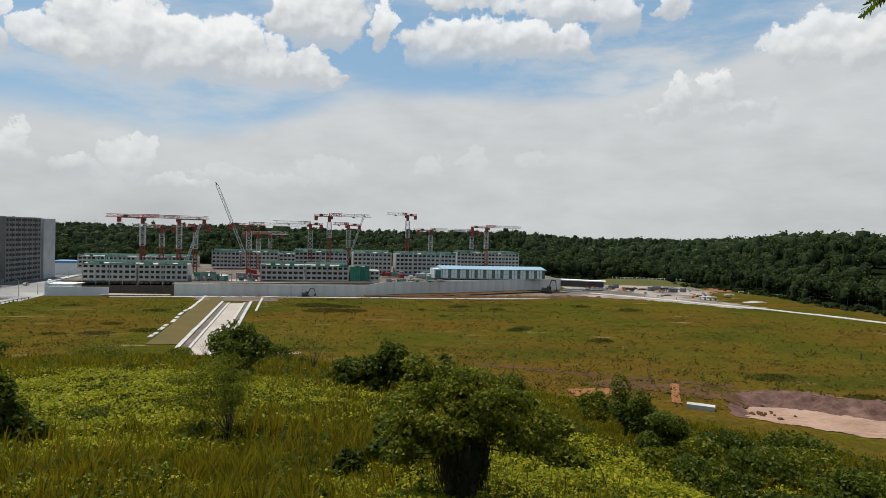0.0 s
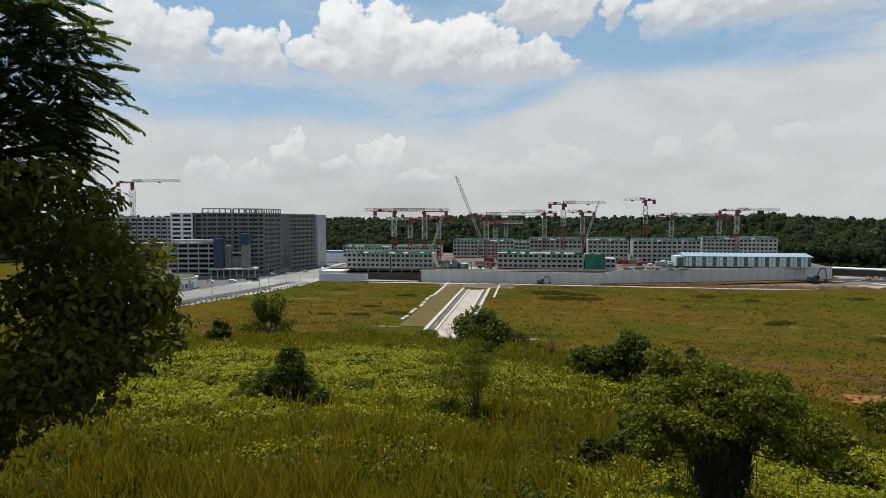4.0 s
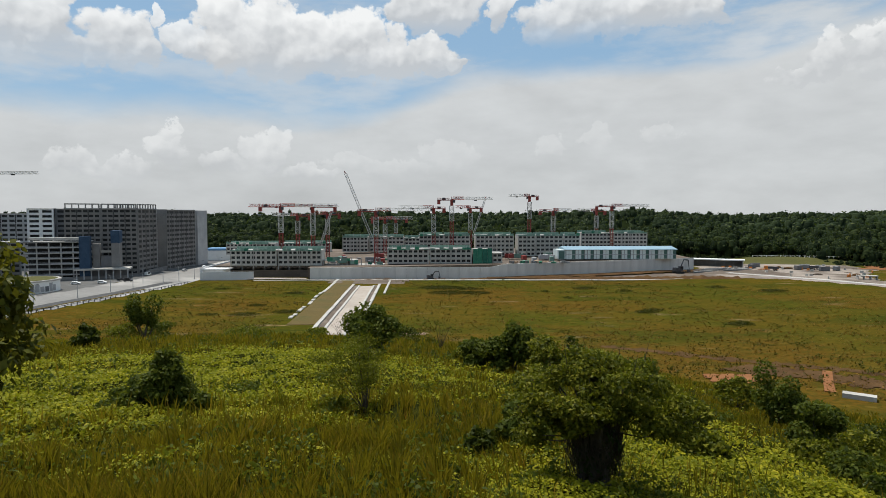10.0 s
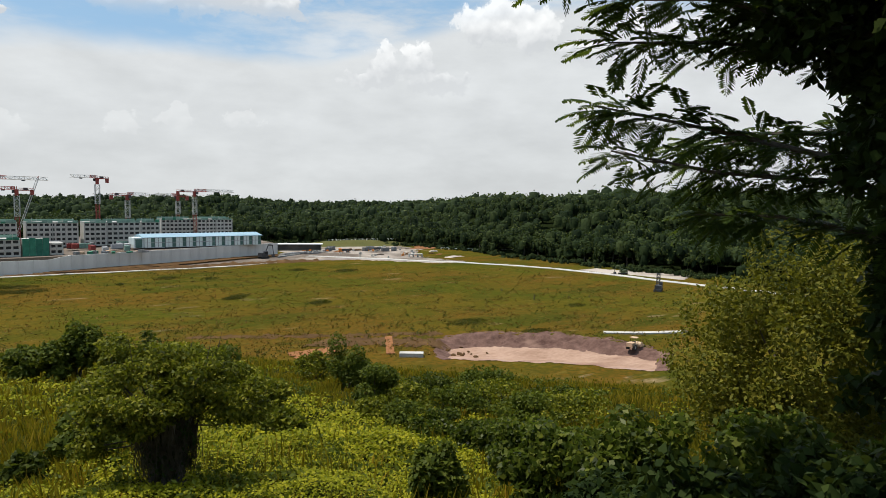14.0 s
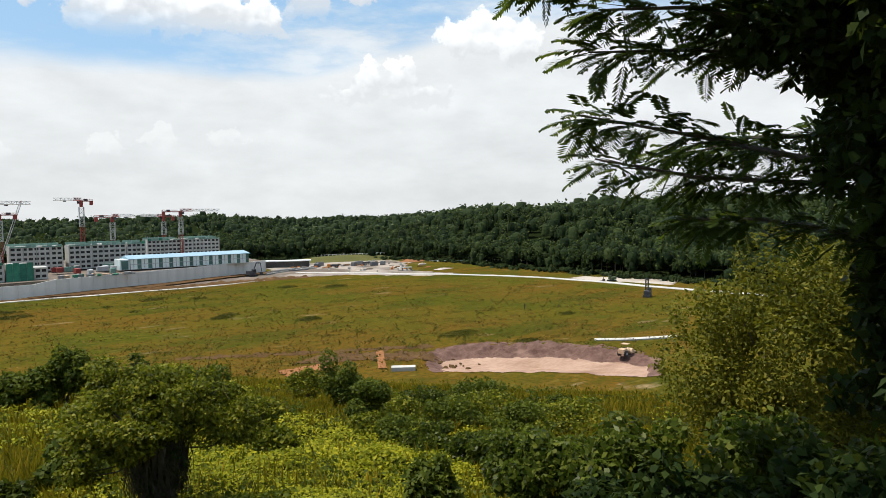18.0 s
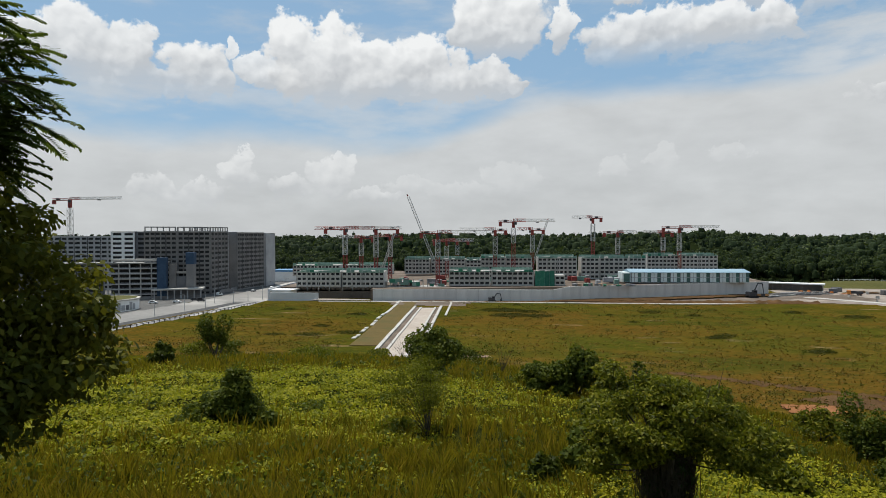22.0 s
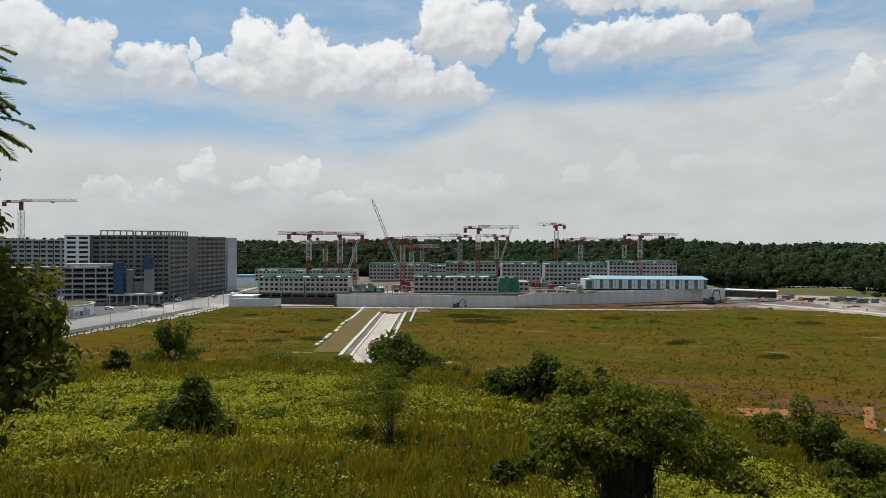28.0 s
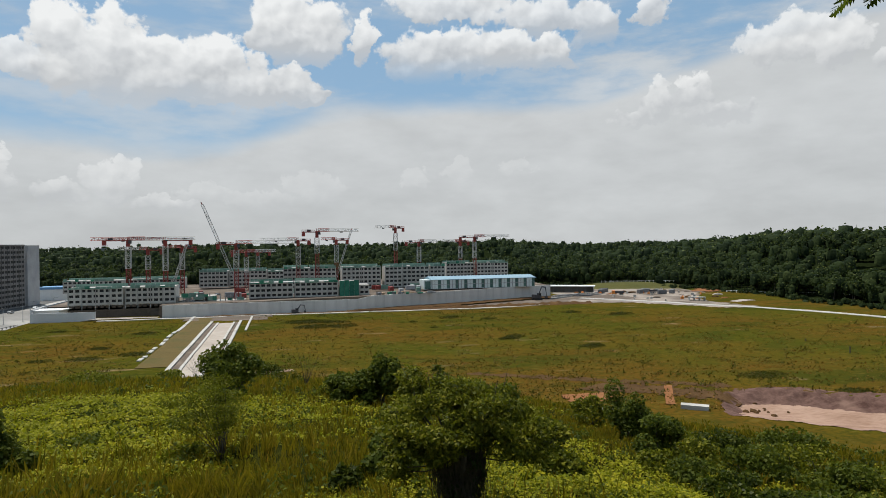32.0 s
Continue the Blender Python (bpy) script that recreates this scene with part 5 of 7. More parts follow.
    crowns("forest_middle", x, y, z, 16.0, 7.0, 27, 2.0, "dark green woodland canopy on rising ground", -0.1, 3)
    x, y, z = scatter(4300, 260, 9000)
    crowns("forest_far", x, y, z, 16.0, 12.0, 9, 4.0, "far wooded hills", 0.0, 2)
    # low brush in front of the trees
    az = rng.uniform(20, 86, 400)
    d = lerp_table(az, WOOD) - rng.uniform(0, 16, 400)
    x, y = d * np.sin(np.radians(az)), d * np.cos(np.radians(az))
    crowns("brush", x, y, land(x, y) - 0.6, 3.2, 2.4, 36, 0.6, "low brush before the woods", -0.3, 3)


woods()


# ---- bushes and trees on the hillside ----
def bush(name, az, d, w, h, leaves, leaf, mt, label, category="bush", lumps=16, size=0.40, seed=0, stem=0.02, up=0.5, low=-0.95, twigs=5, sink=0.1, group="", jitter=0.8, depth=1.0):
    """A bush of leafy lumps on several stems, its foot on the hillside."""
    x, y = spot(az, d)
    z = float(land(x, y)) - sink
    b = thing(name, label, category, group, (x, y, z))
    c, r = (0, 0, h * (0.48 + stem * 0.5)), (w / 2, w / 2 * depth, h * (0.5 - stem * 0.5))
    ls = lumps_in(c, r, lumps, size, seed + 3, low)
    foliage("crown", ls, leaves, leaf, LEAF[mt], b, up=up, seed=seed, jitter=jitter)
    rr = random.Random(seed)
    for k in range(twigs):
        q = ls[rr.randrange(len(ls))][0]
        s = Shape()
        a = (rr.uniform(-0.08, 0.08) * w, rr.uniform(-0.08, 0.08) * w, -0.1)
        m = ((a[0] + q[0]) / 2 + rr.uniform(-0.06, 0.06) * w, (a[1] + q[1]) / 2, q[2] * 0.45)
        s.path([a, m, q], 0.018 * h + 0.01, 0.006 * h + 0.004, 5)
        part("stem", s, M["bark"], b)
    return b


# Very dark green: the shade within hanging growth is put into the colour.
LEAF["shade"] = leaf_material("shaded leaf", (0.013, 0.024, 0.006), (0.034, 0.052, 0.010), (0.06, 0.085, 0.01), share=0.25, spread=0.5, scale=0.8)


def draped_bush():
    """Umbrella-shaped thicket on a trunk hung with dead creeper."""
    x, y = 3.92, 13.75
    z = float(land(x, y))
    b = thing("draped_tree", "low spreading tree, trunk hung with dark dry creepers", "tree", "", (x, y, z + 0.12))
    rr = random.Random(7)
    s = Shape()
    for k in range(6):
        a = k / 6 * 2 * math.pi
        s.path([(0.28 * math.cos(a), 0.28 * math.sin(a), -0.1), (0.22 * math.cos(a + 0.3), 0.22 * math.sin(a + 0.3), 0.7), (0.45 * math.cos(a + 0.5), 0.45 * math.sin(a + 0.5), 1.35)], 0.10, 0.06, 6)
    part("trunk", s, M["bark"], b)
    s = Shape()
    rng = np.random.default_rng(3)
    for k in range(560):
        a = rng.uniform(0, 2 * np.pi)
        r = rng.uniform(0.26, 0.46) * (1 + 0.22 * math.sin(2 * a + 1))
        zt, zl = rng.uniform(0.7, 1.6), rng.uniform(0.0, 0.9)
        px, py = r * math.cos(a), r * math.sin(a)
        out = 1.05
        s.path([(px * out * 1.2, py * out * 1.2, zt), (px * 1.15 + rng.normal() * 0.07, py * 1.15, (zt + zl) / 2), (px * 1.0 + rng.normal() * 0.10, py, zl)], 0.012, 0.005, 3)
    part("hanging_creeper", s, M["twig_dark"], b, "dark dry hanging stems")
    p, dn = blob_points(1500, (0, 0, 0.85), (0.56, 0.54, 1.1), rng, 0.6)
    p[:, :2] *= (0.85 + 0.25 * np.sin(3 * np.arctan2(p[:, 1], p[:, 0]) + 4 * p[:, 2]))[:, None]
    p[:, 2] = np.maximum(p[:, 2], 0.05)
    v, f = leaf_quads(p, unit(dn + rng.normal(size=dn.shape) * 0.6), 0.11, 0.06, 2.0, rng)
    # These hanging leaves carry the crown's shade as their colour.
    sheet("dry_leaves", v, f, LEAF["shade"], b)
    lumps = []
    for (cx, cy, cz), (w, dd, h), n, sz, sd in (((-0.7, 0.1, 1.95), (1.15, 1.1, 0.55), 20, 0.30, 1), ((0.55, 0.1, 2.15), (1.1, 1.1, 0.62), 20, 0.30, 2), ((1.35, -0.1, 1.8), (0.75, 0.7, 0.45), 8, 0.45, 3), ((-1.35, 0.0, 1.55), (0.55, 0.6, 0.45), 7, 0.5, 4), ((0.1, 0.3, 2.6), (0.7, 0.7, 0.42), 8, 0.45, 5), ((0.2, -0.5, 1.75), (0.9, 0.6, 0.4), 8, 0.45, 6), ((-0.5, 0.7, 2.5), (0.6, 0.6, 0.5), 6, 0.45, 8), ((-1.5, -0.2, 1.1), (0.5, 0.5, 0.35), 7, 0.5, 9), ((1.75, -0.2, 1.25), (0.55, 0.5, 0.35), 7, 0.5, 10), ((0.9, -0.6, 1.35), (0.5, 0.4, 0.3), 6, 0.5, 11), ((-0.3, -0.55, 1.5), (0.7, 0.4, 0.3), 8, 0.45, 12), ((-0.8, -0.4, 1.3), (0.4, 0.4, 0.3), 5, 0.5, 13)):
        lumps += lumps_in((cx, cy, cz), (w, dd, h), n, sz, sd, -0.8)
    foliage("crown", lumps, 20000, (0.100, 0.060), LEAF["thicket"], b, up=0.45, seed=2, jitter=1.0, shell=0.2)
    for k in range(40):
        q = lumps[rr.randrange(len(lumps))][0]
        s = Shape()
        a = (rr.uniform(-0.3, 0.3), rr.uniform(-0.3, 0.3), 1.2)
        m = ((a[0] + q[0]) / 2, (a[1] + q[1]) / 2, (a[2] + q[2]) / 2 - 0.12)
        e = (q[0] * 1.12, q[1] * 1.1, q[2] + rr.uniform(0.1, 0.6))
        s.path([a, m, q, e], 0.022, 0.003, 5)
        part("branch", s, M["twig_dark"], b)


LEAF["dry"] = leaf_material("dry leaf", (0.040, 0.034, 0.016), (0.085, 0.070, 0.032), (0.05, 0.04, 0.015), share=0.15)
LEAF["thicket"] = leaf_material("thicket leaf", (0.046, 0.062, 0.006), (0.150, 0.158, 0.014), (0.20, 0.22, 0.012), share=0.28, spread=0.75, scale=0.7)
M["twig_dark"] = material("dark dry stems", (0.030, 0.024, 0.016), (0.095, 0.075, 0.050), 4.0, 0.95, 0.2)


def mound():
    """A shrub smothered by creeper."""
    x, y = -8.35, 20.6
    z = float(land(x, y))
    b = thing("creeper_mound", "shrub smothered in dark green creeper, like a mound", "bush", "", (x, y, z - 0.15))
    ls = []
    for c, rad, n, sz, sd in (((0.35, 0, 1.35), (0.70, 0.7, 0.65), 14, 0.40, 31), ((0.25, 0, 0.75), (1.15, 1.0, 0.75), 20, 0.34, 32), ((-0.75, -0.1, 0.45), (1.0, 0.9, 0.5), 14, 0.36, 33), ((-1.45, -0.1, 0.2), (0.7, 0.7, 0.3), 9, 0.4, 34), ((1.15, 0, 0.35), (0.7, 0.8, 0.5), 10, 0.4, 35), ((0.45, 0, 1.95), (0.32, 0.32, 0.25), 5, 0.5, 36)):
        ls += lumps_in(c, rad, n, sz, sd, -0.5)
    foliage("leaves", ls, 11000, (0.14, 0.10), LEAF["tree"], b, up=0.55, seed=5, jitter=0.8, shell=0.6, droop=0.5)
    part("stem", Shape().path([(0, 0, 0), (0.1, 0, 0.8), (0.3, 0.1, 1.6)], 0.10, 0.04, 6), M["bark"], b)


def sapling(az, d, h, w, seed, leaves, name="sapling", mt="yellow", label="sparse thin-branched sapling with small leaves", leaf=(0.07, 0.035)):
    x, y = spot(az, d)
    b = thing(name, label, "sapling", "saplings on the hillside", (x, y, float(land(x, y)) - 0.05))
    rr = random.Random(seed)
    lumps = []
    for k in range(16):
        a, r = rr.uniform(0, 2 * math.pi), rr.uniform(0.2, 0.52) * w
        e = (r * math.cos(a), r * math.sin(a), h * rr.uniform(0.5, 1.0))
        m = (e[0] * 0.45, e[1] * 0.45, e[2] * 0.5)
        part("branch", Shape().path([(rr.uniform(-0.05, 0.05), 0, 0), m, e], 0.018, 0.004, 4), M["twig_dark"], b)
        lumps.append((e, (w * 0.17, w * 0.17, h * 0.10)))
        lumps.append((tuple((p + q) / 2 for p, q in zip(m, e)), (w * 0.12, w * 0.12, h * 0.08)))
    foliage("leaves", lumps, leaves, leaf, LEAF[mt], b, up=0.3, seed=seed, shell=0.1, jitter=1.0)


def build_bushes():
    draped_bush(), mound()
    # far trees at the foot of the hill
    bush("tree", -4.1, 46, 4.5, 4.2, 4600, (0.26, 0.19), "tree", "round dark green tree at the foot of the hill", "tree", 26, 0.36, 41, 0.05, twigs=5)
    bush("tree", -23.2, 108, 5.4, 8.6, 2600, (0.40, 0.30), "tree", "slender small tree standing in the grass", "tree", 12, 0.42, 42, 0.15)
    for az, d, w, h, sd, mt in ((-24.8, 108, 5.5, 3.4, 43, "thicket"), (-21.9, 111, 6.0, 3.0, 44, "tree"), (-27.4, 60, 2.0, 2.3, 45, "dark"), (-1.0, 108, 6.0, 3.2, 46, "dark"), (-9.0, 118, 5.0, 2.0, 39, "thicket"), (-15, 105, 7.0, 1.8, 38, "thicket"), (0.8, 100, 4.0, 2.0, 37, "yellow")):
        bush("bush", az, d, w, h, 1300, (0.34, 0.26), mt, "low bush in the long grass at the foot of the hill", seed=sd, twigs=3, group="bushes on the slope")
    for az, d, w, h, n, sd, mt in ((6.0, 43, 3.3, 2.3, 3000, 51, "tree"), (8.9, 43, 2.7, 3.9, 3000, 52, "tree"), (7.4, 42, 2.6, 2.4, 2200, 53, "tree"), (4.4, 46, 2.0, 1.5, 1300, 54, "thicket"), (14.5, 39, 2.2, 3.4, 2600, 55, "dark"), (11.9, 41, 3.4, 3.1, 2600, 56, "thicket"),
                                   (16.8, 36, 3.0, 2.8, 2600, 57, "thicket"), (19.0, 33, 2.6, 2.9, 2600, 58, "tree"), (21.2, 30, 2.4, 2.2, 2200, 59, "thicket"), (23.6, 27, 2.2, 1.9, 2000, 60, "thicket"), (11.0, 24, 2.4, 2.0, 2200, 61, "thicket"), (9.8, 17.5, 1.5, 1.5, 2000, 62, "tree"), (25.2, 21, 1.6, 1.2, 1500, 63, "thicket")):
        bush("bush", az, d, w, h, n, (0.12 + 0.003 * d, 0.08 + 0.0025 * d), mt, "leafy green bush on the slope", seed=sd, group="bushes on the slope")
    for az, d, w, h, n, sd, mt, lb in ((30.7, 42, 3.0, 4.3, 3200, 64, "tree", "upright bush with open crown on the slope"), (33.4, 30.5, 2.6, 2.5, 3800, 65, "tree", "rounded bush overgrown with creeper"), (27.6, 47, 3.2, 2.2, 1500, 66, "thicket", "low green bush beside the clay patch"), (31.6, 43, 2.6, 2.4, 1700, 67, "tree", "low green bush on the slope"), (39.0, 13, 1.15, 1.55, 4200, 68, "tree", "stump smothered by green creeper"), (5.9, 15.6, 0.75, 0.95, 1300, 69, "dark", "small dark bush in the grass"), (6.6, 17, 0.7, 0.5, 500, 70, "dark", "small dark bush in the grass"), (-15.5, 26, 2.0, 0.8, 700, 71, "tree", "low patch of weeds"), (-8, 21, 2.2, 0.7, 700, 72, "thicket", "low patch of weeds"), (35.5, 33, 3.4, 1.6, 1800, 73, "thicket", "low bush on the bank"), (44, 34, 5.0, 1.8, 2400, 74, "thicket", "low bush on the bank"), (52, 30, 5.0, 1.8, 2400, 75, "thicket", "low bush on the bank"), (38.0, 38, 3.6, 2.0, 2200, 76, "dark", "dark low bush on the bank"), (41.0, 29, 3.2, 1.7, 2200, 77, "tree", "leafy low bush on the bank"), (47.0, 27, 3.4, 1.9, 2400, 78, "tree", "leafy low bush on the bank"), (36.5, 26, 2.4, 1.4, 1800, 79, "tree", "leafy low bush on the bank"), (49.0, 38, 4.0, 2.0, 2200, 80, "dark", "dark low bush on the bank"), (43.5, 44, 4.4, 2.0, 2200, 85, "tree", "leafy low bush on the bank"), (33, 28, 2.2, 1.2, 1500, 86, "thicket", "leafy low bush on the bank")):
        bush("bush", az, d, w, h, n, (0.11 + 0.002 * d, 0.075 + 0.002 * d), mt, lb, seed=sd, group="bushes on the slope")
    sapling(-4.6, 21.5, 2.4, 2.9, 81, 6000, mt="thicket", leaf=(0.10, 0.045))
    sapling(2.2, 62, 4.5, 3.0, 83, 60, mt="dry", label="bare leafless grey shrub")
    sapling(-6.8, 100, 4.6, 6.0, 84, 80, mt="dry", label="bare leafless shrub beside the roadbed", leaf=(0.15, 0.05))
    # yellow-green tree on the east slope
    x, y = 16.3, 6.1
    z = float(land(x, y))
    b = thing("yellow_tree", "rounded yellow-green small-leaved tree on the slope", "tree", "", (x, y, z - 0.1))
    ls = lumps_in((0, 0, 3.7), (3.0, 3.0, 2.9), 60, 0.32, 91, -0.9) + lumps_in((0.2, 0.6, 1.5), (2.9, 2.5, 1.4), 20, 0.34, 92, -0.8) + lumps_in((1.8, -1.6, 2.8), (2.0, 2.0, 2.2), 18, 0.34, 94, -0.8)
    foliage("crown", ls, 46000, (0.14, 0.068), LEAF["yellow"], b, up=0.35, seed=93, jitter=0.9, shell=0.62)
    rr = random.Random(5)
    part("trunk", Shape().path([(0, 0, 0), (0.1, 0, 1.0), (0, 0.1, 2.2)], 0.14, 0.08, 7), M["bark"], b)
    for k in range(9):
        q = ls[rr.randrange(len(ls))][0]
        part("limb", Shape().path([(0, 0, 0.8), (q[0] * 0.4, q[1] * 0.4, 1.0 + q[2] * 0.4), q], 0.06, 0.012, 5), M["bark"], b)
    # broad-leaved shrubs near the viewer on the east, the nearest in shade-coloured leaves
    k = 0
    for az, d, w, h, mt in ((45, 19, 2.0, 1.5, "shrub"), (50, 12, 2.2, 1.9, "shrub"), (55, 11.5, 2.4, 2.3, "shrub"), (61, 11, 2.6, 2.5, "shrub"), (67, 10.5, 2.6, 2.6, "shrub"), (73, 10, 2.6, 2.6, "shrub"), (54, 8.6, 1.9, 1.6, "shrub_shaded"), (60, 8.0, 1.9, 1.9, "shrub_shaded"), (67, 7.6, 2.0, 2.1, "shrub_shaded"), (74, 7.2, 2.0, 2.1, "shrub_shaded"), (57, 6.4, 1.4, 1.0, "shrub_shaded"), (65, 5.8, 1.4, 1.2, "shrub_shaded"), (72, 5.4, 1.4, 1.2, "shrub_shaded"), (80, 6.6, 2.4, 2.2, "shrub_shaded"), (43, 20, 2.2, 1.5, "shrub"), (47, 17, 2.4, 1.8, "shrub"), (51, 15.5, 2.4, 2.0, "shrub"), (39, 23, 2.0, 1.4, "shrub")):
        k += 1
        bush("shrub", az, d, w, h, int(1500 * w), (0.15, 0.10), mt, "broad-leaved green shrub on the slope", "shrub", 15, 0.33, 100 + k, 0.05, up=0.5, low=-0.6, group="shrubs on the east slope", jitter=0.9)


LEAF["shrub"] = leaf_material("shrub leaf", (0.022, 0.034, 0.005), (0.080, 0.102, 0.012), (0.10, 0.14, 0.014), gloss=0.4, share=0.34, spread=0.7, scale=0.8)
# Darker copy of the shrub leaf: tree shade put into its colour.
LEAF["shrub_shaded"] = leaf_material("shaded shrub leaf", (0.010, 0.021, 0.004), (0.024, 0.040, 0.007), (0.05, 0.07, 0.01), gloss=0.7, share=0.25, spread=0.5, scale=0.8)
build_bushes()


# ---- the two big trees that frame the view ----
def fronds(name, bases, ways, size, mt, parent, pairs=13, seed=0, sag=0.5):
    """Feathery leaves: a bent stalk with two rows of leaflets each."""
    rng = np.random.default_rng(seed)
    n = len(bases)
    L = size * rng.uniform(0.7, 1.2, n)
    t = np.linspace(0.12, 1.0, pairs)
    ways = unit(ways)
    side = unit(np.cross(ways, np.array((0, 0, 1.0)) + rng.normal(size=(n, 3)) * 0.35))
    nor = np.cross(side, ways)
    pos = bases[:, None, :] + ways[:, None, :] * (L[:, None] * t[None])[..., None]
    pos[..., 2] -= sag * (L[:, None] * t[None] ** 2) * 0.5
    taper = np.sin(np.pi * np.clip(t * 0.9 + 0.08, 0, 1)) ** 0.6
    vs = []
    for sg in (-1, 1):
        tip = pos + (side[:, None, :] * sg * 0.95 + ways[:, None, :] * 0.42) * (0.36 * L[:, None] * taper[None])[..., None]
        tip[..., 2] -= 0.10 * L[:, None] * rng.uniform(0.4, 1.4, (n, pairs))
        mid = (pos + tip) / 2
        w = (0.055 * L)[:, None, None] * np.ones((1, pairs, 1))
        vs.append(np.stack([pos, mid + ways[:, None, :] * w, tip, mid - ways[:, None, :] * w], 2).reshape(-1, 3))
    r = (0.006 * np.ones(n))[:, None]
    stalk_end = pos[:, -1]
    vs.append(np.stack([bases - side * r, bases + side * r, stalk_end + side * r * 0.4, stalk_end - side * r * 0.4], 1).reshape(-1, 3))
    v = np.concatenate(vs)
    return sheet(name, v, np.arange(len(v)).reshape(-1, 4), mt, parent)


def feather_branch(tree, pts, count, size, mt, seed, spread=0.5, name="feathery_foliage", thick=0.035):
    """A branch along pts with side twigs and feathery leaves."""
    rng = np.random.default_rng(seed)
    part("branch", Shape().path(pts, thick, thick * 0.25, 6), M["bark"], tree)
    P = np.array(pts, float)
    seg = np.linalg.norm(np.diff(P, axis=0), axis=1)
    cum = np.concatenate([[0], np.cumsum(seg)])
    s = rng.uniform(0.12, 1.0, count) ** 0.8 * cum[-1]
    base = np.stack([np.interp(s, cum, P[:, k]) for k in range(3)], 1)
    way = np.stack([np.interp(np.minimum(s + 0.1, cum[-1]), cum, P[:, k]) for k in range(3)], 1) - np.stack([np.interp(s - 0.1, cum, P[:, k]) for k in range(3)], 1)
    way = unit(way)
    rnd = rng.normal(size=(count, 3)) * np.array((1, 1, 0.55))
    out = unit(way * 0.7 + rnd * 0.8 + np.array((0, 0, -0.05)))
    base = base + rnd * spread * 0.42 * rng.uniform(0.1, 1.0, (count, 1))
    fronds(name, base, out, size, LEAF[mt], tree, seed=seed)
    sh = Shape()
    for k in range(0, count, 5):
        q = base[k]
        j = np.argmin(np.abs(cum - s[k]))
        a = [np.interp(max(0, s[k] - 0.25), cum, P[:, i]) for i in range(3)]
        sh.tube(a, q, 0.009, 0.004, 3, False)
    tagged(part("twig_spray", sh, M["bark"], tree), kind="stuff")


LEAF["feather"] = leaf_material("feathery leaf", (0.024, 0.044, 0.009), (0.056, 0.084, 0.014), (0.10, 0.14, 0.015), share=0.36, spread=0.35, scale=0.8)
LEAF["west"] = leaf_material("broad leaf", (0.040, 0.056, 0.008), (0.110, 0.112, 0.014), (0.16, 0.155, 0.012), gloss=0.55, share=0.36, spread=0.55, scale=0.8)


def west_tree():
    x, y = -6.45, 5.75
    z = float(land(x, y))
    t = thing("west_tree", "leafy tree with broad green leaves close to the viewer", "tree", "", (x, y, z))
    e = EYE_Z - z  # eye level over the foot
    part("trunk", Shape().path([(0, 0, -0.2), (-0.1, 0.1, 1.2), (0.05, 0.0, 2.4), (0.0, 0.1, e + 0.6)], 0.16, 0.07, 8), M["bark"], t)
    lumps = []
    for (cx, cy, cz), rad, n, sz, sd in (((0.95, 0.85, e + 0.05), (1.2, 1.1, 0.7), 22, 0.34, 1), ((0.0, 0.2, e - 0.1), (1.5, 1.3, 1.0), 20, 0.36, 2), ((1.55, 1.25, e - 0.75), (0.95, 0.9, 0.65), 18, 0.36, 3), ((1.25, 0.95, e - 1.45), (1.55, 1.35, 0.85), 28, 0.34, 4), ((2.1, 1.35, e - 1.25), (0.70, 0.65, 0.40), 12, 0.40, 5), ((0.4, 0.4, e - 2.05), (1.1, 1.1, 0.5), 14, 0.38, 6), ((-1.0, 0, e - 0.8), (1.4, 1.4, 1.6), 18, 0.4, 7), ((-0.3, -0.1, e - 1.3), (1.1, 1.0, 0.9), 18, 0.42, 10), ((0.1, -0.1, e - 2.35), (1.4, 1.1, 0.6), 16, 0.38, 11)):
        lumps += lumps_in((cx, cy, cz), rad, n, sz, sd, -0.9)
    foliage("crown", lumps, 44000, (0.115, 0.066), LEAF["west"], t, up=0.4, droop=0.9, seed=9, jitter=0.8, shell=0.35)
    rr = random.Random(2)
    high = [q for q, _ in lumps if q[2] > e - 1.3]
    for k in range(12):
        q = tuple(0.85 * c if i < 2 else c for i, c in enumerate(high[rr.randrange(len(high))]))
        zz = max(0.6, q[2] - 0.9)
        part("limb", Shape().path([(0, 0.05, zz), (q[0] * 0.5, q[1] * 0.5, (zz + q[2]) / 2 + 0.05), q], 0.04, 0.008, 5), M["bark"], t)
    # the feathery tree behind it
    x, y = -7.4, 6.4
    z = float(land(x, y))
    e = EYE_Z - z
    f = thing("feathery_tree", "feathery-leaved tree with layered flat sprays", "tree", "", (x, y, z))
    part("trunk", Shape().path([(0, 0, -0.2), (0.1, 0, 2.0), (-0.1, 0.1, e + 0.5), (0.0, 0.0, e + 2.4)], 0.14, 0.05, 7), M["bark"], f)
    for k, (h, l, a) in enumerate(((2.5, 2.3, 12), (2.15, 2.5, 20), (1.75, 2.75, 16), (1.45, 2.6, 26), (1.15, 2.5, 14), (0.85, 2.4, 22), (0.6, 2.2, 10), (2.3, 2.0, -20), (1.6, 2.2, -25), (1.0, 2.0, -30))):
        l -= 0.2
        ca, sa = math.cos(radians(a)), math.sin(radians(a))
        feather_branch(f, [(0, 0, e + h - 0.75), (l * 0.45 * ca, l * 0.45 * sa, e + h - 0.22), (l * 0.8 * ca, l * 0.8 * sa, e + h - 0.02), (l * ca, l * sa, e + h - 0.08)], 140, 0.33, "feather", 60 + k, 0.5)


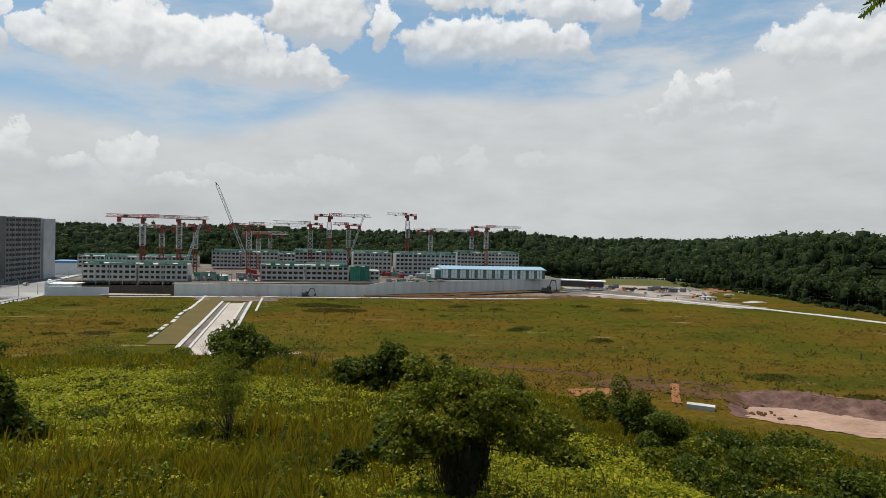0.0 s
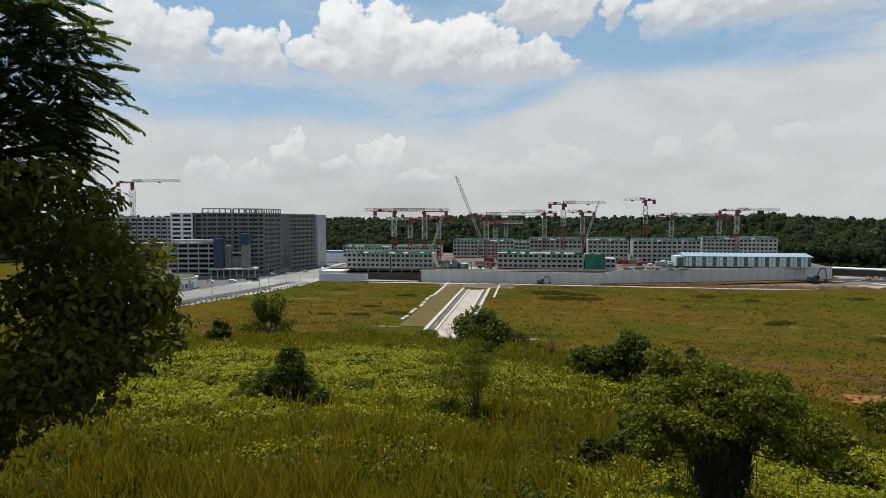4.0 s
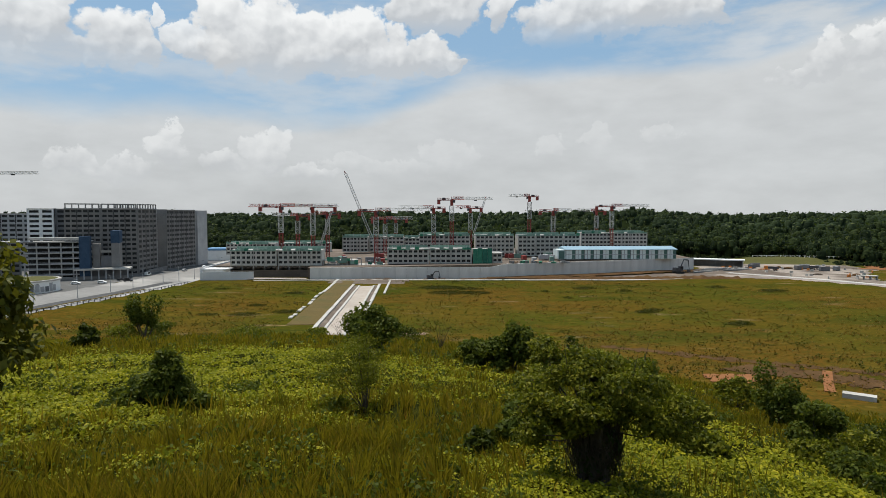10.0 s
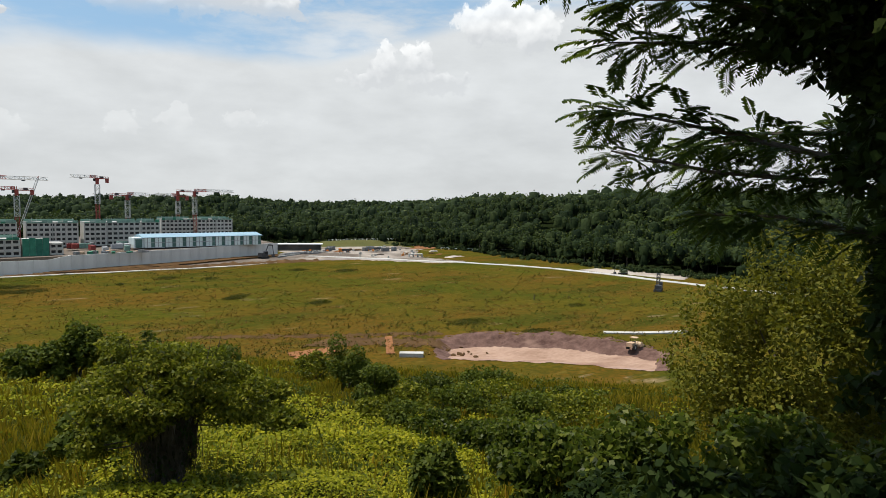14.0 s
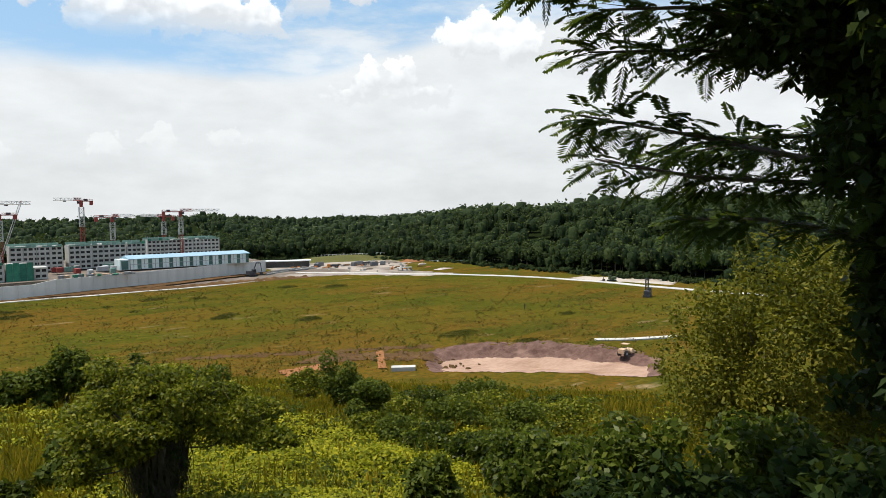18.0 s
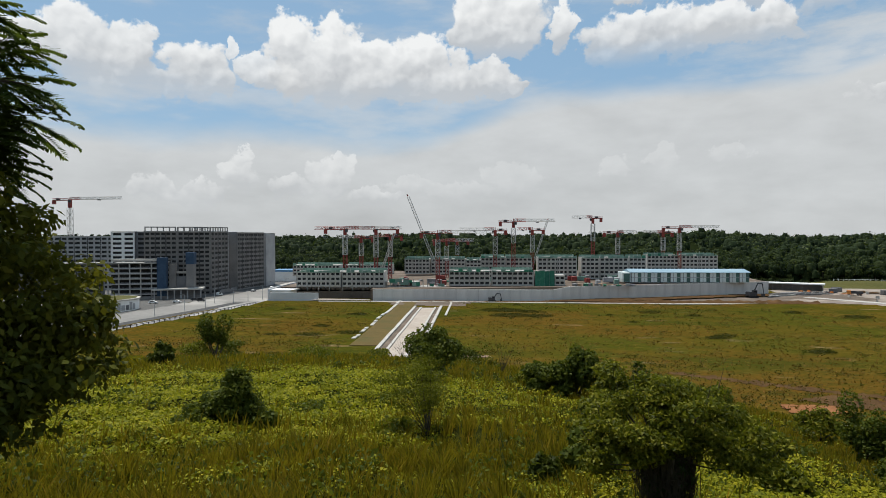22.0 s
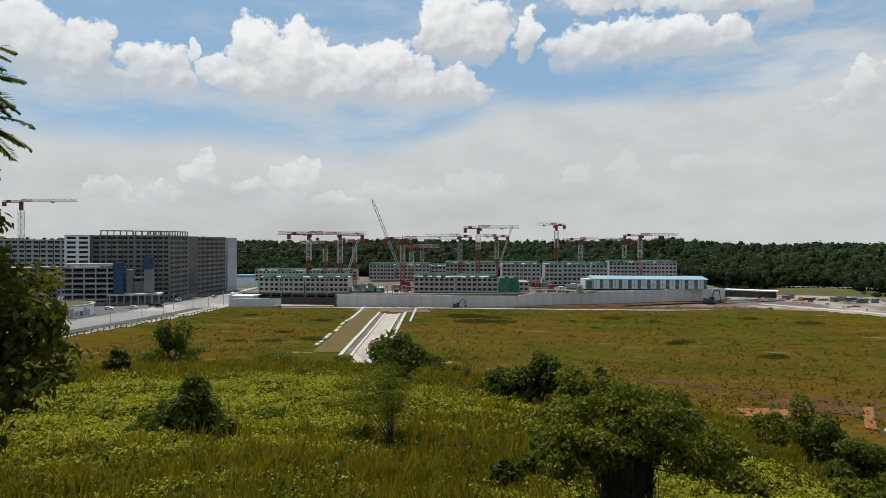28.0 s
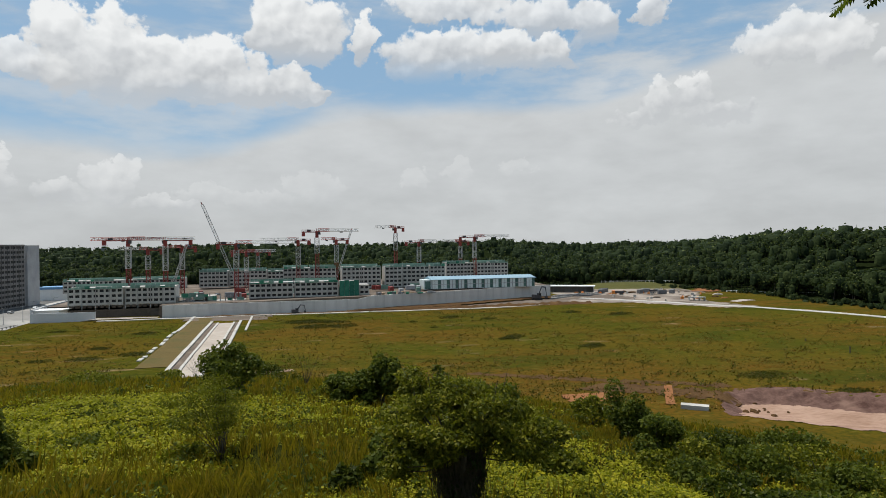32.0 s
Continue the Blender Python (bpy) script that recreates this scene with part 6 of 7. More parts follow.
def east_tree():
    x, y = 8.2, 1.2
    z = float(land(x, y))
    t = thing("east_tree", "large dark feathery-leaved tree overhanging the view", "tree", "", (x, y, z))
    e = EYE_Z - z
    part("trunk", Shape().path([(0, 0, -0.3), (-0.1, 0.15, 2.0), (0.1, 0.2, e + 1.0), (0.0, 0.1, e + 4.2)], 0.24, 0.12, 9), M["bark"], t)

    def rel(px, py, pz):
        return (px - x, py - y, pz - z)

    arms = [
        ([(8.2, 1.3, 37.2), (8.0, 3.0, 37.55), (7.6, 4.3, 37.95), (7.1, 5.55, 38.3)], 140, 0.38, 0.55),
        ([(8.2, 1.3, 36.9), (8.4, 3.0, 37.3), (8.0, 4.4, 37.45), (7.5, 5.6, 37.75)], 140, 0.38, 0.55),
        ([(8.2, 1.3, 38.8), (7.6, 3.0, 39.5), (6.8, 4.4, 39.9), (5.9, 5.4, 39.9)], 170, 0.38, 0.6),
        ([(8.2, 1.3, 39.0), (7.2, 2.6, 40.0), (6.2, 3.8, 40.4), (5.1, 4.9, 40.2)], 170, 0.38, 0.7),
        ([(8.2, 1.3, 37.4), (8.9, 3.0, 37.9), (9.0, 4.2, 38.0), (8.9, 5.2, 37.8)], 160, 0.38, 0.6),
        ([(8.2, 1.3, 39.6), (8.1, 2.6, 40.6), (7.6, 3.8, 40.9), (7.0, 5.0, 40.7)], 230, 0.38, 0.7),
([(8.2, 1.3, 37.9), (8.2, 2.8, 38.6), (7.6, 4.2, 38.95), (6.8, 5.2, 39.0)], 120, 0.36, 0.5),
        ([(8.2, 1.3, 38.2), (7.6, 3.0, 38.9), (7.1, 4.0, 39.3), (6.6, 4.9, 39.4)], 120, 0.36, 0.5),
        ([(8.2, 1.3, 38.6), (8.3, 2.2, 39.0), (8.4, 3.2, 39.2), (8.0, 4.2, 39.1)], 100, 0.36, 0.5),
        ([(8.2, 1.3, 40.2), (6.8, 1.8, 41.2), (5.6, 2.6, 41.5), (4.6, 3.4, 41.2)], 160, 0.38, 0.7),
        ([(8.2, 1.3, 36.2), (8.9, 2.8, 36.7), (8.9, 4.0, 36.9), (8.7, 5.0, 36.9)], 130, 0.38, 0.5),
    ]
    for k, (pts, n, size, spread) in enumerate(arms):
        feather_branch(t, [rel(*p) for p in pts], n, size, "feather", 200 + k, spread, thick=0.05)
    # curtain of creeper on and round the trunk, shade coloured into its leaves
    lumps = []
    for c, rad, n, sz, sd in (((8.6, 2.2, 38.2), (1.3, 1.3, 2.0), 26, 0.32, 1), ((9.4, 1.6, 35.6), (1.1, 1.1, 1.9), 24, 0.32, 2), ((8.4, 2.0, 40.2), (1.5, 1.5, 1.2), 18, 0.34, 3), ((9.6, 2.4, 36.9), (0.8, 0.8, 1.5), 14, 0.36, 4), ((9.2, 1.0, 34.4), (1.4, 1.4, 1.6), 18, 0.36, 5), ((8.0, 0.2, 37.5), (1.2, 1.2, 3.0), 20, 0.32, 6), ((9.6, 0.8, 35.6), (0.9, 0.9, 1.6), 16, 0.36, 7), ((8.5, 1.7, 37.2), (0.9, 0.9, 1.5), 20, 0.34, 8), ((7.9, 2.9, 39.6), (1.2, 1.2, 1.2), 18, 0.36, 9), ((8.0, 1.0, 35.4), (1.1, 1.1, 1.6), 18, 0.36, 10), ((6.8, 0.2, 40.6), (1.8, 1.6, 1.0), 16, 0.36, 11), ((7.0, 1.2, 36.6), (0.8, 0.7, 1.6), 18, 0.36, 12), ((7.0, 1.4, 39.4), (1.2, 1.0, 1.4), 18, 0.36, 13), ((7.2, 1.6, 34.6), (0.9, 0.8, 1.2), 14, 0.36, 14), ((8.3, 2.7, 39.7), (0.9, 0.8, 1.1), 18, 0.36, 15), ((9.1, 2.45, 36.2), (0.7, 0.7, 1.2), 16, 0.38, 16), ((9.2, 2.4, 34.8), (0.75, 0.75, 1.0), 14, 0.38, 17)):
        lumps += lumps_in(rel(*c), rad, n, sz, sd, -0.9)
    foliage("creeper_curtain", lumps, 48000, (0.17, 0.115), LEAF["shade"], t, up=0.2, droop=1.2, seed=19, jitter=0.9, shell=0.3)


west_tree(), east_tree()


# ---- ground cover ----
def creeper_share(az, d):
    """How much of the ground is under creeper rather than grass."""
    x, y = d * np.sin(np.radians(az)), d * np.cos(np.radians(az))
    def patch(a, da, r, dr):
        return np.exp(-((az - a) / da) ** 4 - ((d - r) / dr) ** 4)
    c = 1.15 * patch(28, 15, 19, 12) + patch(-24, 18, 33, 17) + patch(12, 8, 12.5, 3.5) * 0.8 + patch(-4, 14, 36, 10) * 0.6 + patch(50, 12, 16, 7) * 0.7
    return np.clip(c + 0.28 * swell(x, y, 6.0, 77), 0, 1)


def cover():
    rng = np.random.default_rng(99)

    def polar(n, d0, d1, a0=-52, a1=84, p=1.0):
        az = rng.uniform(a0, a1, n)
        d = d0 * (d1 / d0) ** rng.uniform(0, 1, n) ** p
        return az, d

    def blades(name, n, d0, d1, h, w, label, mt="grass", thin=0.0, a0=-52, a1=84):
        az, d = polar(n, d0, d1, a0, a1)
        c = creeper_share(az, d)
        keep = rng.uniform(0, 1, n) > c * 0.93 + thin
        gx, gy = d * np.sin(np.radians(az)), d * np.cos(np.radians(az))
        keep &= (pit_shape(gx, gy) < 0.01) & (d < lerp_table(az, TOE) + 6) & ~((gx > -35) & (gx < -18) & (gy > 185)) & ~((gx > 60) & (gy > 118) & (d > 136))
        az, d = az[keep], d[keep]
        x, y = d * np.sin(np.radians(az)), d * np.cos(np.radians(az))
        m = len(x)
        # blades gather into tufts
        cell = 0.34 * 2.0 ** np.floor(np.log2(1 + d / 9.0))
        ix, iy = np.floor(x / cell), np.floor(y / cell)
        h1, h2, h3 = (np.modf(np.abs(np.sin(ix * p + iy * q)) * 437.5)[0] for p, q in ((12.99, 78.23), (39.35, 11.14), (73.16, 52.24)))
        tx, ty = (ix + 0.2 + 0.6 * h1) * cell, (iy + 0.2 + 0.6 * h2) * cell
        pull = rng.uniform(0.25, 0.95, m)
        x, y = tx + (x - tx) * pull, ty + (y - ty) * pull
        z = land(x, y)
        tall = (0.65 + 0.75 * h3) * (0.75 + 0.5 * swell(x, y, 3.5, 55) + 0.25 * swell(x, y, 14.0, 56))
        hh = h * np.clip(tall, 0.3, 1.5) * rng.uniform(0.6, 1.25, m)
        ww = w * (0.4 + d / d1 * 1.2) * rng.uniform(0.7, 1.3, m)
        a = rng.uniform(0, 2 * np.pi, m)
        lean = rng.uniform(0.1, 0.55, m) * hh
        b = np.arctan2(y - ty, x - tx) + rng.normal(size=m) * 0.7
        p = np.stack([x, y, z - 0.03], 1)
        sd = np.stack([np.cos(a), np.sin(a), np.zeros(m)], 1) * ww[:, None]
        ln = np.stack([np.cos(b) * lean, np.sin(b) * lean, hh], 1)
        md = ln * np.array((0.35, 0.35, 0.6))
        v = np.stack([p - sd, p + sd, p + md + sd * 0.7, p + ln, p + md - sd * 0.7], 1).reshape(-1, 3)
        i = np.arange(m) * 5
        f = np.concatenate([np.stack([i, i + 1, i + 2, i + 4], 1), np.stack([i + 4, i + 2, i + 3, i + 3], 1)])
        q = np.stack([i, i + 1, i + 2, i + 4], 1)
        ob = sheet(name, v, np.concatenate([np.stack([i, i + 1, i + 2], 1), np.stack([i, i + 2, i + 4], 1), np.stack([i + 4, i + 2, i + 3], 1)]), LEAF[mt])
        tagged(ob, label, "grass", kind="stuff")

    blades("grass_near", 100000, 2.0, 16.0, 0.58, 0.012, "long green grass on the hillside near the viewer")
    blades("grass_hilltop", 8000, 0.7, 14.0, 0.45, 0.016, "long green grass on the hilltop round the viewer", a0=84, a1=308)
    blades("grass_hollow", 6000, 0.7, 2.2, 0.40, 0.012, "short green grass at the viewer's feet")
    blades("grass_slope", 125000, 14.0, 60.0, 0.60, 0.028, "long olive grass on the hillside")
    blades("grass_foot", 60000, 55.0, 205.0, 0.75, 0.10, "rough grass down the lower slope", thin=0.1)

    def carpet(name, n, d0, d1, leaf, label, lift=0.22):
        az, d = polar(n, d0, d1)
        keep = rng.uniform(0, 1, n) < creeper_share(az, d) ** 1.2
        az, d = az[keep], d[keep]
        x, y = d * np.sin(np.radians(az)), d * np.cos(np.radians(az))
        m = len(x)
        bump = np.clip(0.45 + 0.55 * swell(x, y, 1.6, 61) + 0.6 * swell(x, y, 4.5, 62), 0.05, 2.0)
        z = land(x, y) + lift * bump * rng.uniform(0.4, 1.2, m) + 0.03
        nrm = unit(rng.normal(size=(m, 3)) * 0.45 + np.array((0, 0, 1.0)))
        size = leaf * (0.6 + 0.8 * d / d1)
        v, f = leaf_quads(np.stack([x, y, z], 1), nrm, size, size * 0.8, 0, rng)
        tagged(sheet(name, v, f, LEAF["creeper"]), label, "creeper", kind="stuff")

    carpet("creeper_near", 230000, 5.0, 22.0, 0.075, "bright green creeper carpet over the slope", 0.30)
    carpet("creeper_far", 230000, 18.0, 62.0, 0.16, "bright green creeper carpet over the slope", 0.42)

    # broad-leaved weeds among the grass of the slope
    az, d = polar(2600, 5.0, 110.0)
    x, y = d * np.sin(np.radians(az)), d * np.cos(np.radians(az))
    keep = rng.uniform(-0.6, 1.0, len(x)) < swell(x, y, 11.0, 71) + 0.4 * swell(x, y, 3.0, 72)
    x, y, d = x[keep], y[keep], d[keep]
    k = 34
    r = np.repeat(rng.uniform(0.18, 0.55, len(x)) * (0.8 + d / 60), k)
    c = np.repeat(np.stack([x, y, land(x, y) + 0.1], 1), k, 0)
    dd = unit(rng.normal(size=c.shape))
    dd[:, 2] = np.abs(dd[:, 2])
    lf = 0.09 + 0.0035 * np.repeat(d, k)
    v, f = leaf_quads(c + dd * r[:, None] * rng.uniform(0.3, 1.0, (len(c), 1)) * np.array((1.2, 1.2, 1.0)), unit(dd + rng.normal(size=dd.shape) * 0.7), lf, lf * 0.6, 0, rng)
    tagged(sheet("slope_weeds", v, f, LEAF["tree"]), "leafy green weeds scattered through the long grass", "weeds", kind="stuff")

    # growth on the flat field: straw tufts everywhere, dark weeds in drifts, lone tall weeds
    def tufts(name, n, d1, dens, k, lo, hi, flat, leaf, mt, label, power=1.6, up=0.0):
        az, d = polar(n, 150, d1, -30, 62)
        x, y = d * np.sin(np.radians(az)), d * np.cos(np.radians(az))
        clear = ((x < -15) & (x > -46)) | (x < -118) | (y > 345) | (pit_shape(x, y) > 0.01) | (d < lerp_table(az, TOE)) | (x > 268)
        keep = (rng.uniform(-0.15, 1.3, len(x)) < dens(x, y)) & ~clear
        x, y = x[keep], y[keep]
        m = len(x)
        r = np.repeat(rng.uniform(0.0, 1.0, m) ** power * (hi - lo) + lo, k)[:, None]
        c = np.repeat(np.stack([x, y, land(x, y)], 1), k, 0)
        dd = unit(rng.normal(size=(m * k, 3)))
        dd[:, 2] = np.abs(dd[:, 2])
        v, f = leaf_quads(c + dd * r * np.array(flat), unit(dd + rng.normal(size=dd.shape) * 0.6), leaf[0] * r[:, 0] + 0.14, leaf[1] * r[:, 0] + 0.08, -up, rng)
        tagged(sheet(name, v, f, LEAF[mt]), label, "weeds", kind="stuff")

    drift = lambda x, y: 1.5 * swell(x, y * 2.2, 70.0, 88) + 0.9 * swell(x, y, 22.0, 89) - 0.35
    tufts("field_straw", 15000, 360, lambda x, y: 0.75 + 0.6 * swell(x, y * 1.6, 30.0, 90), 5, 0.3, 1.0, (1.8, 1.8, 0.4), (0.75, 0.34), "straw", "yellow-brown grass tufts over the field", up=0.6)
    tufts("field_weeds", 11000, 360, drift, 13, 0.15, 1.1, (1.4, 1.4, 0.7), (0.34, 0.22), "weed", "dark green weeds and tussocks dotted over the field")
    tufts("field_bank_weeds", 12000, 360, lambda x, y: 1.3 * smooth01((y - 300 - 8 * swell(x, y, 40.0, 92)) / 14) * smooth01((swell(x, y, 60.0, 93) + 0.5) / 0.5) + 1.1 * smooth01((-46 - x) / 10) * smooth01(swell(x, y * 2, 30.0, 94) / 0.3), 9, 0.3, 1.4, (1.5, 1.5, 0.6), (0.36, 0.24), "weed", "low green scrub along the far side of the field")
    tufts("field_tall_weeds", 800, 350, lambda x, y: 0.35 + swell(x, y, 55.0, 95), 22, 0.5, 1.3, (0.55, 0.55, 1.1), (0.35, 0.2), "dark", "lone dark tall weeds standing in the field")


def tussocks():
    """Rounded dark patches of taller growth on the field."""
    rng = np.random.default_rng(404)
    for k, (x, y, r, h) in enumerate(TUSSOCKS):
        t = thing("tussock", "rounded patch of taller dark green growth on the field", "weeds", "tussocks on the field", (x, y, float(land(x, y))))
        n = int(60 * r * r) + 60
        p, d = blob_points(n, (0, 0, 0), (r * 1.6, r, h), rng, 0.2, 0.0)
        v, f = leaf_quads(p, unit(d + rng.normal(size=d.shape) * 0.7), 0.42, 0.22, -0.6, rng)
        sheet("leaves", v, f, LEAF["weed"], t)


TUSSOCKS = [(15.4, 290.2, 7, 1.2), (27.9, 288.9, 5, 1.0), (87.0, 230.8, 3, 1.3), (107.6, 202.4, 3.6, 1.2), (83.3, 303.9, 4.5, 1.3), (61.5, 293.9, 1.6, 1), (66.6, 271.4, 1.6, 1), (99.7, 293.5, 3, 1.1), (20.8, 336.6, 2, 1), (150.6, 306.0, 4, 1.2), (170.2, 290.1, 5, 1.2), (-48.9, 236.6, 4, 0.8), (-76.5, 231.2, 3, 0.7), (-63.1, 231.0, 4, 0.8), (12.2, 309.7, 8, 1.1), (25.5, 305.7, 5, 1), (91.0, 234.1, 3, 1.2), (-56.5, 292.9, 4, 0.7), (-64.2, 252.5, 3, 0.7), (-95.5, 311.1, 3, 0.6), (134.1, 120.8, 4, 0.9), (128.7, 144.3, 5, 0.9), (85.4, 229.5, 2.5, 1), (109.1, 204.1, 3, 1), (183.8, 146.4, 3, 0.8)]
LEAF["straw"] = leaf_material("straw tuft", (0.100, 0.074, 0.012), (0.180, 0.112, 0.022), (0.12, 0.09, 0.015), share=0.25, spread=0.6, scale=0.02)
LEAF["weed"] = leaf_material("weed leaf", (0.030, 0.038, 0.005), (0.075, 0.078, 0.010), (0.06, 0.065, 0.006), share=0.25, spread=0.5, scale=0.02)
cover()
tussocks()

# ---- machines, vehicles and small works ----
def wheel(parent, x, y, r, w, z=None):
    t = part("wheel", Shape().tube((x, y - w / 2, z or r), (x, y + w / 2, z or r), r, r, 12), M["rubber"], parent)
    part("hub", Shape().tube((x, y - w / 2 - 0.03, z or r), (x, y + w / 2 + 0.03, z or r), r * 0.5, r * 0.5, 8), M["facade_pale"], t)
    return t


def excavator(x, y, turn, colour="steel_dark", label="dark tracked excavator with its arm bent", scale=1.0, z=None, raise_arm=0.0):
    e = thing("excavator", label, "excavator", "site machines", (x, y, float(land(x, y)) + 0.1 if z is None else z), turn)
    k = scale
    for yy in (-1.25, 0.75):
        s = Shape()
        s.slab([(-1.9 * k, yy * k), (1.9 * k, yy * k), (1.9 * k, (yy + 0.55) * k), (-1.9 * k, (yy + 0.55) * k)], 0.12 * k, 0.75 * k)
        s.box(-1.6 * k, yy * k, 0, 1.6 * k, (yy + 0.55) * k, 0.12 * k)
        part("track", s, M["rubber"], e)
    part("house", Shape().box(-1.9 * k, -1.2 * k, 0.9 * k, 1.0 * k, 1.2 * k, 2.0 * k).box(-1.9 * k, -1.1 * k, 2.0 * k, -0.6 * k, 1.1 * k, 2.3 * k), M[colour], e)
    cab = part("cab", Shape().box(-0.2 * k, -1.15 * k, 1.0 * k, 1.3 * k, -0.1 * k, 2.9 * k), M[colour], e)
    part("cab_window", Shape().box(-0.1 * k, -1.19 * k, 1.8 * k, 1.2 * k, -1.15 * k, 2.75 * k), M["glass"], cab)
    h = 4.4 * k + raise_arm
    part("boom", Shape().path([(0.8 * k, 0.3 * k, 1.6 * k), (2.6 * k, 0.3 * k, h), (4.6 * k, 0.3 * k, h - 0.2 * k)], 0.30 * k, 0.22 * k, 4), M[colour], e)
    part("arm", Shape().path([(4.6 * k, 0.3 * k, h - 0.2 * k), (5.2 * k, 0.3 * k, 1.4 * k)], 0.22 * k, 0.15 * k, 4), M[colour], e)
    part("bucket", Shape().slab([(4.5 * k, -0.2 * k), (5.4 * k, -0.2 * k), (5.4 * k, 0.8 * k), (4.5 * k, 0.8 * k)], 0.4 * k, 1.4 * k), M["steel_dark"], e)


def drill_rig(x, y):
    e = thing("drilling_rig", "dark tracked drilling rig with a short upright mast", "drilling rig", "site machines", (x, y, float(land(x, y)) + 0.08), 25)
    for yy in (-1.5, 0.9):
        part("track", Shape().box(-2.6, yy, 0, 2.6, yy + 0.6, 0.9), M["rubber"], e)
    part("house", Shape().box(-2.4, -1.4, 1.0, 2.2, 1.4, 2.6), M["steel_dark"], e)
    part("cab", Shape().box(0.4, -1.4, 2.6, 2.2, -0.2, 3.8), M["steel_dark"], e)
    s = Shape()
    lattice(s, (1.2, 0.4, 1.2), (1.2, 0.4, 7.0), 1.3, 5, 0.12, up=(0, 1, 0))
    part("mast", s, M["steel_dark"], e)
    part("mast_head", Shape().box(0.4, -0.3, 7.0, 2.0, 1.1, 7.7), M["steel_dark"], e)
    part("blade", Shape().box(-4.4, -1.6, 0.1, -3.9, 1.6, 1.2).box(-4.0, -0.2, 0.3, -2.4, 0.2, 0.6), M["steel_dark"], e)


def road_roller(x, y):
    e = thing("compactor", "dusty tan soil compactor parked in the pit", "roller", "site machines", (x, y, float(land(x, y)) + 0.15), 8)
    part("drum", Shape().tube((2.3, -1.1, 0.8), (2.3, 1.1, 0.8), 0.85, 0.85, 18), M["machine_tan"], e)
    for yy in (-0.9, 0.9):
        wheel(e, -1.4, yy, 0.8, 0.55)
    part("hood", Shape().box(-2.6, -0.8, 0.9, -0.4, 0.8, 2.0), M["machine_tan"], e)
    part("yoke", Shape().box(1.0, -1.35, 0.55, 3.4, -1.15, 1.0).box(1.0, 1.15, 0.55, 3.4, 1.35, 1.0).box(0.9, -1.35, 0.55, 1.1, 1.35, 1.0).box(-0.4, -0.4, 0.6, 1.0, 0.4, 1.1), M["machine_tan"], e)
    cab = part("cab_floor", Shape().box(-0.6, -0.8, 1.1, 0.9, 0.8, 1.4), M["machine_tan"], e)
    for px, py in ((-0.5, -0.7), (-0.5, 0.7), (0.8, -0.7), (0.8, 0.7)):
        part("roof_post", Shape().tube((px, py, 1.4), (px, py, 3.0), 0.06), M["steel_dark"], e)
    part("seat", Shape().box(-0.3, -0.3, 1.4, 0.2, 0.3, 2.1), M["rubber"], e)
    part("roof", Shape().box(-0.7, -0.9, 3.0, 1.0, 0.9, 3.12), M["machine_tan"], e)


def car(x, y, turn, mt, label, van=False):
    c = thing("van" if van else "car", label, "van" if van else "car", "cars by the flats", (x, y, float(land(x, y)) + 0.2), turn)
    h = 2.1 if van else 1.45
    s = Shape()
    prof = [(-2.2, 0.35), (2.2, 0.35), (2.25, 0.8), (1.2, 0.95 if not van else 1.2), (0.6, h), (-1.6, h), (-2.2, 0.95 if not van else h - 0.1)]
    n = len(prof)
    vs = [(a, -0.85, b) for a, b in prof] + [(a, 0.85, b) for a, b in prof]
    s.add(vs, [tuple(range(n)), tuple(range(2 * n - 1, n - 1, -1))] + [(k, n + k, n + (k + 1) % n, (k + 1) % n) for k in range(n)])
    body = part("body", s, mt, c)
    for yy in (-0.87, 0.85):
        part("side_window", Shape().box(-1.5, yy, 0.98, 0.6, yy + 0.02, h - 0.12), M["glass"], body)
    for px in (-1.4, 1.4):
        for py in (-0.8, 0.8):
            wheel(c, px, py, 0.33, 0.2)


def truck(x, y, turn, mt, label):
    c = thing("truck", label, "truck", "site machines", (x, y, float(land(x, y)) + 0.15), turn)
    part("cab", Shape().box(2.2, -1.2, 0.7, 4.2, 1.2, 3.0), mt, c)
    part("windscreen", Shape().box(4.2, -1.0, 1.8, 4.24, 1.0, 2.7), M["glass"], c)
    part("bed", Shape().box(-4.2, -1.25, 1.1, 2.0, 1.25, 1.4).box(-4.2, -1.25, 1.4, 2.0, -1.15, 2.5).box(-4.2, 1.15, 1.4, 2.0, 1.25, 2.5), M["steel_dark"], c)
    for px in (-3, -1.6, 3.2):
        for py in (-1.0, 1.0):
            wheel(c, px, py, 0.5, 0.3)


def street_lamp(x, y, h=8.0, turn=0.0):
    e = thing("street_lamp", "slim grey street lamp beside the new road", "street lamp", "street lamps", (x, y, float(land(x, y))), turn)
    part("pole", Shape().tube((0, 0, 0), (0, 0, h), 0.14, 0.09, 8), M["facade_pale"], e)
    part("bracket", Shape().path([(0, 0, h - 0.1), (0.6, 0, h + 0.25), (1.6, 0, h + 0.3)], 0.08, 0.06, 6), M["facade_pale"], e)
    part("lantern", Shape().box(1.4, -0.15, h + 0.2, 2.3, 0.15, h + 0.38), M["steel_dark"], e)
    part("base", Shape().box(-0.25, -0.25, 0, 0.25, 0.25, 0.3), M["concrete"], e)


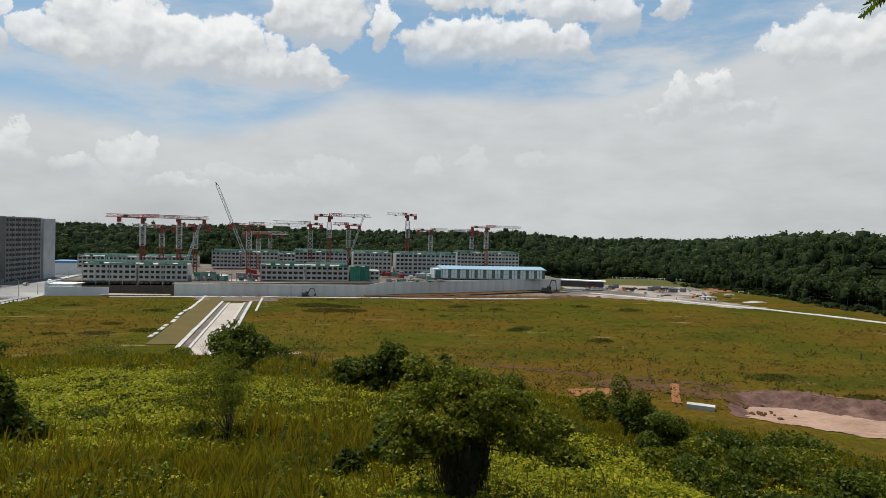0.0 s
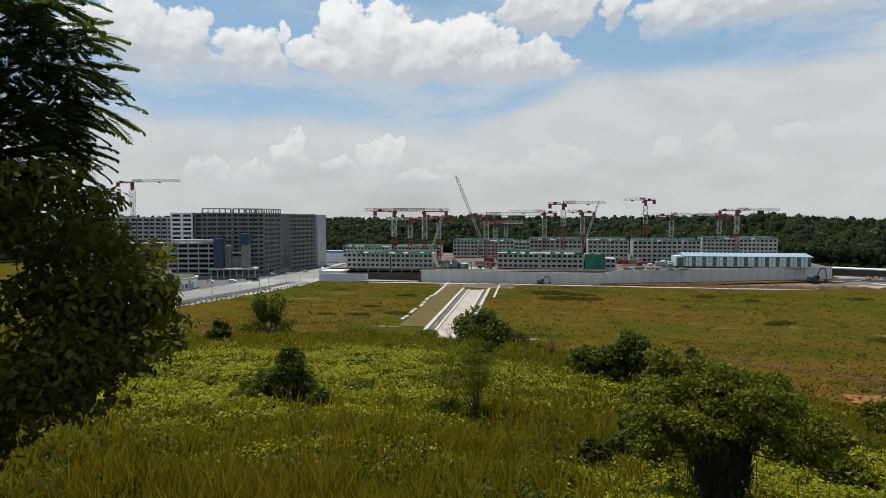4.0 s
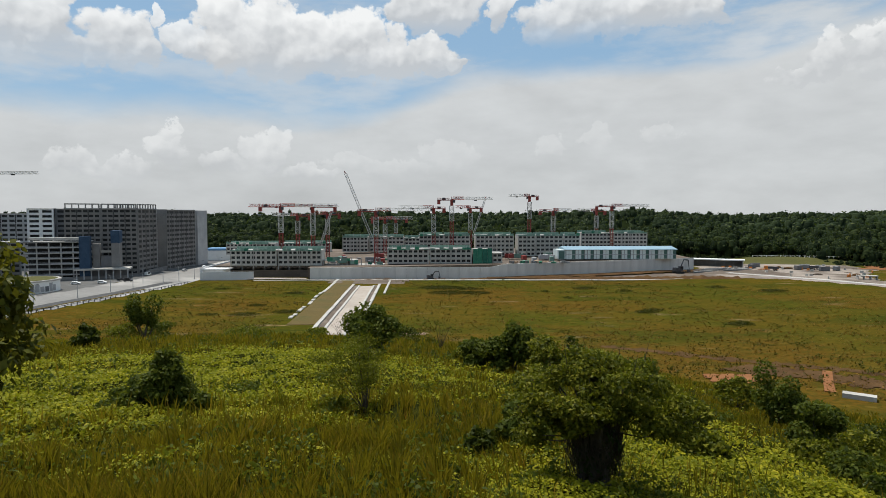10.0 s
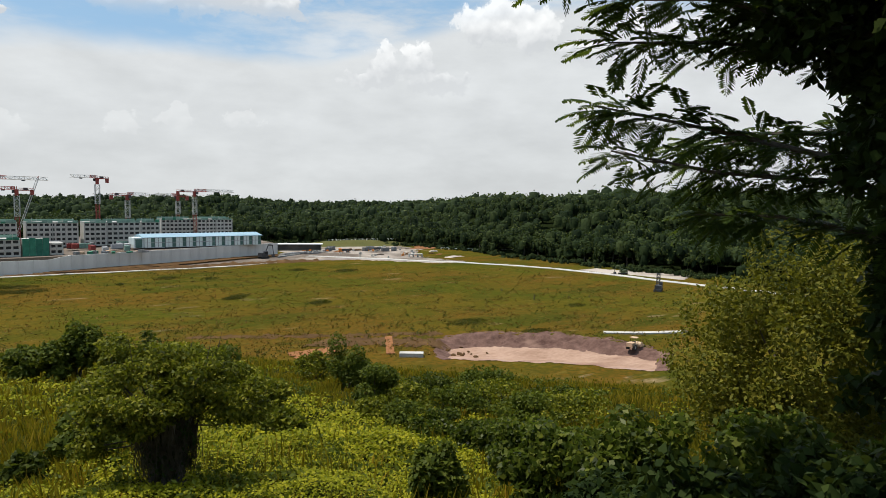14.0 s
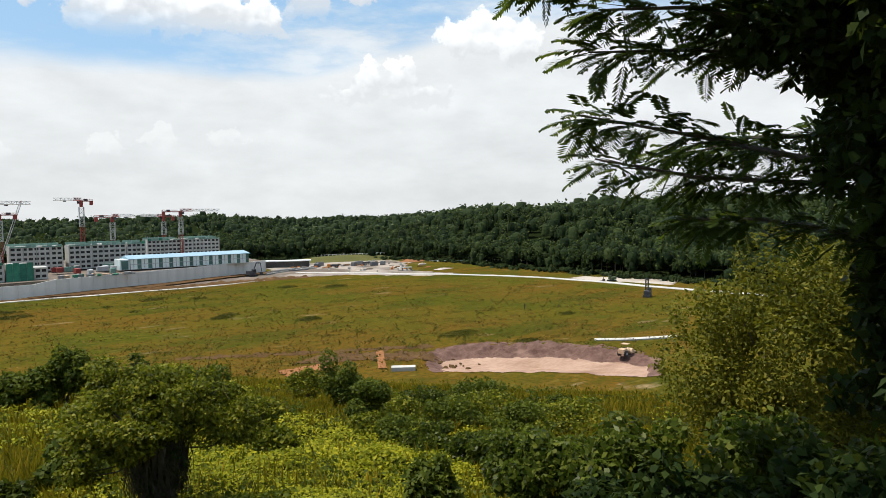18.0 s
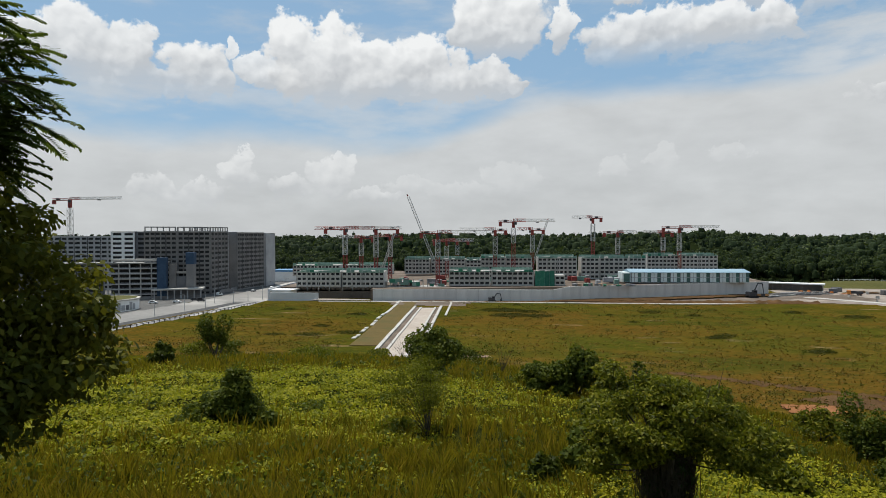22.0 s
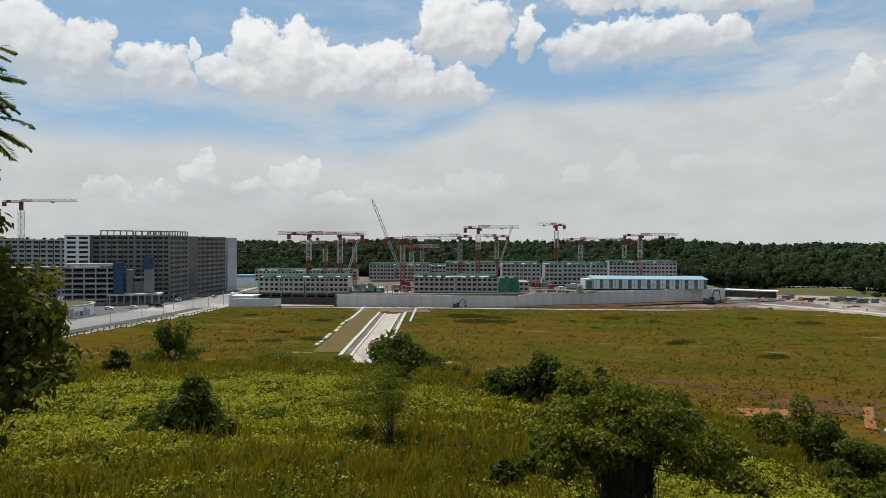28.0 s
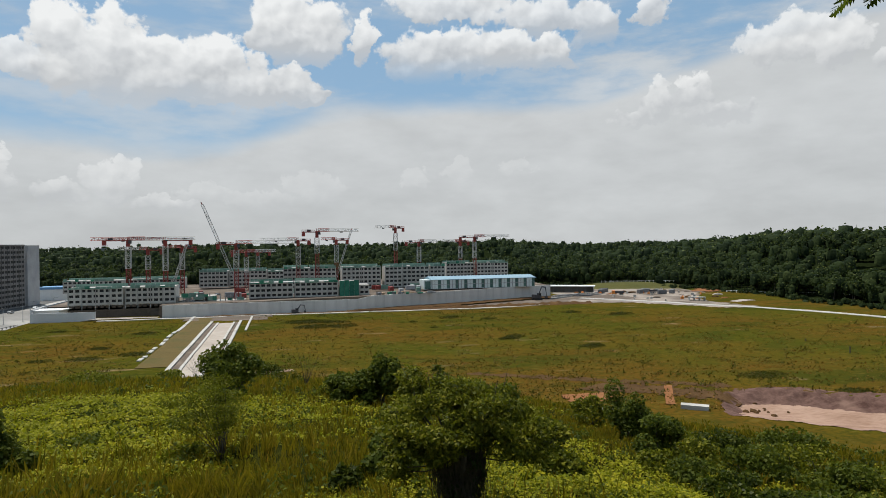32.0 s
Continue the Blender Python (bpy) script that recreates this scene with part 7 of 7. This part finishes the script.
def container(x, y, z, turn, mt, label, l=6.0, h=2.6):
    e = thing("site_container", label, "container", "site containers", (x, y, z), turn)
    part("box", Shape().box(-l / 2, -1.2, 0.1, l / 2, 1.2, h), mt, e)
    n = int(l / 0.8)
    for k in range(n):
        part("rib", Shape().box(-l / 2 + k * 0.8 + 0.2, -1.26, 0.2, -l / 2 + k * 0.8 + 0.5, -1.2, h - 0.1), mt, e)
    part("door", Shape().box(l / 2, -1.1, 0.2, l / 2 + 0.05, 1.1, h - 0.1), M["facade_pale"], e)
    part("skid", Shape().box(-l / 2, -1.2, -0.3, l / 2, -1.0, 0.1).box(-l / 2, 1.0, -0.3, l / 2, 1.2, 0.1), M["steel_dark"], e)


def fence(name, line, gap, h, mt, label, base=None, w=0.35, rail=True):
    f = thing(name, label, "fence", "", (0, 0, 0))
    for (x0, y0), (x1, y1) in zip(line[:-1], line[1:]):
        n = max(1, int(math.hypot(x1 - x0, y1 - y0) / gap))
        for k in range(n):
            x, y = x0 + (x1 - x0) * k / n, y0 + (y1 - y0) * k / n
            z = float(land(x, y)) if base is None else base(x, y)
            p = part("post", post_mesh(w, h, mt), None, f)
            p.matrix_basis = pose(x, y, z - 0.2)
        if rail:
            za = float(land(x0, y0)) if base is None else base(x0, y0)
            zb = float(land(x1, y1)) if base is None else base(x1, y1)
            part("rail", Shape().tube((x0, y0, za + h * 0.75), (x1, y1, zb + h * 0.75), 0.08), mt, f)
    return f


def post_mesh(w, h, mt):
    key = (w, h, mt.name)
    if key not in post_mesh.made:
        me = Shape().box(-w / 2, -w / 2, 0, w / 2, w / 2, h).box(-w * 0.6, -w * 0.6, h, w * 0.6, w * 0.6, h + 0.06).mesh("post")
        me.materials.append(mt)
        post_mesh.made[key] = me
    return post_mesh.made[key]


post_mesh.made = {}


def build_details():
    r = random.Random(31)
    excavator(8.0, 352.5, 10, scale=1.05, label="dark excavator working at the foot of the wall")
    excavator(163.0, 381.0, 15, scale=1.6, raise_arm=1.5, label="large dark excavator at the end of the wall")
    excavator(289.9, 200.0, 160, "machine_olive", "olive green excavator beside the track", 1.1)
    drill_rig(246.5, 151.5), road_roller(141.2, 93.4)
    truck(266, 405, 20, M["crane_white"], "white tipper truck on the bare ground")
    truck(232, 398, 160, M["orange"], "orange tipper truck among the works")
    # long white roof of the site canteen
    m, l = along((196, 441), (227, 424))
    b = thing("canteen_shelter", "long white flat-roofed shelter beside the works", "shelter")
    b.matrix_basis = m
    part("roof", Shape().slab([(-1, -3), (l + 1, -3), (l + 1, 6), (-1, 6)], 4.6, 5.3), M["white"], b)
    part("back_wall", Shape().box(0, 4.5, 0, l, 5, 4.6), M["facade_grey"], b)
    for k in range(7):
        part("post", Shape().box(k * l / 6 - 0.15, -2.6, 0, k * l / 6 + 0.15, -2.3, 4.6), M["steel_grey"], b)
    part("end_wall", Shape().box(l - 0.3, -2.6, 0, l, 5, 4.6), M["white"], b)
    # white hoarding behind it
    line = [(184.0, 436.0), (197.0, 446.0)]
    for (x0, y0), (x1, y1) in zip(line[:-1], line[1:]):
        l = math.hypot(x1 - x0, y1 - y0)
        n = int(l / 3)
        a = math.degrees(math.atan2(y1 - y0, x1 - x0))
        for k in range(n):
            ob = part("hoarding_panel", hoard_mesh(l / n), None)
            ob.matrix_basis = pose(x0 + (x1 - x0) * k / n, y0 + (y1 - y0) * k / n, 0.1, 0, 0, a)
            tagged(ob, "white steel hoarding panel beside the site", "hoarding", "white hoarding panels")
    for k, (x, y, l, a) in enumerate(((186, 392, 22, 25), (190, 398, 26, 22), (196, 405, 30, 20), (203, 411, 24, 18), (178, 386, 10, 30), (206, 398, 14, 10), (214, 404, 18, 8), (222, 412, 16, 14))):
        s = Shape()
        s.box(-l / 2, -0.5, 0, l / 2, 0.5, 0.12).box(-l / 2, -0.06, 0.12, l / 2, 0.06, 0.78).box(-l / 2, -0.5, 0.78, l / 2, 0.5, 0.9)
        ob = part("steel_beam", s, M["crane_white"] if k % 3 == 0 else M["steel_grey"])
        ob.matrix_basis = pose(x, y, float(land(x, y)) + 0.1, 0, 0, a)
        tagged(ob, "long steel beam lying on the mud", "steel beam", "steel beams")
    for k in range(34):
        x, y = r.uniform(205, 292), r.uniform(345, 432)
        if y < 800 - 1.75 * x - 60 or y > 470 - 0.1 * x:
            continue
        s = Shape().slab([(-0.8, -0.35), (0.8, -0.35), (0.8, 0.35), (-0.8, 0.35)], 0, 0.35).slab([(-0.75, -0.16), (0.75, -0.16), (0.75, 0.16), (-0.75, 0.16)], 0.35, 1.1)
        ob = part("barrier", s, M["orange"] if r.random() < 0.2 else M["concrete_pale"])
        ob.matrix_basis = pose(x, y, float(land(x, y)) + 0.08, 0, 0, r.uniform(0, 180)) @ Matrix.Scale(1.3, 4)
        tagged(ob, "plastic water-filled road barrier on bare ground", "barrier", "road barriers")
    for k in range(6):
        x, y = r.uniform(226, 280), r.uniform(385, 432)
        container(x, y, float(land(x, y)) + 0.35, r.uniform(-20, 40), M[r.choice(("steel_grey", "facade_grey", "facade_dark", "mud"))], "steel site container on the bare ground")
    for k in range(30):
        x, y = r.uniform(176, 300), r.uniform(352, 440)
        if y < 330 + 0.0 * x or y < 800 - 1.9 * x or y > 480 - 0.15 * x:
            continue
        bm = bmesh.new()
        bmesh.ops.create_icosphere(bm, subdivisions=2, radius=1.0)
        sx, sy, sz = r.uniform(1.5, 5.0), r.uniform(1.0, 2.5), r.uniform(0.5, 1.4)
        for q in bm.verts:
            q.co = Vector((q.co.x * sx, q.co.y * sy, max(q.co.z, -0.15) * sz)) * r.uniform(0.85, 1.12)
        me = bpy.data.meshes.new("earth_mound")
        bm.to_mesh(me)
        bm.free()
        me.materials.append(M[r.choice(("soil_dark", "mud", "sand", "soil_orange"))])
        ob = new("earth_mound", me)
        ob.matrix_basis = pose(x, y, float(land(x, y)) + 0.1, 0, 0, r.uniform(-20, 50))
        tagged(ob, "low mound of dug earth on the bare ground", "earth mound", "earth mounds")
    # small culvert portal by the track
    c = thing("culvert_portal", "white concrete culvert portal beside the track", "culvert", "", (255, 342, float(land(255, 342))), -25)
    part("deck", Shape().box(-5, -2.0, 2.0, 5, 2.0, 2.4), M["concrete_pale"], c)
    for px in (-4.8, -1.7, 1.4, 4.4):
        part("pier", Shape().box(px, -1.9, 0, px + 0.4, 1.9, 2.0), M["concrete"], c)
    fence("bank_fence", [(258, 468.5), (280, 462), (302, 455.5), (318, 451)], 3.0, 1.4, M["white"], "line of white posts along the grassed bank", lambda x, y: 4.4, 0.3)
    fence("wood_fence", [(318, 392), (330, 372), (341, 350), (350, 322), (352, 295)], 3.0, 1.7, M["white"], "white post fence before the woods", None, 0.4)
    drape("bare_strip", [(287, 225), (300, 228), (318, 180), (296, 168)], M["sand"], "second pale strip of bare earth beyond the track", 0.12, 2.5, ragged=2, seed=41)
    drape("bank_patch", [(270, 330), (286, 338), (288, 330), (274, 326)], M["sand"], "pale earth on the bank", 0.3, 1.5, ragged=1.5, seed=42)
    for x, y, h in ((181.2, 165.2, 2.2), (196, 160, 1.0), (205, 157, 0.9), (188, 190, 1.0)):
        ob = part("marker_post", Shape().tube((0, 0, 0), (0, 0, h), 0.22, 0.16, 7), M["bark"])
        ob.matrix_basis = pose(x, y, float(land(x, y)) - 0.05)
        tagged(ob, "short dark stump standing in the field", "stump", "field stumps")
    # site clutter on the platform
    for k in range(26):
        x, y = (r.uniform(-54, -20), r.uniform(386, 425)) if k < 9 else (r.uniform(54, 92), r.uniform(372, 424)) if k < 20 else (r.uniform(-8, 40), r.uniform(392, 424))
        zz = PLAT - 0.6 if x < 44 else PLAT + 1.0
        container(x, y, zz + 0.35, r.choice((0, 90)) + r.uniform(-8, 8), M[r.choice(("steel_grey", "net_pale", "facade_pale", "crane_red", "facade_grey"))], "site container and stores between the blocks")
    for k in range(40):
        x = r.uniform(54, 92) if k < 16 else r.uniform(-54, 44)
        y = r.uniform(364, 370) if x > 54 else r.uniform(388, 426)
        zz = PLAT - 0.6 if x < 44 else PLAT + 1.0
        mt = M[r.choice(("machine_tan", "steel_grey", "facade_pale", "net"))]
        ob = thing("formwork_stack", "", "", "", (x, y, zz), r.uniform(0, 180))
        for j in range(r.randint(3, 5)):
            part("panel", Shape().box(-1.6 + 0.05 * (j % 2), -0.9, j * 0.3, 1.6 + 0.05 * (j % 2), 0.9, j * 0.3 + 0.22), mt, ob)
        tagged(ob, "stacked formwork panels on the platform", "formwork", "formwork stacks")
    # the new road by the flats
    for x, y in ((-144.8, 301), (-141, 316), (-146, 339), (-135, 338), (-132, 352), (-127, 362), (-150, 282), (-157, 262), (-134, 392), (-131, 420)):
        street_lamp(x, y, 8.0, r.choice((0, 180)))
    for x, y, a, mt, lb, van in ((-162, 349.5, 15, M["car_dark"], "dark car waiting at the junction", False), (-156.5, 345, 20, M["car_dark"], "dark van waiting at the junction", True), (-179, 335, 10, M["white"], "white car on the new road", False), (-167, 338, 12, M["white"], "white car on the new road", False), (-161, 471 - 90, 80, M["white"], "white van parked below the flats", True), (-150, 410, 85, M["facade_pale"], "silver car on the new road", False), (-146, 436, 85, M["white"], "white car on the new road", False)):
        car(x, y, a, mt, lb, van)
    fence("road_railing", [(-147, 228), (-139, 252), (-132.5, 280), (-126, 309), (-121.5, 340)], 3.0, 1.2, M["steel_dark"], "dark post railing along the edge of the new road", None, 0.28)
    w = Shape().box(-232, 340, 0, -231.5, 352, 1.6)
    m, l = along((-214, 349), (-166, 366))
    ob = part("wall_road", Shape().box(0, 0, 0, l, 0.4, 1.9), M["facade_grey"])
    ob.matrix_basis = m
    tagged(ob, "low grey wall between the road and the car park", "wall", kind="structure")
    # tall buildings on the far hills
    for az, d, wd, h, n in ((13.0, 1850, 46, 7, 5), (14.6, 1850, 30, 6, 3), (29.9, 1900, 30, 14, 4), (31.5, 1900, 46, 10, 5), (33.6, 1700, 60, 9, 6), (36.2, 1500, 70, 8, 7), (-7.4, 1900, 26, 15, 3), (-9.6, 1900, 20, 12, 3), (-14.0, 1900, 24, 10, 3), (20.4, 1900, 36, 7, 4)):
        x, y = spot(az, d)
        b = thing("far_building", "pale building on the far wooded hills", "building", "buildings on the hills", (x, y, float(land(x, y)) - 3.0), -az)
        part("wall", Shape().box(-wd / 2, 0, 0, wd / 2, 14, 9 + h), M["facade_pale"], b)
        for f in range(3):
            part("window_band", Shape().box(-wd / 2 + 1, -0.1, 9 + f * h / 3.4, wd / 2 - 1, 0, 9 + f * h / 3.4 + 1.6), M["deep_shade"], b)
        part("roof", Shape().box(-wd / 2 - 0.5, -0.5, 9 + h, wd / 2 + 0.5, 14.5, 9.6 + h), M["concrete"], b)


M["machine_olive"] = material("olive paint", (0.05, 0.065, 0.03), (0.08, 0.10, 0.045), 0.5, 0.7, 0.1)
M["steel_grey"] = material("grey steel", (0.16, 0.165, 0.17), (0.26, 0.265, 0.27), 0.5, 0.6, 0.1, metal=0.2)


def hoard_mesh(l):
    key = round(l, 3)
    if key not in hoard_mesh.made:
        s = Shape().box(0.02, 0, 0, l - 0.02, 0.08, 4.6)
        for k in range(6):
            s.box(0.2 + k * l / 6.5, -0.06, 0.1, 0.4 + k * l / 6.5, 0, 4.5)
        s.box(0, -0.1, 4.6, l, 0.3, 4.75)
        me = s.mesh("hoarding_panel")
        me.materials.append(M["white"])
        hoard_mesh.made[key] = me
    return hoard_mesh.made[key]


hoard_mesh.made = {}
build_details()
